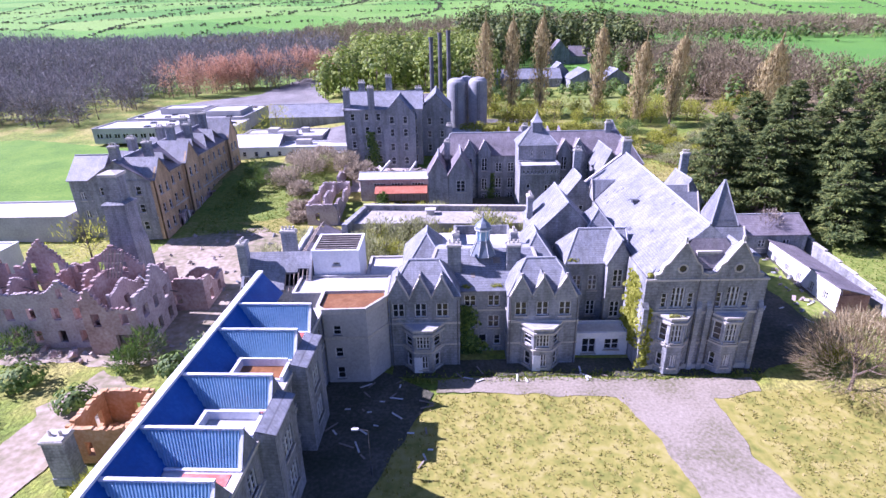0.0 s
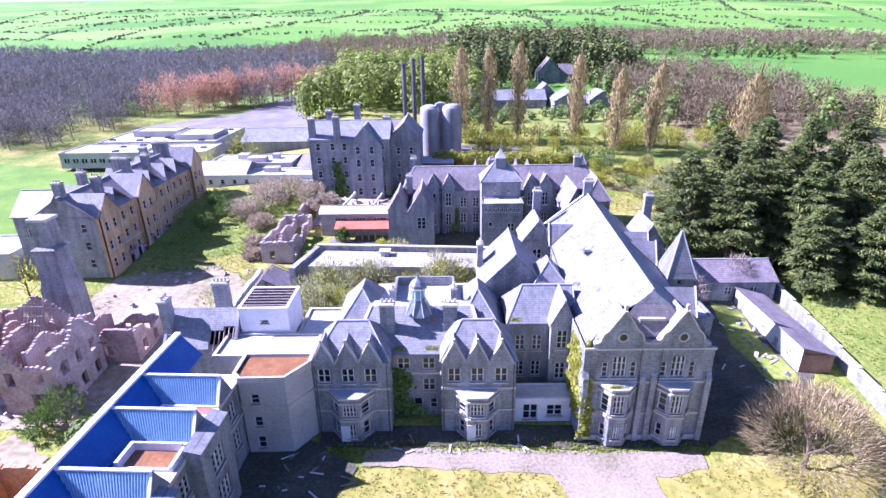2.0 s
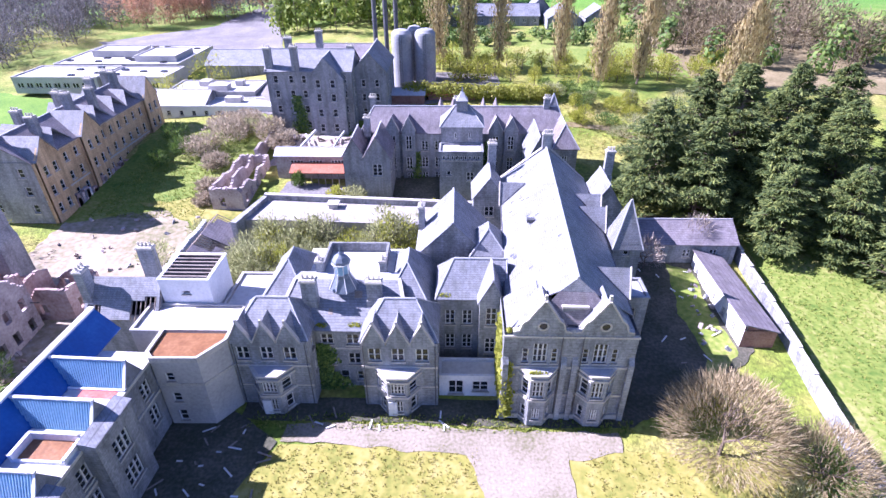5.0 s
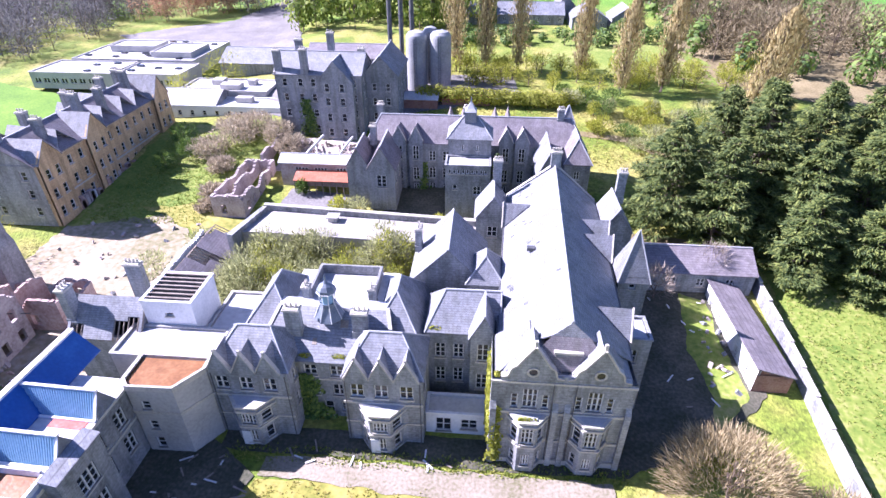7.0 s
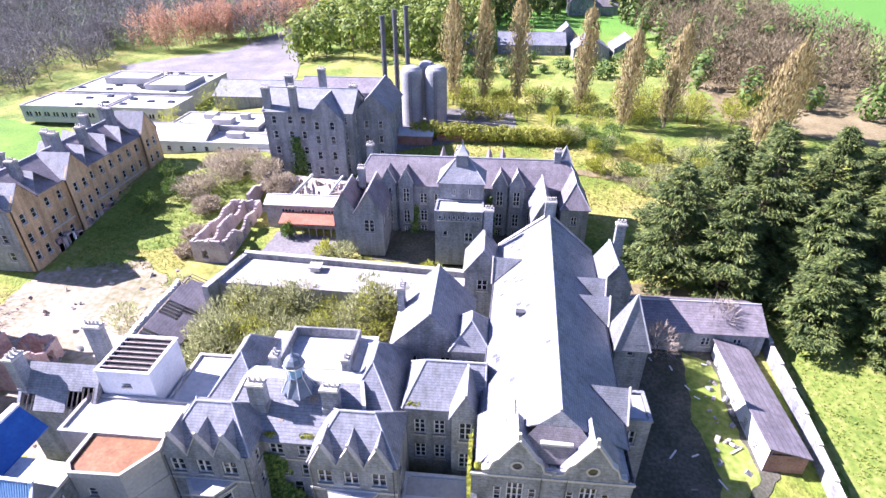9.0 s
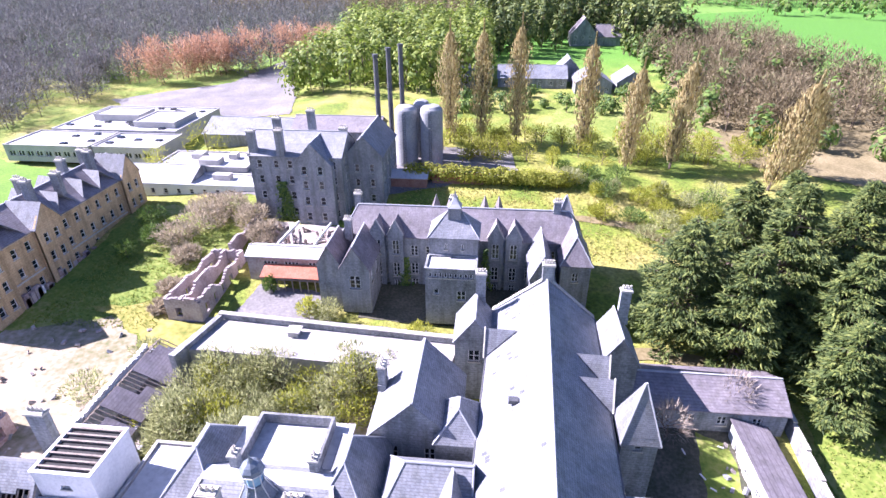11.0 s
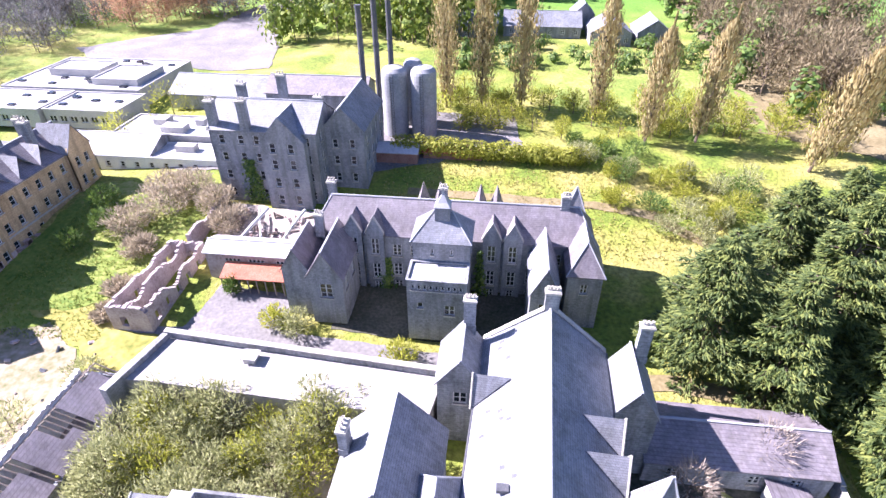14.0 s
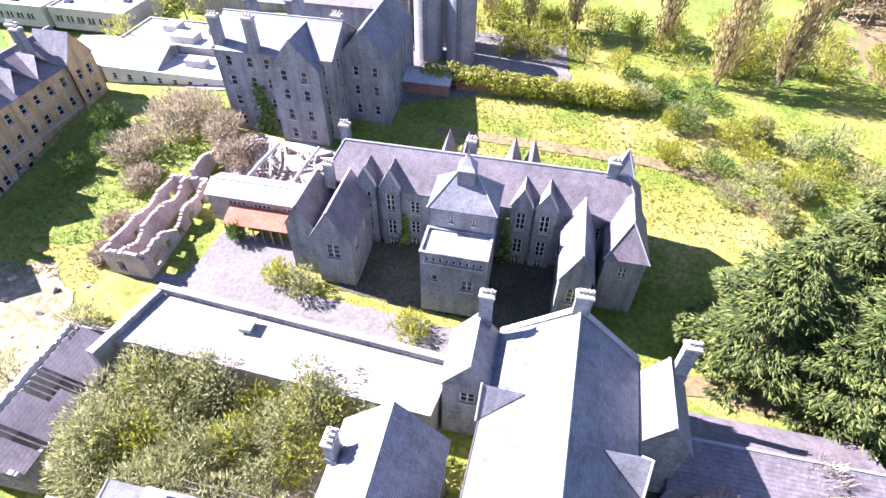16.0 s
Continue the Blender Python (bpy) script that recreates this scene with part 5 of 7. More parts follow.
def ruin(name, label, x0, x1, y0, y1, z0, z1, mat, seed, drop=2.5, cross=(), xf=None):
    ob = thing(name, ((x0 + x1) / 2, (y0 + y1) / 2, z0), label, "ruin")
    c = [(x0, y0), (x1, y0), (x1, y1), (x0, y1)]
    if xf:
        c = [tuple((xf @ Vector((*p, 0))).xy) for p in c]
    for i in range(4):
        a, b = c[i], c[(i + 1) % 4]
        ln = math.dist(a, b)
        hs = [(u, s, 1.1, 1.7) for u in np.arange(2.0, ln - 1, 3.0) for s in (1.0, 4.6) if s + 1.7 < z1 - z0 - 0.6]
        va, vb = Vector((*a, 0)), Vector((*b, 0))
        va = va + (vb - va).normalized() * 0.503
        ragged_wall(ob, tuple(va.xy), b, z0, z1, 0.5, mat, seed + i * 3.3, drop, [(u - 0.5, s, w, h) for u, s, w, h in hs])
    for k, q in enumerate(cross):
        ragged_wall(ob, (q, y0 + 0.5), (q, y1 - 0.5), z0, z1, 0.45, mat, seed + 20 + k, drop * 1.3, name="cross_wall")
    r = Mb()
    rng = random.Random(seed)
    for i in range(90):
        x, y = rng.uniform(x0 + 0.8, x1 - 0.8), rng.uniform(y0 + 0.8, y1 - 0.8)
        s = rng.uniform(0.15, 0.6)
        p = Vector((x, y, 0))
        if xf:
            p = xf @ p
        q = Matrix.Translation((p.x, p.y, z0 + s * 0.3)) @ Euler((rng.random() * 3, rng.random() * 3, rng.random() * 3)).to_matrix().to_4x4()
        t = Mb(q).box(-s, s, -s * 0.6, s * 0.6, -s * 0.4, s * 0.4)
        r.add(t.v, t.f)
    part("rubble", r, mat, ob, "fallen masonry")
    return ob


def burnt_ward():
    """A gutted three-storey ward: gabled shells of walls with empty windows, broken floors and charred roof timbers."""
    ob = thing("burnt_ward", (-54, 66, 0.2), "gutted three-storey ward of grey and pink masonry with empty gables", "ruin")
    z0 = 0.1
    def bays(n, first, step, rows):
        return [(first + i * step, s, 1.1, 1.8) for i in range(n) for s in rows]
    ragged_wall(ob, (-72, 62.0), (-47.2, 62.0), z0, 8.6, 0.55, RUINSTONE, 5, 0.6, bays(8, 1.6, 3.1, (1.0, 4.4)) + [(21.5, 7.6, 0.9, 1.5), (11.5, 7.6, 0.9, 1.5)], gables=((21.5, 4.4, 2.6), (11.5, 5.0, 3.2), (3.0, 4.4, 2.4)))
    ragged_wall(ob, (-47.2, 60.4), (-40.2, 60.4), z0, 7.2, 0.55, PINKRUIN, 7, 1.6, [(1.6, 4.2, 1.1, 1.9), (4.9, 0.0, 2.6, 3.0), (5.2, 4.4, 1.1, 1.7)], gables=((1.4, 4.0, 3.4),))
    ragged_wall(ob, (-47.2, 68.5), (-47.2, 61.0), z0, 9.6, 0.5, PINKRUIN, 9, 2.4, [(2.0, 4.4, 1.1, 1.8), (5.2, 4.4, 1.1, 1.8)])
    ragged_wall(ob, (-40.2, 61.0), (-40.2, 70.0), z0, 8.4, 0.5, RUINSTONE, 11, 3.0, bays(3, 1.8, 2.8, (1.0, 4.4)), gables=((5.5, 6.0, 2.2),))
    ragged_wall(ob, (-40.7, 70.5), (-72, 70.5), z0, 9.4, 0.55, PINKRUIN, 15, 1.6, bays(9, 2.2, 3.3, (1.0, 4.6, 7.4)), gables=((7.0, 7.0, 3.4), (17.0, 6.4, 3.6), (26.0, 6.0, 3.0)))
    ragged_wall(ob, (-72, 70.0), (-72, 62.5), z0, 9.0, 0.5, RUINSTONE, 19, 1.4, bays(2, 2.0, 3.2, (1.0, 4.6)))
    for k, q in enumerate((-66.4, -60.5, -54.0, -50.4, -44.0)):
        ragged_wall(ob, (q, 61.9 if q > -47 else 62.7), (q, 70.0), z0, 8.8, 0.4, (PINKRUIN, RUINSTONE, PINKRUIN)[k % 3], 23 + k, 4.0, [(3.5, 0.3, 1.2, 2.2), (3.5, 4.2, 1.2, 2.2)], name="cross_wall")
    # sagging pieces of the upper floors
    for x0, x1, y0, y1, za, zb in ((-66, -61, 62.8, 66.5, 4.2, 3.2), (-59.8, -54.4, 65.5, 69.8, 4.0, 4.6), (-53.5, -50.8, 62.8, 69.5, 3.2, 4.4), (-46.6, -44.4, 62.0, 68.0, 4.4, 2.6), (-43.6, -40.8, 64, 69.5, 2.4, 4.0)):
        part("broken_floor", Mb().slab([(x0, y0, za), (x1, y0, zb), (x1, y1, zb), (x0, y1, za)], 0.25), RUINBRICK, ob)
    r = random.Random(51)
    for _ in range(34):
        x, y, z = r.uniform(-71, -41), r.uniform(63, 70), r.uniform(3, 8.5)
        a, l = r.random() * 6.28, r.uniform(1.5, 3.6)
        part("charred_beam", Mb().tube((x, y, z), (x + l * math.cos(a) * 0.8, min(70.2, max(62.6, y + l * math.sin(a) * 0.8)), z - r.uniform(0.5, 2.0)), 0.1, 0.09, 4), r.choice((TIMBER, STEEL, TIMBER)), ob)
    for _ in range(160):
        x, y, q = r.uniform(-71, -38), r.uniform(58.5, 70), r.uniform(0.15, 0.55)
        t = Mb(Matrix.Translation((x, y, z0 + q * 0.4)) @ Euler((r.random() * 3, r.random() * 3, r.random() * 3)).to_matrix().to_4x4()).box(-q, q, -q * 0.6, q * 0.6, -q * 0.4, q * 0.4)
        part("rubble_block", t, r.choice((RUINSTONE, PINKRUIN, RUBBLE)), ob)


burnt_ward()
ruin("ruined_annex", "low ruined walls behind the burnt-out ward", -60, -36, 71, 78, 0.6, 6.0, PINKRUIN, 13, 3.0, (-50, -43))
ruin("ruined_row", "long roofless row of stone workshops", -27.6, -21.6, 100.6, 117.5, 2.8, 7.4, RUINSTONE, 17, 1.6, (-24.8,))
rw = thing("ruined_wall", (-27.5, 125, 4), "broken garden wall running on from the roofless row", "wall")
ragged_wall(rw, (-24.0, 131.0), (-24.6, 117.8), 3.5, 8.6, 0.5, RUINSTONE, 31, 1.0)
ruin("ruined_store", "roofless brick store with an orange end wall", -37.6, -31.8, 41.2, 47.6, 0, 4.5, OCHREBRICK, 21, 0.5)


def slender_tower():
    ob = thing("ventilation_tower", (-50, 79, 1), "slender stone ventilation tower beside the ruins", "tower")
    x, y = -50.3, 79.0
    part("shaft", Mb().lathe(x, y, [(3.0, 1.0), (2.8, 9.0), (2.4, 10.5), (2.3, 15.0)], 4, math.pi / 4), GREYSTONE, ob)
    part("upper_stage", Mb().lathe(x, y, [(2.6, 15.0), (2.6, 15.4), (1.7, 15.8), (1.6, 19.6)], 4, math.pi / 4), GREYSTONE, ob)
    part("cap", Mb().lathe(x, y, [(2.0, 19.6), (2.0, 20.0), (0.2, 20.4)], 4, math.pi / 4), DRESSED, ob)


slender_tower()


# ---- yellow ward ----
def yellow_ward():
    ob = thing("ochre_ward", (-60, 125, 2.5), "long three-storey ochre ward block with gables and slate roofs", "building")
    x0, x1, z0, ze = -65.5, -54.2, 2.6, 14.2
    ys = 95.5, 138.2
    ws = []
    for u in np.arange(2.4, 41, 3.0):
        for s in (1.6, 5.0, 8.6):
            ws.append((float(u), s, 1.1, 1.7, 1, 1))
    wall(ob, (x1, ys[0]), (x1, ys[1]), z0, ze, YELLOWSTONE, ws)
    wall(ob, (x0, ys[0]), (x1, ys[0]), z0, ze, GREYSTONE, [(u, s, 1.1, 1.7, 1, 1) for u in (2.2, 8.8) for s in (2, 5.4, 8.8)], top=None)
    wall(ob, (x1, ys[1]), (x0, ys[1]), z0, ze, GREYSTONE)
    wall(ob, (x0, ys[1]), (x0, ys[0]), z0, ze, GREYSTONE, ws[:30])
    gable_roof(ob, x0, x1, *ys, ze, 17.8, "y", SLATE_PURPLE, GREYSTONE, 0.3)
    for yy, w, zz in ((98.4, 5.6, 17.9), (111.4, 6.0, 18.3), (135.2, 6.0, 18.9)):  # projecting gabled bays
        wall(ob, (x1 + 0.9, yy - w / 2), (x1 + 0.9, yy + w / 2), z0, 14.6, YELLOWSTONE, [(u, s, 1.1, 1.8, 1, 1) for u in (w / 2 - 1.2, w / 2 + 1.2) for s in (1.6, 5.0, 8.6)], top=[(w / 2, zz)])
        part("return_wall", Mb().box(x1 - 0.3, x1 + 0.58, yy - w / 2, yy - w / 2 + 0.3, z0, 14.6).box(x1 - 0.3, x1 + 0.58, yy + w / 2 - 0.3, yy + w / 2, z0, 14.6), YELLOWSTONE, ob)
        for s in (-1, 1):
            p = [(x1 + 1.1, yy, zz + 0.05), (x1 - 5.6, yy, zz + 0.05), (x1 - 5.6, yy + s * (w / 2 + 0.2), 14.3), (x1 + 1.1, yy + s * (w / 2 + 0.2), 14.3)]
            part("roof_slope", Mb().slab(p if s > 0 else p[::-1], 0.14), SLATE, ob)
    part("string_course", Mb().box(x1 + 0.005, x1 + 0.12, *ys, z0 + 4.2, z0 + 4.5).box(x1 + 0.006, x1 + 0.2, *ys, ze - 0.3, ze - 0.05), DRESSED, ob)
    part("plinth", Mb().box(x1 + 0.004, x1 + 0.5, ys[0] + 6, ys[1], z0, z0 + 1.2), PINKRUIN, ob)
    scar = random.Random(14)
    for k in range(22):  # broken pale render and openings along the foot of the ward
        u = ys[0] + 5 + scar.uniform(0, 36)
        w = scar.uniform(0.6, 1.8)
        part("fallen_render", Mb().box(x1 + 0.3, x1 + 1.0, u, u + w, z0 + 0.1, z0 + scar.uniform(1.4, 3.0)), scar.choice((WHITEPAINT, PINKRUIN, RUINSTONE)), ob)
    for yy in (104.8, 118.0, 124.5, 129.5):  # cross roofs between the gables
        for q in (-1, 1):
            p = [(x1 - 1.4, yy, 17.3), (x0 + 1.0, yy, 17.9), (x0 + 1.0, yy + q * 2.6, 15.3), (x1 - 0.1, yy + q * 2.6, 14.3)]
            part("roof_slope", Mb().slab(p if q > 0 else p[::-1], 0.14), SLATE, ob)


yellow_ward()
for cx, yy, top in ((-60.2, 97.0, 20.4), (-57.6, 103.5, 19.8), (-61.5, 105.5, 20.2), (-58.2, 114.8, 20.8), (-61.4, 116.8, 20.4), (-57.2, 120.5, 20.2), (-60.6, 126.5, 20.6), (-58.0, 130.8, 21.0), (-61.0, 133.0, 20.6)):
    chimney(cx, yy, 15.0, top, 1.5, 1.1, 3, GREYSTONE)
simple_house("ward_porch", "grey stone end wing of the ochre ward", -70.5, -64.6, 97.5, 106, 2.4, 14.0, 17.6, "x", SLATE, GREYSTONE, wins=[row(2, 2, 2, 4, 1.0, 1.6) + row(2, 2, 2, 7.6, 1.0, 1.6)])
simple_house("flat_stores", "pale flat-roofed store behind the ruins", -96, -72, 96, 106, 1.8, 7.2, 7.2, "x", FELT, CONCRETE)
simple_house("white_hut", "small pale flat-roofed hut", -86, -74, 80, 86, 1.0, 6.2, 6.2, "x", FELT, WHITEPAINT)

# ---- rear service buildings ----
FLATS = ((-101, -78, 155, 168, 9.2, 13.4), (-98, -62, 168.5, 194, 9.4, 13.8), (-77.5, -60, 156, 168, 9.0, 13.2), (-92, -78, 178, 186, 13.6, 15.4), (-76, -64, 172, 184, 13.6, 15.2))
for i, (a, b, c, d, e, f) in enumerate(FLATS):
    simple_house("flat_roofed_block", "low modern block with a pale flat roof" if i < 3 else "raised rooflight box on the flat roof", a, b, c, d, e if i < 3 else e - 0.3, f, f, "x", FELT, CONCRETE, wins=[row(int((b - a) / 2.6), 1.8, 2.5, 1.4, 1.8, 1.4, 2, 0) if i < 3 else ()], group="flat-roofed blocks")
lights = random.Random(3)
for i in range(34):
    a, b_, c_, d, e, f = FLATS[lights.choice((0, 1, 1, 1, 2))]
    x, y = lights.uniform(a + 2, b_ - 2), lights.uniform(c_ + 2, d - 2)
    if any(p - 1 < x < q + 1 and r - 1 < y < s + 1 for p, q, r, s, _, _ in FLATS[3:]):
        continue
    sk = thing("rooflight", (x, y, f - 0.1), "small dark rooflight on a flat roof", "rooflight", "rooflights")
    part("kerb", Mb().box(x - 0.8, x + 0.8, y - 0.6, y + 0.6, f - 0.1, f + 0.25), STEEL, sk)
    part("pane", Mb().box(x - 0.7, x + 0.7, y - 0.5, y + 0.5, f + 0.26, f + 0.32), glass, sk)
for x, y, w, d in ((-38, 145, 4, 2), (-44, 152, 5, 3), (-49, 156, 3, 3), (-40, 156, 2, 2)):
    z = 10.1 if y < 148 else 11.3
    single("roof_plant_box", Mb().box(x - w / 2, x + w / 2, y - d / 2, y + d / 2, z, z + 1.3), CONCRETE, "low plant box on a flat roof", "plant box", "roof boxes")
simple_house("workshop_range", "long white service range with a pale flat roof", -55, -25.5, 140.5, 148, 6.6, 10.2, 10.2, "x", FELT, WHITEPAINT, wins=[row(9, 2, 3.1, 1.4, 1.0, 1.2, 1, 1)])
simple_house("workshop_upper", "pale flat-roofed workshop behind the service range", -57, -34, 149, 160, 7.0, 11.4, 11.4, "x", FELT, CONCRETE)
simple_house("laundry", "gabled laundry with a pale roof", -62, -44, 141, 152, 6.4, 10.4, 12.6, "x", FELT, GREYSTONE)
simple_house("pitched_workshop", "broad low workshop with a pale slate roof", -54, -28, 168, 182, 10, 13.6, 16.4, "x", SLATE, GREYSTONE)
simple_house("boiler_house", "long boiler house with a grey roof", -26, -4, 160, 170, 12, 17.5, 20, "x", SLATE_PURPLE, GREYSTONE)


def nurses_home():
    ob = simple_house("nurses_home", "four-storey grey stone house with gables and tall chimneys", -24.2, -5.5, 131.5, 143, 6.4, 20.8, 24.2, "x", SLATE, GREYSTONE, wins=[[(u, s, 1.1, 1.7, 1, 1) for u in (2, 5.4, 8.2, 17) for s in (1.6, 5.2, 8.6, 11.8)], [(u, s, 1.1, 1.7, 1, 1) for u in (3, 6.5, 9.5) for s in (1.6, 5.2, 8.6, 11.8)]])
    x0, x1, y = -14.8, -7.0, 129.8
    wall(ob, (x0, y), (x1, y), 6.2, 19.6, GREYSTONE, [(u, s, 1.1, 1.8, 1, 1) for u in (2.2, 5.4) for s in (1.6, 5.0, 8.4, 11.4)], top=[((x1 - x0) / 2, 24.0)])
    wall(ob, (x1, y), (x1, 131.6), 6.2, 19.6, GREYSTONE)
    wall(ob, (x0, 131.6), (x0, y), 6.2, 19.6, GREYSTONE)
    gable_roof(ob, x0, x1, y + 0.3, 137.2, 19.4, 23.8, "y", SLATE, None, 0.1)
    part("gable", Mb().box(-24.4, -24.1, 131.4, 143.1, 20.6, 21.2), DRESSED, ob)


nurses_home()
simple_house("nurses_home_wing", "rear wing of the grey four-storey house", -6.0, 1.5, 136.5, 152, 7.5, 19.6, 23.6, "y", SLATE, GREYSTONE, wins=[[(u, s, 1.0, 1.7, 1, 1) for u in (2.2, 5.3) for s in (2, 5.4, 8.6)], [(u, s, 1.0, 1.7, 1, 1) for u in (2.5, 6, 9.5, 13) for s in (2, 5.4, 8.6)]])
for cx, cy, b in ((-23.4, 132.5, 25.6), (-17.5, 131.9, 26.0), (-14.0, 141.5, 27.5), (-6.4, 138, 25), (-20.5, 139, 26.5)):
    chimney(cx, cy, 20.4, b, 1.5, 1.1, 3, GREYSTONE)


def silo(x, y, z0, z1, r):
    ob = thing("silo", (x, y, z0), "tall round grey silo with a domed top", "silo", "silos beside the boiler house")
    part("drum", Mb().lathe(x, y, [(r, z0), (r, z1 - 1.6)], 28), SILO, ob, smooth=False)
    part("dome", Mb().lathe(x, y, [(r, z1 - 1.6), (r * 0.95, z1 - 1.0), (r * 0.72, z1 - 0.35), (r * 0.3, z1 - 0.03), (0.05, z1)], 28), SILO, ob)
    for k in range(1, 8):
        z = z0 + (z1 - 1.6 - z0) * k / 8
        part("hoop", Mb().lathe(x, y, [(r + 0.04, z - 0.05), (r + 0.04, z + 0.05)], 28), SILO, ob)
    lad = Mb()
    for s in (-0.25, 0.25):
        lad.box(x + s - 0.03, x + s + 0.03, y - r - 0.2, y - r - 0.14, z0, z1 - 1.2)
    for k in range(int((z1 - z0) / 0.5)):
        lad.box(x - 0.22, x + 0.22, y - r - 0.19, y - r - 0.15, z0 + k * 0.5, z0 + k * 0.5 + 0.04)
    part("ladder", lad, STEEL, ob)


silo(3.4, 156.2, 10.6, 25.4, 2.6)
silo(9.4, 156.0, 10.6, 25.6, 2.6)
silo(6.4, 161.5, 11.2, 25.4, 2.0)
for cx, cy, zz in ((-3.4, 158.0, 36.0), (-1.0, 161.0, 37.0), (1.4, 163.5, 37.5)):
    ob = thing("flue", (cx, cy, 11), "tall dark steel boiler flue", "flue", "boiler flues")
    part("pipe", Mb().lathe(cx, cy, [(0.62, 11), (0.55, zz)], 14), STEEL, ob)
    part("collar", Mb().lathe(cx, cy, [(0.68, zz - 0.6), (0.68, zz), (0.5, zz), (0.5, zz - 0.5)], 14).lathe(cx, cy, [(0.7, zz - 9), (0.7, zz - 8.8)], 14).lathe(cx, cy, [(0.75, 11), (0.75, 12.2)], 14), STEEL, ob)
simple_house("coal_store", "low store with a pale sheet roof beside the silos", 0.5, 9.5, 144.5, 149.5, 9.4, 12.0, 13.0, "x", FELT, BRICK)
simple_house("pump_house", "small brick outhouse with a sheet roof", 10.5, 22, 146.5, 150, 9.8, 11.6, 12.2, "x", RUST, BRICK)

# ---- lodge houses beyond the poplars ----
for a, b, c, d, h in ((6, 22, 228, 238, 5.5), (24, 48, 230, 242, 5.0), (50, 62, 222, 236, 5.6), (64, 74, 224, 236, 5.4), (46, 53, 240, 250, 7)):
    z = ground_z(a, c) - 0.3
    simple_house("cottage", "low stone cottage with a grey slate roof among trees", a, b, c, d, z, z + h * 0.7, z + h * 0.7 + 3.4, "x" if b - a > 12 else "y", SLATE, GREYSTONE, wins=[row(max(1, int((b - a) / 4)), 2.5, 4, 1.2, 1.2, 1.3)], group="cottages beyond the poplars", category="cottage")
simple_house("lodge", "dark gabled stone lodge under tall trees", 58, 70, 316, 326, 15.6, 22, 29, "y", SLATE_PURPLE, GREYSTONE, wins=[row(3, 2.4, 3.4, 1.5, 1.3, 1.8) + row(3, 2.4, 3.4, 4.2, 1.2, 1.4)], category="house")
simple_house("lodge_wing", "side wing of the dark stone lodge", 70.5, 82, 318, 328, 15.6, 20.5, 25.5, "x", SLATE_PURPLE, GREYSTONE, category="house")


# ---- court walls ----
def long_wall(name, label, pts, z_of, h, thick=0.6, mat=None):
    ob = thing(name, (*pts[0], z_of(*pts[0])), label, "wall", kind="structure")
    m, cp = Mb(), Mb()
    for a, b in zip(pts, pts[1:]):
        n = max(1, int(math.dist(a, b) / 4))
        w = Vector((b[0] - a[0], b[1] - a[1], 0)).normalized()
        o = Vector((w.y, -w.x, 0)) * thick / 2
        for i in range(n):
            p = Vector((*a, 0)).lerp(Vector((*b, 0)), i / n)
            q = Vector((*a, 0)).lerp(Vector((*b, 0)), (i + 1) / n)
            z = (z_of(p.x, p.y) + z_of(q.x, q.y)) / 2
            m.prism([((p + o).x, (p + o).y), ((q + o).x, (q + o).y), ((q - o).x, (q - o).y), ((p - o).x, (p - o).y)], z - 0.8, z + h)
            o2 = o * 1.25
            cp.prism([((p + o2).x, (p + o2).y), ((q + o2).x, (q + o2).y), ((q - o2).x, (q - o2).y), ((p - o2).x, (p - o2).y)], z + h, z + h + 0.16)
    part("masonry", m, mat or GREYSTONE, ob)
    part("coping", cp, DRESSED, ob)


WORNROOF = mottled("worn_roof", ((0.20, 0.19, 0.17), (0.34, 0.32, 0.30), (0.46, 0.44, 0.41)), 0.18, 1.6, 0.9)


def terrace():
    ob = thing("kitchen_terrace", (2, 92, 2), "flat-roofed kitchen block with a pale cracked roof and stone parapet", "building")
    part("body", Mb().prism([(-16.6, 88.2), (-14.0, 88.4), (19.6, 86.8), (20.6, 93.0), (-15.0, 95.8)], 1.2, 7.7), WORNROOF, ob, "pale cracked flat roof over plain walls")
    part("parapet", Mb().prism([(-15.2, 95.5), (20.5, 92.8), (20.5, 93.35), (-15.2, 96.05)], 1.0, 8.6), GREYSTONE, ob)
    part("coping", Mb().prism([(-15.4, 95.4), (20.7, 92.7), (20.7, 93.45), (-15.4, 96.15)], 8.6, 8.78), DRESSED, ob)
    part("side_parapet", Mb().prism([(-15.6, 95.4), (-17.9, 86.0), (-16.9, 85.8), (-14.8, 95.4)], 1.0, 8.5), GREYSTONE, ob)
    part("hatch", Mb().box(-3.6, -2.2, 92.2, 93.6, 7.7, 8.5).box(-3.9, -1.9, 92.0, 93.8, 8.5, 8.65), CONCRETE, ob)


terrace()
long_wall("yard_wall", "long stone yard wall beside the meadow", [(63.5, 94), (62.4, 74), (60.6, 56), (59.4, 42)], ground_z, 2.2, 0.42)
simple_house("low_link", "low pale boarded link building", 15.9, 22.8, 58.6, 61.5, 0, 3.2, 3.2, "x", FELT, WHITEPAINT, wins=[[(2.0, 0.3, 1.8, 2.2, 2, 1), (4.9, 0.8, 1.9, 1.6, 2, 1)]])
simple_house("rear_flat", "pale flat-roofed kitchen behind the front range", -11.0, -3.5, 62.0, 72, 0, 8.4, 8.4, "x", FELT, CONCRETE)
simple_house("front_link", "flat-roofed link with a pale deck", -19.0, -7.4, 58.5, 63.4, 0, 9.6, 9.6, "x", FELT, CONCRETE)


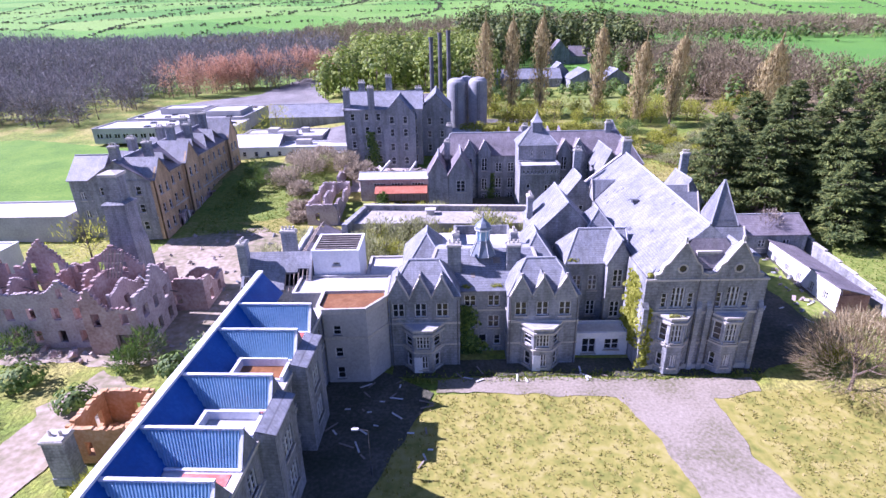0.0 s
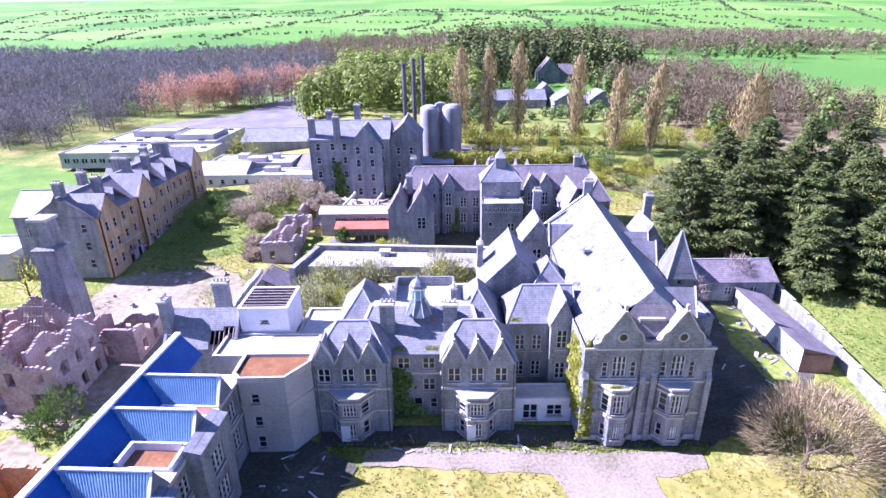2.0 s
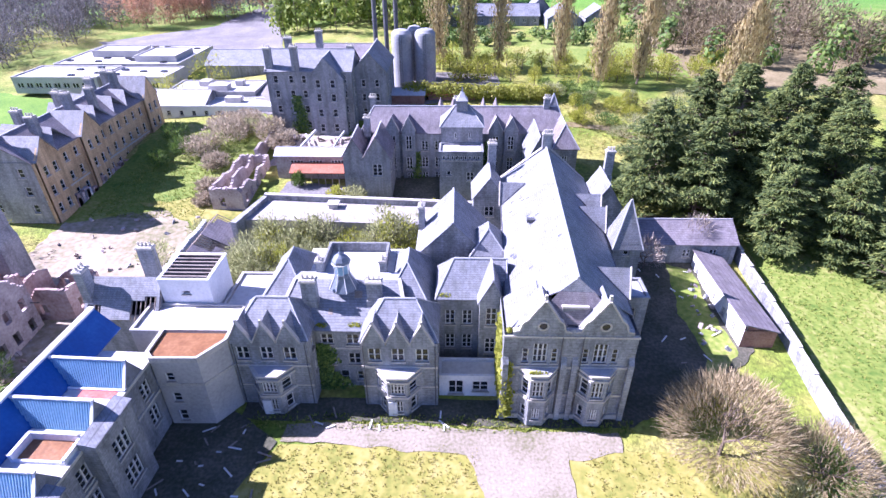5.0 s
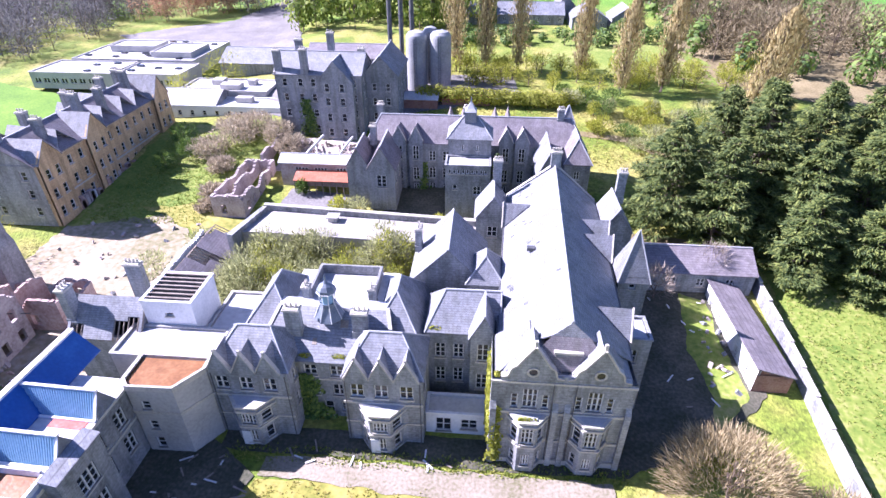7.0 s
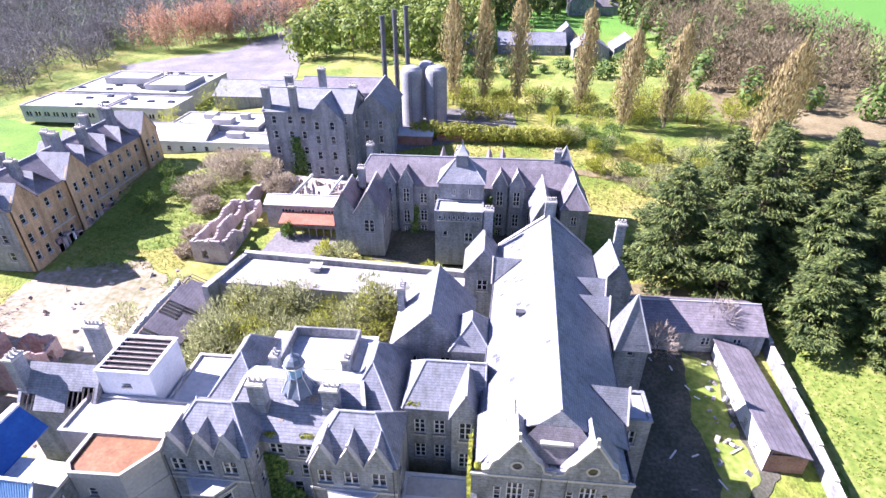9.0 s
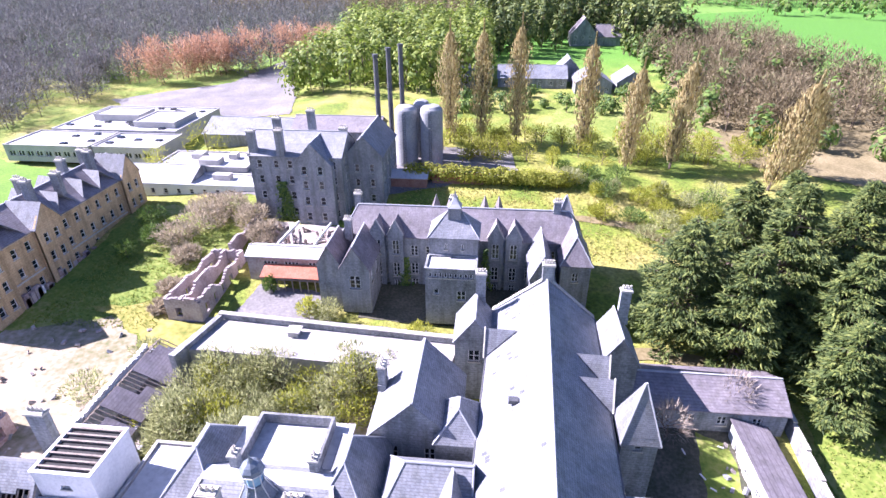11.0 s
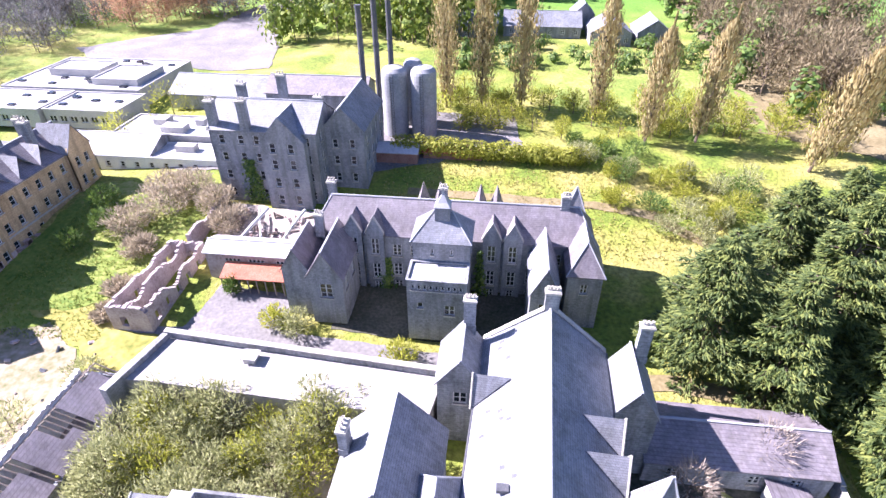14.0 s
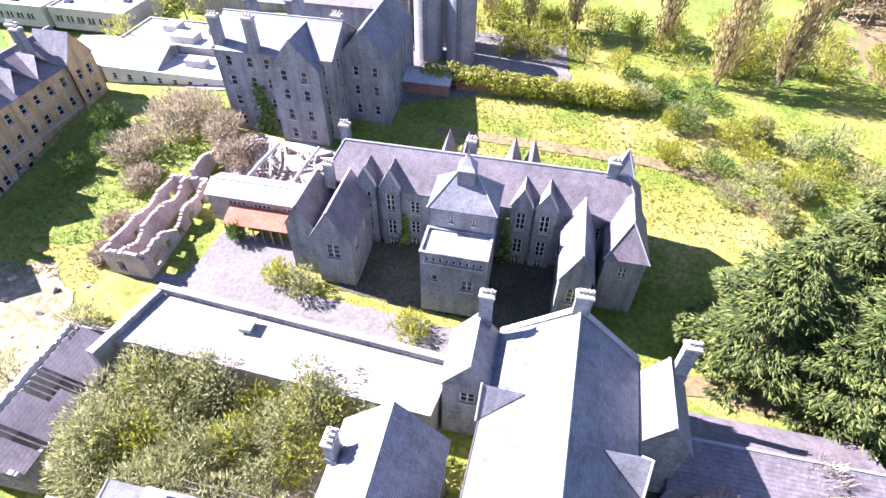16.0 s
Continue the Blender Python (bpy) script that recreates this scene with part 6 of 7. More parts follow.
def rafters(parent, a, b, c, d, n, battens=0):
    """Bare rafters over a slope with corners a, b along the eave and c, d along the ridge, above a dark void."""
    a, b, c, d = (Vector(p) for p in (a, b, c, d))
    for i in range(n + 1):
        p, q = a.lerp(b, i / n) - Vector((0, 0, 0.2)), d.lerp(c, i / n) - Vector((0, 0, 0.2))
        part("rafter", Mb().tube(p, q, 0.09, 0.09, 4), TIMBER, parent)
    for i in range(battens):
        f = (i + 0.5) / battens
        part("batten", Mb().tube(a.lerp(d, f), b.lerp(c, f), 0.045, 0.045, 4), TIMBER, parent)


def stripped_house():
    x0, x1, y0, y1, ze, zr = -26.6, -17.6, 61.8, 68.0, 9.0, 12.6
    ob = thing("stripped_house", (-22, 65, 0), "gabled stone house with stripped slates and bare rafters", "building")
    for p, q in (((x0, y0), (x1, y0)), ((x1, y0), (x1, y1)), ((x1, y1), (x0, y1)), ((x0, y1), (x0, y0))):
        wall(ob, p, q, 0, ze, GREYSTONE)
    yc = (y0 + y1) / 2
    for x in (x0, x1):
        s = 0.35 if x == x0 else -0.35
        part("gable", Mb().add([(x, y0, ze), (x, y1, ze), (x, yc, zr + 0.3), (x + s, y0, ze), (x + s, y1, ze), (x + s, yc, zr + 0.3)], [(0, 1, 2), (5, 4, 3), (0, 2, 5, 3), (1, 4, 5, 2)]), GREYSTONE, ob)
    def sl(u, v):
        return (x0 + (x1 - x0) * u, y0 - 0.3 + (yc - y0 + 0.3) * v, ze - 0.3 + (zr - ze + 0.3) * v)
    for u0, u1, v0, v1 in ((0.0, 0.22, 0.35, 1.0), (0.22, 0.62, 0.0, 1.0), (0.62, 0.8, 0.45, 1.0), (0.8, 1.0, 0.55, 1.0)):
        part("roof_slope", Mb().slab([sl(u0, v0), sl(u1, v0), sl(u1, v1), sl(u0, v1)], 0.12), SLATE, ob)
    rafters(ob, sl(0, 0), sl(1, 0), sl(1, 0.98), sl(0, 0.98), 16, 0)
    part("roof_slope", Mb().slab([(x0, yc, zr), (x1, yc, zr), (x1, y1 + 0.3, ze - 0.3), (x0, y1 + 0.3, ze - 0.3)], 0.12), SLATE, ob)
    part("void", Mb().box(x0 + 0.4, x1 - 0.4, y0 + 0.4, y1 - 0.4, ze - 1.2, ze - 1.0), DARK, ob)


stripped_house()
tower = next(o for o in scene.objects if o.name == "white_tower")
for i in range(7):
    part("joist", Mb().box(-17.2, -11.6, 64.2 + i * 0.78, 64.4 + i * 0.78, 13.0, 13.22), TIMBER, tower)
cr = thing("bare_roof_frame", (-1, 73, 7), "collapsed roof frame of weathered rafters", "roof frame")
rafters(cr, (-1, 74.4, 8.8), (8, 74.4, 8.8), (8, 76.4, 7.2), (-1, 76.4, 7.2), 10, 3)
kf = thing("window_screen", (-46, 67, 8), "leaning metal window screen on the ruin", "screen")
rafters(kf, (-47.6, 66.5, 8.6), (-44.8, 66.5, 8.6), (-44.2, 67.6, 12.2), (-47.0, 67.6, 12.2), 6, 3)
rb = thing("collapsed_ribs", (-12, 123, 6), "fallen curved pale roof ribs of a collapsed hall", "debris")
for x, y, lean, rise, r in ((-17.5, 118.5, 4.5, 4.2, 0.32), (-10.0, 119.5, 3.0, 3.6, 0.28), (-13.5, 121.0, -2.5, 2.4, 0.2)):
    pts = [Vector((x + lean * q, y + 6.5 * q, 5.6 + rise * q * q + 1.2 * math.sin(q * 3.1))) for q in (0, 0.25, 0.5, 0.75, 1.0)]
    m = Mb()
    for p, q in zip(pts, pts[1:]):
        m.tube(p, q, r, r * 0.92, 6)
    part("rib", m, FRAMEPAINT, rb)
heap = random.Random(61)
for _ in range(90):
    x, y, q = heap.uniform(-19, -4.5), heap.uniform(118.2, 128), heap.uniform(0.2, 0.7)
    part("fallen_timber" if q < 0.4 else "rubble_block", Mb(Matrix.Translation((x, y, ground_z(x, y) + q * 0.5)) @ Euler((heap.random() * 3, heap.random() * 3, heap.random() * 3)).to_matrix().to_4x4()).box(-q * 1.6, q * 1.6, -q * 0.35, q * 0.35, -q * 0.3, q * 0.3), heap.choice((TIMBER, RUINSTONE, RUBBLE, PINKRUIN)), rb)
chimney(-26.2, 63.6, 9.5, 14.6, 1.0, 1.5, 3)
chimney(-22.2, 70.4, 1, 13.6, 2.0, 0.9, 4)
chimney(-36.6, 39.2, 0, 5.4, 2.0, 1.6, 2)


def court_range():
    x0, x1, y0, y1, z0, ze, zr = -24.4, -17.4, 73.6, 90.5, 1.0, 5.2, 7.6
    ob = thing("court_range", (-21, 82, 1), "ruinous low range with stripped rafters and patches of slate", "building")
    ragged_wall(ob, (x0, y0), (x1, y0), z0, ze + 0.6, 0.45, GREYSTONE, 41, 0.8, [(2, 1, 1, 1.6), (5, 1, 1, 1.6)])
    ragged_wall(ob, (x1, y0 + 0.5), (x1, y1), z0, ze, 0.45, GREYSTONE, 43, 0.6, [(u, 1.0, 1.1, 1.7) for u in (2, 6, 10, 14)])
    ragged_wall(ob, (x1 - 0.5, y1), (x0, y1), z0, ze + 0.8, 0.45, GREYSTONE, 45, 0.9)
    ragged_wall(ob, (x0, y1 - 0.5), (x0, y0 + 0.5), z0, ze + 1.6, 0.6, WHITEPAINT, 47, 0.5)
    xc = (x0 + x1) / 2 - 1.0
    def sl(u, v):
        return (x1 + 0.2 + (xc - x1 - 0.2) * v, y0 + (y1 - y0) * u, ze - 0.1 + (zr - ze + 0.1) * v)
    for u0, u1, v0, v1 in ((0.0, 0.16, 0.0, 0.7), (0.22, 0.42, 0.0, 1.0), (0.42, 0.52, 0.0, 0.45), (0.6, 0.82, 0.0, 1.0), (0.82, 0.93, 0.3, 0.9)):
        part("roof_slope", Mb().slab([sl(u0, v0), sl(u1, v0), sl(u1, v1), sl(u0, v1)], 0.12), SLATE_PURPLE, ob)
    rafters(ob, sl(0, 0), sl(1, 0), sl(1, 1), sl(0, 1), 26)
    part("wall_head", Mb().box(x0 - 0.1, x0 + 0.75, y0 + 3, y1 - 2, ze + 0.2, ze + 0.9), WHITEPAINT, ob)
    rafters(ob, (xc, y0, zr), (xc, y1, zr), (x0, y1, ze + 0.3), (x0, y0, ze + 0.3), 18, 2)
    part("floor", Mb().box(x0 + 0.5, x1 - 0.5, y0 + 0.5, y1 - 0.5, z0, z0 + 1.0), RUBBLE, ob)


court_range()


# ---- trees ----
def crown_cards(m, centre, radii, n, size, rng, shape="ball", droop=0.0):
    """Many small bent leaf clumps, spread unevenly through a crown."""
    cx, cy, cz = centre
    off = rng.random() * 100
    for _ in range(n):
        while True:
            x, y, z = rng.uniform(-1, 1), rng.uniform(-1, 1), rng.uniform(-1, 1)
            d = x * x + y * y + z * z
            if d <= 1 and d > 0.12 and noise.noise((x * 2.1 + off, y * 2.1, z * 2.1)) > -0.22:
                break
        p = Vector((cx + x * radii[0], cy + y * radii[1], cz + z * radii[2]))
        s = size * rng.uniform(0.6, 1.4)
        out = Vector((x, y, z * 0.6 + 0.35)).normalized()
        side = out.orthogonal().normalized()
        side.rotate(Matrix.Rotation(rng.random() * 6.28, 3, out))
        up = out.cross(side)
        k = out * s * 0.35
        m.add([p - side * s - k, p + up * s * 0.55, p + side * s - k * 0.5, p - up * s * 0.6 - k * 0.3], [(0, 3, 1), (1, 3, 2)])


def crown_slivers(m, centre, radii, n, size, rng, thin=0.17, up=0.5):
    """A haze of fine twigs: many thin slivers that point up and outwards, uneven and full of gaps."""
    cx, cy, cz = centre
    off = rng.random() * 100
    for _ in range(n):
        while True:
            x, y, z = rng.uniform(-1, 1), rng.uniform(-1, 1), rng.uniform(-1, 1)
            d = x * x + y * y + z * z
            if d <= 1 and noise.noise((x * 1.9 + off, y * 1.9, z * 1.9)) > -0.3 + 0.25 * d:
                break
        p = Vector((cx + x * radii[0], cy + y * radii[1], cz + z * radii[2]))
        way = (Vector((x, y, z)) * 0.8 + Vector((rng.uniform(-1, 1), rng.uniform(-1, 1), rng.uniform(-0.4, 1) + up)) * 0.7).normalized()
        s = size * rng.uniform(0.5, 1.5)
        side = way.orthogonal().normalized()
        side.rotate(Matrix.Rotation(rng.random() * 6.28, 3, way))
        m.add([p - side * s * thin, p + side * s * thin, p + way * s * 1.3 + side * s * rng.uniform(-0.3, 0.3)], [(0, 1, 2)])


def limbs(m, x, y, z, h, r, rng, n=7, lean=0.0, spread=0.5, start=0.3):
    top = (x + lean * h, y, z + h)
    m.tube((x, y, z - 0.5), (x + lean * h * 0.5, y, z + h * 0.5), r, r * 0.65, 6)
    m.tube((x + lean * h * 0.5, y, z + h * 0.5), top, r * 0.65, r * 0.15, 5)
    for _ in range(n):
        f = rng.uniform(start, 0.85)
        a = rng.random() * 6.28
        b = Vector((x + lean * h * f, y, z + h * f))
        ln = h * spread * (1.1 - f) * rng.uniform(0.6, 1.1)
        e = b + Vector((math.cos(a) * ln, math.sin(a) * ln, ln * rng.uniform(0.4, 0.9)))
        m.tube(b, e, r * 0.35, r * 0.06, 4)
    return m


def broadleaf(name, x, y, h, w, mat, label, rng, n=260, size=0.6, category="tree", group="", lean=0.0, low=0.25, z=None, fine=False):
    z = ground_z(x, y) if z is None else z
    ob = thing(name, (x, y, z - 0.2), label, category, group)
    part("trunk", limbs(Mb(), x, y, z - 0.1, h * 0.9, max(0.1, h * 0.022), rng, 8, lean), BARK, ob)
    m = Mb()
    (crown_slivers if fine else crown_cards)(m, (x + lean * h * 0.6, y, z + h * (1 + low) / 2), (w / 2, w / 2, h * (1 - low) / 2), n, size, rng)
    part("crown", m, mat, ob)
    return ob


def conifer(x, y, h, w, rng, mat=None, z=None):
    """A broad cedar-like conifer: layered flat boughs of many small needle sprays, with dark gaps between."""
    z = ground_z(x, y) if z is None else z
    ob = thing("conifer", (x, y, z - 0.2), "tall dark green conifer with broad layered boughs", "tree", "conifers beside the hall")
    part("trunk", Mb().tube((x, y, z - 0.5), (x, y, z + h * 0.95), h * 0.02, 0.06, 7), BARK, ob)
    m, wood_ = Mb(), Mb()
    off = rng.random() * 50
    boughs = int(h * 9)
    for k in range(boughs):
        f = (k + rng.random()) / boughs
        zz = z + h * (0.05 + 0.93 * f)
        a = rng.random() * 6.283
        rad = w / 2 * (1 - f ** 1.5) ** 0.8 * (0.82 + 0.45 * noise.noise((math.cos(a) * 1.4 + off, math.sin(a) * 1.4, f * 4))) * rng.uniform(0.75, 1.12) + 0.5
        way = Vector((math.cos(a), math.sin(a), 0))
        side = Vector((-way.y, way.x, 0))
        rise = rng.uniform(-0.05, 0.3) + 0.25 * f
        base = Vector((x, y, zz))
        wood_.tube(base, base + way * rad * 0.8 + Vector((0, 0, rise * rad * 0.55)), 0.05 + 0.012 * rad, 0.02, 3)
        wide = 0.32 * rad + 0.45
        for _ in range(int(18 + rad * 11)):
            u = 0.25 + 0.75 * rng.random() ** 0.7
            q = rng.uniform(-1, 1) * (1.15 - u * 0.75)
            p = base + way * rad * u + side * wide * q + Vector((0, 0, rise * rad * u - 0.28 * rad * max(0, u - 0.45) ** 1.6 - 0.35 * abs(q) + rng.uniform(-0.3, 0.22)))
            d = (way * rng.uniform(0.3, 1.0) + side * (q * 1.1 + rng.uniform(-0.5, 0.5)) + Vector((0, 0, rng.uniform(-0.65, 0.3)))).normalized()
            n = d.cross(Vector((0, 0, 1))).normalized()
            ln, wd = rng.uniform(0.4, 0.9), rng.uniform(0.08, 0.2)
            n = (n + Vector((0, 0, rng.uniform(-0.5, 0.5)))).normalized() * wd
            m.add([p - d * ln * 0.35, p + n - Vector((0, 0, 0.08)), p + d * ln, p - n - Vector((0, 0, 0.1))], [(0, 1, 2), (0, 2, 3)])
    part("bough", wood_, BARK, ob, kind="stuff")
    part("crown", m, mat or CONIFER, ob)
    return ob


def poplar(x, y, h, w, rng, lean=0.0):
    z = ground_z(x, y)
    ob = thing("poplar", (x, y, z - 0.2), "tall columnar poplar in brown bud", "tree", "row of poplars")
    part("trunk", Mb().tube((x, y, z - 0.5), (x + lean * h, y, z + h * 0.95), 0.32, 0.06, 6), BARK, ob)
    t = Mb()
    for _ in range(16):
        f = rng.uniform(0.1, 0.7)
        a = rng.random() * 6.28
        b = Vector((x + lean * h * f, y, z + h * f))
        t.tube(b, b + Vector((math.cos(a) * w * 0.4 + lean * h * 0.2, math.sin(a) * w * 0.4, h * 0.25)), 0.09, 0.02, 4)
    part("branchwork", t, BARK, ob, kind="stuff")
    m = Mb()
    off = rng.random() * 40
    for _ in range(2600):
        f = rng.random() ** 0.8
        rad = w / 2 * (math.sin(min(1, f * 1.05 + 0.06) * math.pi) ** 0.45) * rng.uniform(0.25, 1.05)
        a = rng.random() * 6.283
        rad *= 1 + 0.55 * noise.noise((math.cos(a) * 1.2 + off, math.sin(a) * 1.2, f * 9))
        p = Vector((x + lean * h * f + math.cos(a) * rad, y + math.sin(a) * rad, z + h * (0.06 + 0.96 * f)))
        s = rng.uniform(0.25, 0.6)
        o = Vector((math.cos(a), math.sin(a), 0))
        d = Vector((-o.y, o.x, 0)) * s * 0.4
        up = Vector((0, 0, s * 1.5)) + o * s * 0.35
        m.add([p - d, p + o * 0.1 - up * 0.4, p + d, p + up], [(0, 1, 3), (1, 2, 3)])
    part("crown", m, POPLAR, ob)


rng = random.Random(11)
for x, y, h, l in ((12.5, 170, 29, 0.0), (20.5, 170, 29, 0.0), (29.5, 171, 30, 0.0), (45.5, 166, 27, 0.02), (54.5, 156, 24, 0.03), (65, 158, 25, 0.06), (83, 148, 24, 0.18), (90, 154, 20, 0.1)):
    poplar(x, y, h, rng.uniform(6.0, 7.4), rng, l)

for x, y, h, w in ((53, 104, 20, 14), (60, 99, 19, 12), (66, 104, 26, 13), (63, 112, 22, 13), (72, 97, 20, 13), (76, 107, 25, 14), (71, 116, 22, 12), (82, 99, 22, 14), (86, 110, 24, 14), (79, 88, 16, 11), (91, 92, 19, 13), (98, 104, 21, 14), (70, 90, 15, 10), (105, 94, 18, 12), (83, 80, 13, 10), (95, 82, 15, 11)):
    conifer(x, y, h, w * 1.2, rng)


def scrub(name, label, spots, mat, rng, n=200, size=0.4, group=""):
    for x, y, h, w in spots:
        broadleaf(name, x, y, h, w, mat, label, rng, n, size, "shrub", group, 0.0, 0.05, None, True)


court = [(rng.uniform(-15.5, 13), rng.uniform(74.5, 90), rng.uniform(5.0, 9.0), rng.uniform(4.5, 7.5)) for _ in range(50)]
court = [c for c in court if not (c[0] > 9 and c[1] < 86)]
scrub("court_shrub", "dense budding scrub filling the walled court", court[:38], SCRUB, rng, 1500, 0.4, "shrubs of the court")
scrub("court_shrub", "fresh green scrub in the walled court", court[38:], YELLOWLEAF, rng, 1100, 0.36, "shrubs of the court")
for i in range(26):  # the clipped hedge
    x = 5 + i * 1.4
    broadleaf("hedge_shrub", x, 147.5 - 0.06 * i + rng.uniform(-0.3, 0.3), rng.uniform(3.8, 4.6), 3.8, YELLOWLEAF, "bright yellow-green hedge shrub", rng, 420, 0.24, "hedge", "hedge behind the rear block", 0.0, 0.0)
for i in range(150):  # shrubs between the hedge and the poplars
    x, y = rng.uniform(28, 100), rng.uniform(118, 160)
    band = 150 - (x - 36) * 0.62  # the shrubs keep to a belt that falls towards the conifers
    if x < 36 or abs(y - band) > 9 + 0.1 * (x - 36) or (x < 60 and y < 128):
        continue
    mat = rng.choice((SCRUB, YELLOWLEAF, YELLOWLEAF, SCRUB, GREENLEAF, YELLOWLEAF))
    broadleaf("meadow_shrub", x, y, rng.uniform(2.0, 5.5), rng.uniform(3, 6), mat, "loose budding shrub in the meadow", rng, 800, 0.4, "shrub", "meadow shrubs", 0.0, 0.05, None, True)


TWIG_GOLD = leafy("golden_twigs", ((0.20, 0.15, 0.07), (0.36, 0.29, 0.15), (0.54, 0.46, 0.27)), 0.9, 0.3)


def twig_tree(name, x, y, h, w, mat, label, rng, n=700, group="", z=None):
    """A bare tree: forked limbs with a haze of fine twigs."""
    z = ground_z(x, y) if z is None else z
    ob = thing(name, (x, y, z - 0.2), label, "tree", group)
    t, tw = Mb(), Mb()
    def grow(p, way, ln, r, k):
        e = p + way * ln
        t.tube(p, e, r, r * 0.7, 5 if k > 2 else 3)
        if k == 0:
            return
        for _ in range(3 if k > 1 else 4):
            d = (way + Vector((rng.uniform(-1, 1), rng.uniform(-1, 1), rng.uniform(-0.45, 0.5))) * 0.95).normalized()
            grow(e, d, ln * rng.uniform(0.62, 0.85), r * 0.6, k - 1)
    grow(Vector((x, y, z - 0.4)), Vector((0, 0, 1)), h * 0.22, h * 0.026, 5 if n > 1000 else 4)
    for _ in range(n):
        a, b = rng.random() * 6.283, rng.uniform(-0.2, 1)
        q = math.sqrt(max(0, 1 - b * b)) * rng.uniform(0.55, 1.0)
        p = Vector((x + math.cos(a) * q * w / 2, y + math.sin(a) * q * w / 2, z + h * 0.35 + b * h * 0.6 * rng.uniform(0.7, 1)))
        d = Vector((math.cos(a) * q, math.sin(a) * q, b + 0.3)).normalized() + Vector((rng.uniform(-0.5, 0.5), rng.uniform(-0.5, 0.5), rng.uniform(-0.3, 0.3)))
        s = Vector((-d.y, d.x, rng.uniform(-0.3, 0.3))).normalized() * 0.045
        ln = rng.uniform(0.5, 1.3)
        tw.add([p - s, p + s, p + d * ln], [(0, 1, 2)])
    part("trunk", t, BARK, ob)
    part("twig_crown", tw, mat, ob)


twig_tree("bare_tree", 46.3, 51.0, 10.0, 13.5, TWIG_GOLD, "wide bare spring tree beside the drive", rng, 6500)
twig_tree("bare_tree", 55, 47.5, 7.5, 9, TWIG_GOLD, "bare spring tree on the lawn edge", rng, 2200)
twig_tree("bare_tree", 56.5, 89, 7, 6, TWIG, "small bare tree in the side yard", rng, 700)
twig_tree("bare_tree", 47.5, 84.5, 6, 5, TWIG, "small bare tree before the annex", rng, 600)
for x, y, h, w in ((-27, 57, 4, 5), (-29, 52, 3.5, 4.5), (-26.5, 47, 3, 4), (-27.5, 41, 3, 4), (-31, 58, 4.5, 5), (-34, 56, 3, 5), (-28, 34, 3, 5), (-43, 50, 2.5, 5), (-52, 54, 3, 6), (-58, 50, 3.5, 7), (-66, 60, 5, 8), (-68, 72, 6, 9)):
    broadleaf("weed_shrub", x, y, h, w, GREENLEAF, "dark green shrub among the ruins", rng, 420, 0.32, "shrub", "shrubs among the ruins", 0.0, 0.0)


# brambles, ivy and shrubs among the ruins
for x, y, h, w in ((-34, 127, 5.5, 10), (-38, 122, 4.5, 8), (-30.5, 132, 5, 8), (-24, 128, 5.5, 7), (-20, 124, 4.5, 7), (-33, 117, 3, 6), (-31, 108, 2.4, 5), (-30, 103, 2, 4), (-36, 133, 4, 8)):
    broadleaf("bramble_mound", x, y, h, w, BRAMBLE, "arching mound of dry brambles", rng, 1900, 0.5, "bramble", "bramble mounds", 0.0, 0.0, ground_z(x, y) - 0.3, True)
for x, y, h, w, mat in ((-42, 122, 4, 5, GREENLEAF), (-45, 117, 3.5, 5, GREENLEAF), (-46, 128, 4, 6, GREENLEAF), (-39, 59, 5, 5, GREENLEAF), (-41, 57, 3, 4, GREENLEAF), (-57, 60, 4, 6, GREENLEAF), (-62, 86, 9, 13, YELLOWLEAF), (-54, 46, 3, 5, GREENLEAF), (-32, 36, 3, 5, YELLOWLEAF), (-57, 152, 7, 9, YELLOWLEAF), (-50, 162, 9, 12, YELLOWLEAF),
                        (14, 99.5, 2.5, 5, YELLOWLEAF), (-5, 104, 3, 4, YELLOWLEAF), (-1.5, 103, 3.5, 5, SCRUB), (-19, 80, 4, 4, YELLOWLEAF), (19.5, 84.5, 6, 3, SCRUB), (-26, 92, 3, 5, SCRUB), (-30, 84, 4, 6, SCRUB), (-13.5, 109.5, 3, 2.5, GREENLEAF), (48, 57, 2, 4, YELLOWLEAF), (56, 46, 3, 7, GREENLEAF), (64, 40, 3.5, 9, GREENLEAF), (51, 44.5, 3, 4, SCRUB)):
    broadleaf("shrub", x, y, h, w, mat, "budding shrub in the neglected grounds", rng, 900, 0.42, "shrub", "loose shrubs", 0.0, 0.0, None, True)


def ivy(x0, x1, y, z0, z1, n, rng, mat, side=False, wob=1.0):
    """Leaves climbing over a wall face."""
    ob = thing("ivy", ((x0 + x1) / 2, y, z0), "green ivy climbing the stone wall", "climber", "climbers")
    m = Mb()
    for _ in range(n):
        f = rng.random()
        c = (x0 + x1) / 2 + (x1 - x0) * 0.25 * noise.noise((f * 3, x0, 0.0)) * wob
        u = c + rng.gauss(0, 1) * (x1 - x0) * 0.27 * (1.1 - f * 0.6)
        p = Vector((u, y - rng.uniform(0.03, 0.5) * (1.1 - f), z0 + (z1 - z0) * f)) if not side else Vector((y - rng.uniform(0.03, 0.25), u, z0 + (z1 - z0) * f))
        s = rng.uniform(0.12, 0.3)
        a = Vector((rng.uniform(-1, 1), rng.uniform(-1, -0.1), rng.uniform(-0.2, 1))).normalized()
        q = a.orthogonal().normalized() * s
        r = a.cross(q)
        m.add([p - q, p + r * 0.7, p + q, p - r], [(0, 3, 1), (1, 3, 2)])
    part("foliage", m, mat, ob)


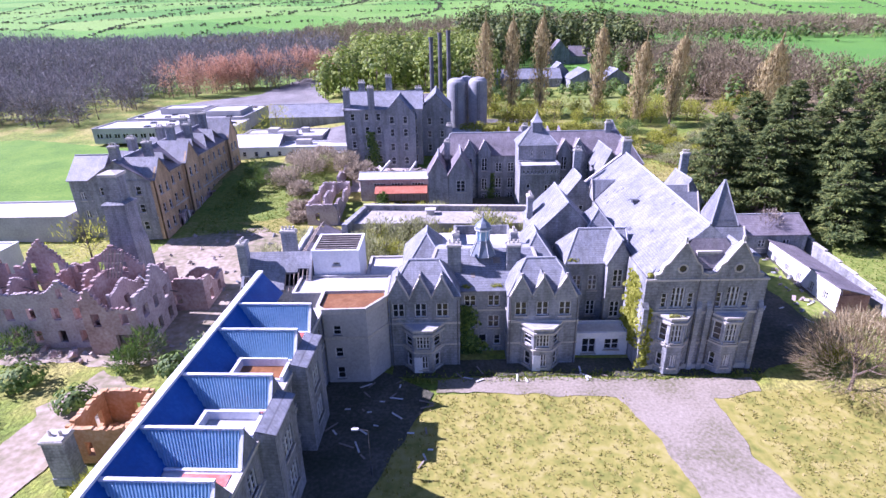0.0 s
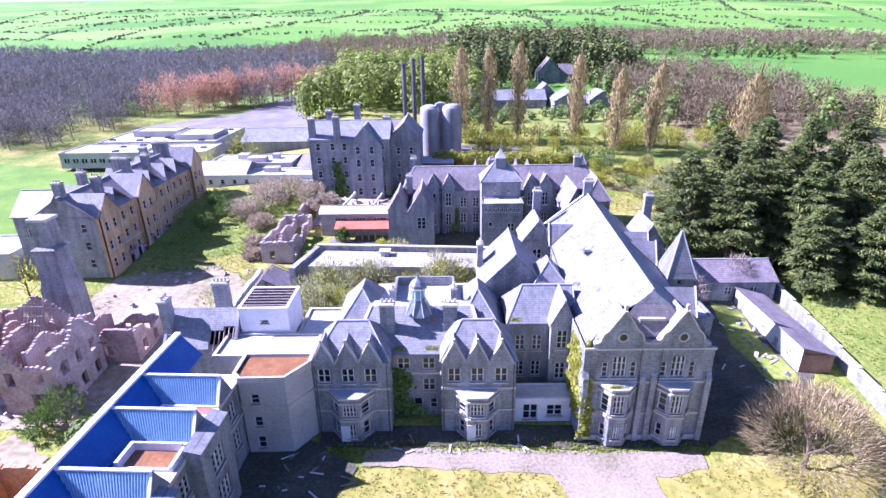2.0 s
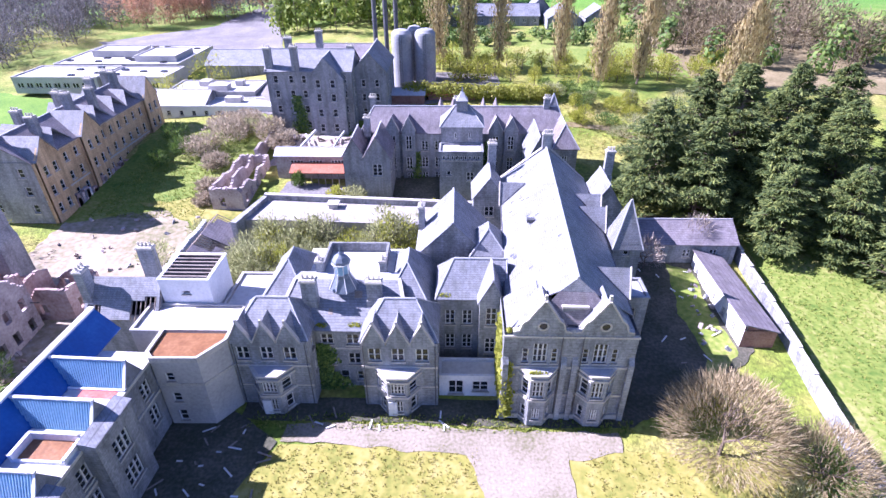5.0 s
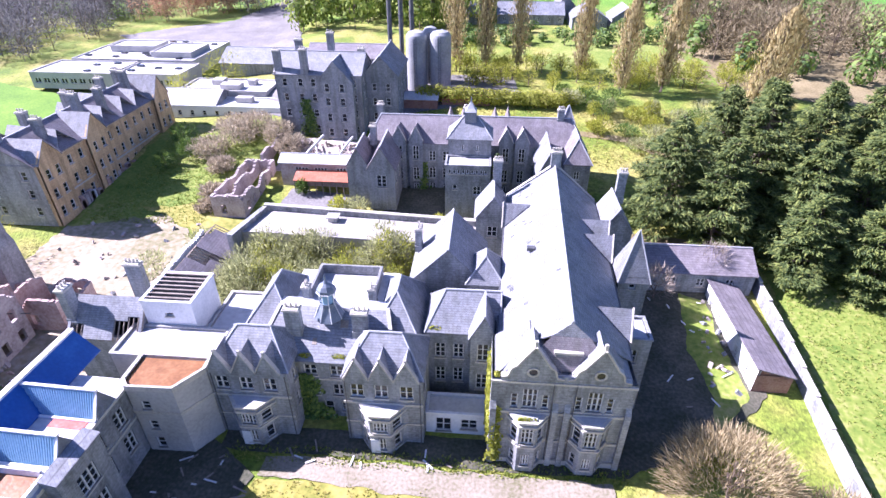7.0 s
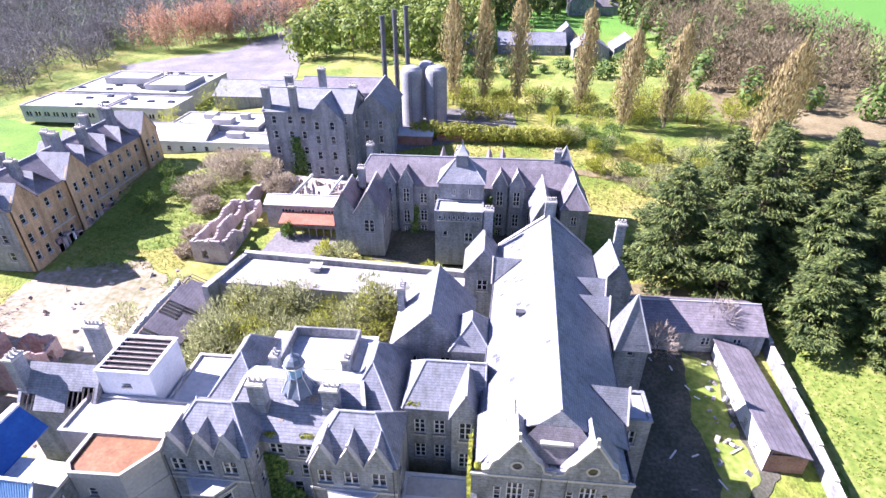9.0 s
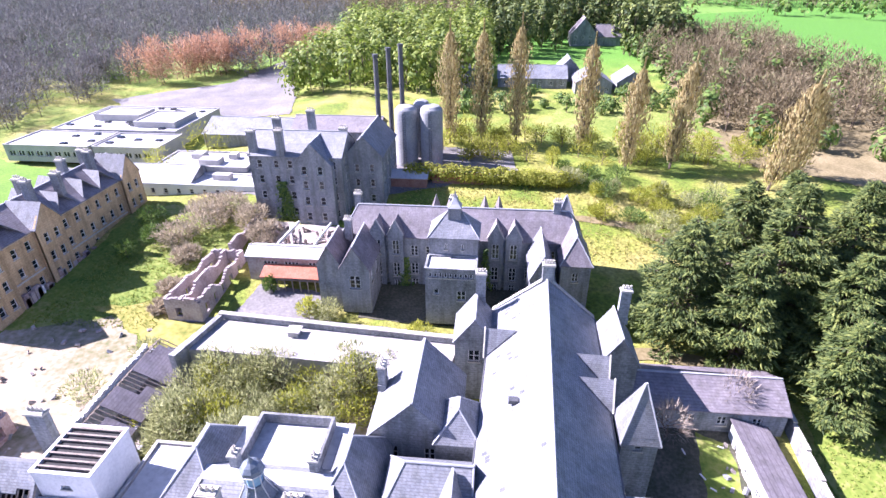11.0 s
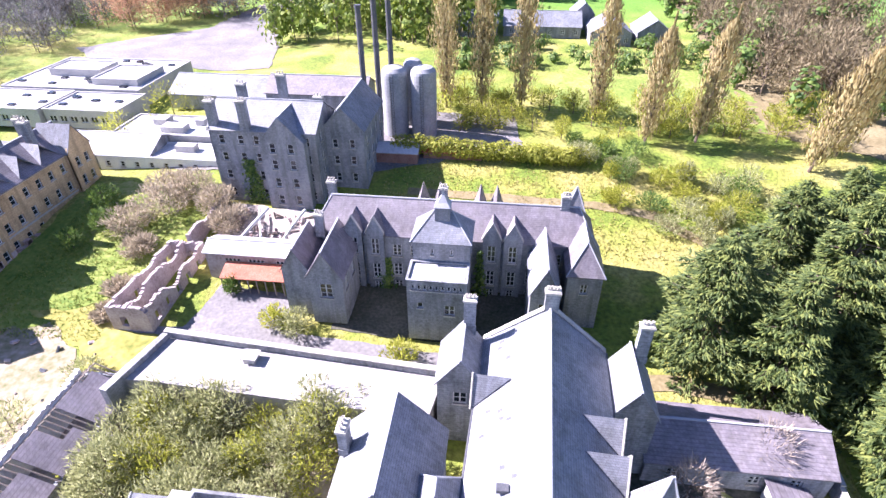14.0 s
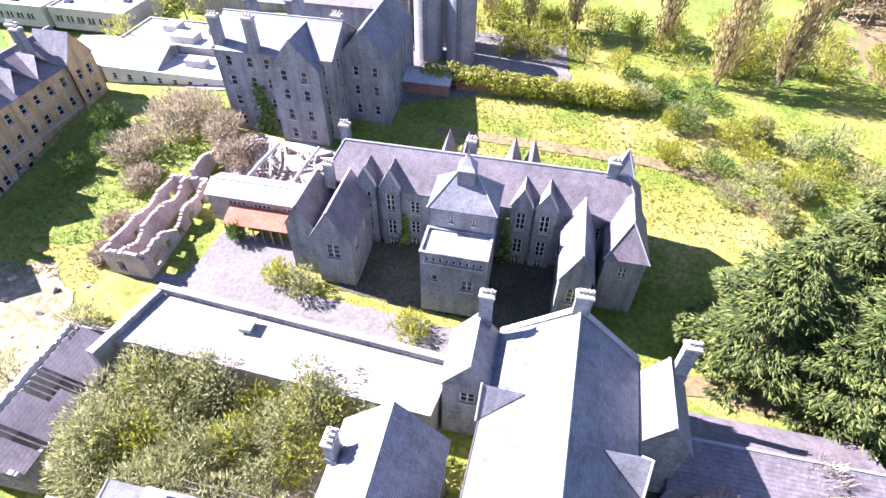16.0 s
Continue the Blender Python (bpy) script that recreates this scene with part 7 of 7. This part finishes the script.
ivy(0.2, 4.0, 59.8, 0, 6.8, 1500, rng, IVY)
ivy(56.0, 61.5, 22.85, 2.5, 11.5, 1200, rng, YELLOWLEAF, True)
ivy(22.8, 24.2, 55.4, 0.5, 8.5, 500, rng, YELLOWLEAF)
ivy(8.6, 10.6, 113.2, 3.6, 9.5, 500, rng, IVY)
ivy(22.8, 24.6, 113.0, 3.6, 12.0, 500, rng, IVY)
ivy(-19.5, -16.0, 131.2, 6.4, 15.5, 900, rng, IVY)
for x, y, z, w, d in ((2.4, 60.2, 9.25, 1.6, 0.7), (6.2, 60.3, 9.3, 1.8, 0.7), (26.6, 54.6, 7.75, 2.4, 0.5), (16.5, 64.2, 10.8, 1.8, 0.8), (28.8, 56.6, 13.0, 0.7, 1.6), (23.4, 56.0, 12.5, 0.8, 0.8)):
    tuft = Mb()
    crown_cards(tuft, (x, y, z + 0.12), (w / 2, d / 2, 0.35), 140, 0.14, rng)
    single("moss_tuft", tuft, YELLOWLEAF, "tuft of grass and moss growing on the masonry", "plant", "roof plants")


# ---- tufts of rough grass ----
def tufts(name, label, region, count, mat, size, rng):
    m = Mb()
    for _ in range(count):
        x, y = region(rng)
        z = ground_z(x, y) + 0.25 * noise.noise((x * 0.06, y * 0.06, 0)) - 0.06
        for _ in range(3):
            a, s = rng.random() * 6.28, size * rng.uniform(0.5, 1.4)
            d = Vector((math.cos(a), math.sin(a), 0))
            e = Vector((-d.y, d.x, 0)) * s * 0.3
            p = Vector((x, y, z)) + d * rng.uniform(0, 0.25)
            m.add([p - e, p + e, p + d * s * 0.6 + Vector((0, 0, s * 0.75))], [(0, 1, 2)])
    single(name, m, mat, label, "grass", "", "stuff")


STRAWTUFT = leafy("straw_blades", ((0.20, 0.21, 0.03), (0.36, 0.32, 0.08), (0.54, 0.46, 0.20)), 0.9, 0.5)
GREENTUFT = leafy("grass_blades", ((0.08, 0.15, 0.015), (0.20, 0.26, 0.03), (0.38, 0.37, 0.09)), 0.9, 0.4)


def lawn_spot(r):
    while True:
        x, y = r.uniform(-7, 66), r.uniform(18, 51)
        if not (20.5 < x < 31.5) and x > -1.5 - (51 - y) * 0.5:
            return (x, y)


tufts("lawn_tufts", "tussocks of straw-coloured grass on the lawn", lawn_spot, 7000, STRAWTUFT, 0.26, rng)
tufts("meadow_tufts", "rough grass behind the rear block", lambda r: (r.uniform(4, 70), r.uniform(122, 148)), 3500, STRAWTUFT, 0.32, rng)
tufts("court_tufts", "rough grass in the ward court", lambda r: (r.uniform(-50, -29), r.uniform(98, 132)), 4000, GREENTUFT, 0.3, rng)
tufts("east_tufts", "rough grass beside the yard wall", lambda r: (r.uniform(65, 100), r.uniform(40, 90)), 5000, GREENTUFT, 0.32, rng)
tufts("edge_tufts", "grass growing along the foot of the walls", lambda r: (r.uniform(-6, 38), r.uniform(53.2, 55.4)), 900, GREENTUFT, 0.3, rng)


# ---- small things outside ----
lp = thing("lamp_post", (-7.6, 39.2, 0), "slim grey street lamp beside the drive", "street lamp")
part("post", Mb().lathe(-7.6, 39.2, [(0.11, 0), (0.11, 1.0), (0.06, 1.1), (0.045, 5.4)], 10), STEEL, lp)
part("arm", Mb().tube((-7.6, 39.2, 5.38), (-8.5, 39.2, 5.55), 0.035, 0.03, 6), STEEL, lp)
part("lamp_head", Mb().box(-9.1, -8.45, 39.08, 39.32, 5.48, 5.64), FRAMEPAINT, lp)
deb = random.Random(5)
for i in range(46):
    x, y = (deb.uniform(-13, -2), deb.uniform(40, 54)) if i < 26 else (deb.uniform(-6, 20), deb.uniform(53.4, 55.6)) if i < 36 else (deb.uniform(44, 54), deb.uniform(60, 84))
    l, a = deb.uniform(0.5, 1.8), deb.random() * 3.14
    q = Matrix.Translation((x, y, ground_z(x, y) + 0.12)) @ Matrix.Rotation(a, 4, "Z")
    single("fallen_board", Mb(q).box(-l / 2, l / 2, -0.09, 0.09, -0.03, 0.03), deb.choice((FRAMEPAINT, TIMBER, WHITEPAINT)), "broken pale timber board lying on the ground", "debris", "fallen boards")
for i in range(110):
    x, y = (deb.uniform(51, 55), deb.uniform(66, 84)) if i < 24 else (deb.uniform(-52, -24), deb.uniform(60, 98))
    s = deb.uniform(0.15, 0.5)
    q = Matrix.Translation((x, y, ground_z(x, y) + s * 0.15)) @ Euler((deb.random(), deb.random(), deb.random() * 6)).to_matrix().to_4x4()
    single("masonry_block", Mb(q).box(-s, s, -s * 0.6, s * 0.6, -s * 0.35, s * 0.35), deb.choice((RUBBLE, RUINSTONE, GREYSTONE)), "loose block of fallen masonry on the ground", "rubble", "fallen masonry")


# ---- far woods ----
def wood(name, label, region, count, mat, rng, h=(9, 15), w=(6, 10), n=60, size=0.9, leaf=False):
    """A stretch of woodland, one mesh of many small clumps on stems."""
    m, t = Mb(), Mb()
    k = 0
    while k < count:
        x, y = region(rng)
        k += 1
        z = ground_z(x, y) + (18 * noise.noise((x * 0.0022, y * 0.0022, 3)) * min(1, max(0, (y - 300) / 400)))
        hh, ww = rng.uniform(*h), rng.uniform(*w)
        t.tube((x, y, z - 1), (x, y, z + hh * 0.8), 0.16, 0.04, 4)
        for _ in range(3):
            a = rng.random() * 6.28
            t.tube((x, y, z + hh * 0.35), (x + math.cos(a) * ww * 0.35, y + math.sin(a) * ww * 0.35, z + hh * 0.8), 0.1, 0.02, 3)
        (crown_cards if leaf else crown_slivers)(m, (x, y, z + hh * 0.52), (ww / 2, ww / 2, hh * 0.5), n if leaf else n * 3, size, rng)
    o = thing(name, (0, 0, 0), label, "woodland", kind="stuff")
    part("stems", t, BARK, o, kind="stuff")
    part("crowns", m, mat, o, kind="stuff")


def box_region(x0, x1, y0, y1, skew=0.0):
    return lambda r: (lambda y: (r.uniform(x0, x1) + skew * (y - y0), y))(r.uniform(y0, y1))


wood("west_wood", "grey leafless wood in the valley", box_region(-330, -70, 250, 420), 900, TWIG_DARK, rng, (12, 19), (8, 12), 60, 0.95)
wood("west_wood_near", "grey leafless trees behind the meadow", box_region(-260, -118, 178, 255), 400, TWIG_DARK, rng, (9, 15), (8, 11), 80, 0.75)
wood("red_trees", "row of reddish budding trees", lambda r: (lambda s: (-112 + 62 * s + r.uniform(-6, 6), 236 + 66 * s + r.uniform(-6, 6)))(r.random()), 40, TWIG_RED, rng, (13, 19), (8, 12), 200, 0.8)
wood("green_wood", "fresh green and evergreen trees on the rise", box_region(-48, 20, 215, 330), 260, BRIGHTLEAF, rng, (14, 22), (8, 12), 130, 0.85, True)
wood("dark_pines", "dark pines round the lodge", box_region(10, 110, 330, 400), 150, CONIFER, rng, (20, 32), (7, 10), 150, 1.0, True)
wood("east_wood", "brown leafless wood on the slope", box_region(84, 140, 168, 325), 190, TWIG_BROWN, rng, (9, 16), (8, 13), 170, 0.75)
wood("east_evergreens", "evergreens among the brown wood", box_region(80, 140, 165, 325), 60, GREENLEAF, rng, (8, 15), (6, 9), 120, 0.8, True)
wood("lodge_pines", "tall dark pines before the lodge", lambda r: (r.choice((r.uniform(22, 54), r.uniform(78, 104))), r.uniform(285, 325)), 60, CONIFER, rng, (18, 27), (6, 9), 150, 0.95, True)
wood("cottage_shrubs", "clipped evergreens and shrubs round the cottages", lambda r: (r.uniform(8, 78), r.uniform(196, 224)), 46, GREENLEAF, rng, (2.5, 6), (3.5, 6.5), 130, 0.45, True)
wood("poplar_undergrowth", "yellow-green undergrowth below the poplars", lambda r: (r.uniform(6, 95), r.uniform(158, 176)), 80, YELLOWLEAF, rng, (2.5, 6), (4, 7), 120, 0.45)
wood("far_wood", "far leafless woods along the hillside", box_region(-160, 420, 480, 680), 1100, TWIG_BROWN, rng, (12, 18), (10, 15), 36, 1.6)
wood("mid_wood", "leafless wood behind the lodge", box_region(-160, 130, 395, 480), 420, TWIG_BROWN, rng, (12, 18), (9, 13), 40, 1.3)
wood("far_wood_west", "far woods in the valley", box_region(-560, -110, 415, 560), 600, TWIG_DARK, rng, (12, 18), (10, 15), 36, 1.6)
wood("far_evergreens", "far evergreen clumps on the hillside", box_region(-300, 420, 420, 650), 120, GREENLEAF, rng, (10, 18), (9, 14), 36, 1.6, True)
def hedge_spot(r):
    """A place along one of the wandering hedge lines between the far fields."""
    if r.random() < 0.5:
        i, q = r.randrange(11), r.random()
        return (-900 + i * 165 + 70 * math.sin(q * 5 + i) + r.uniform(-3, 3), 570 + 950 * q)
    i, q = r.randrange(7), r.random()
    return (-950 + 1800 * q, 590 + i * 135 + 45 * math.sin(q * 9 + i) + r.uniform(-3, 3))


wood("hedgerow", "dark hedgerows and lone trees between the far fields", hedge_spot, 3600, HEDGE, rng, (2, 5), (4, 7), 9, 1.3, True)
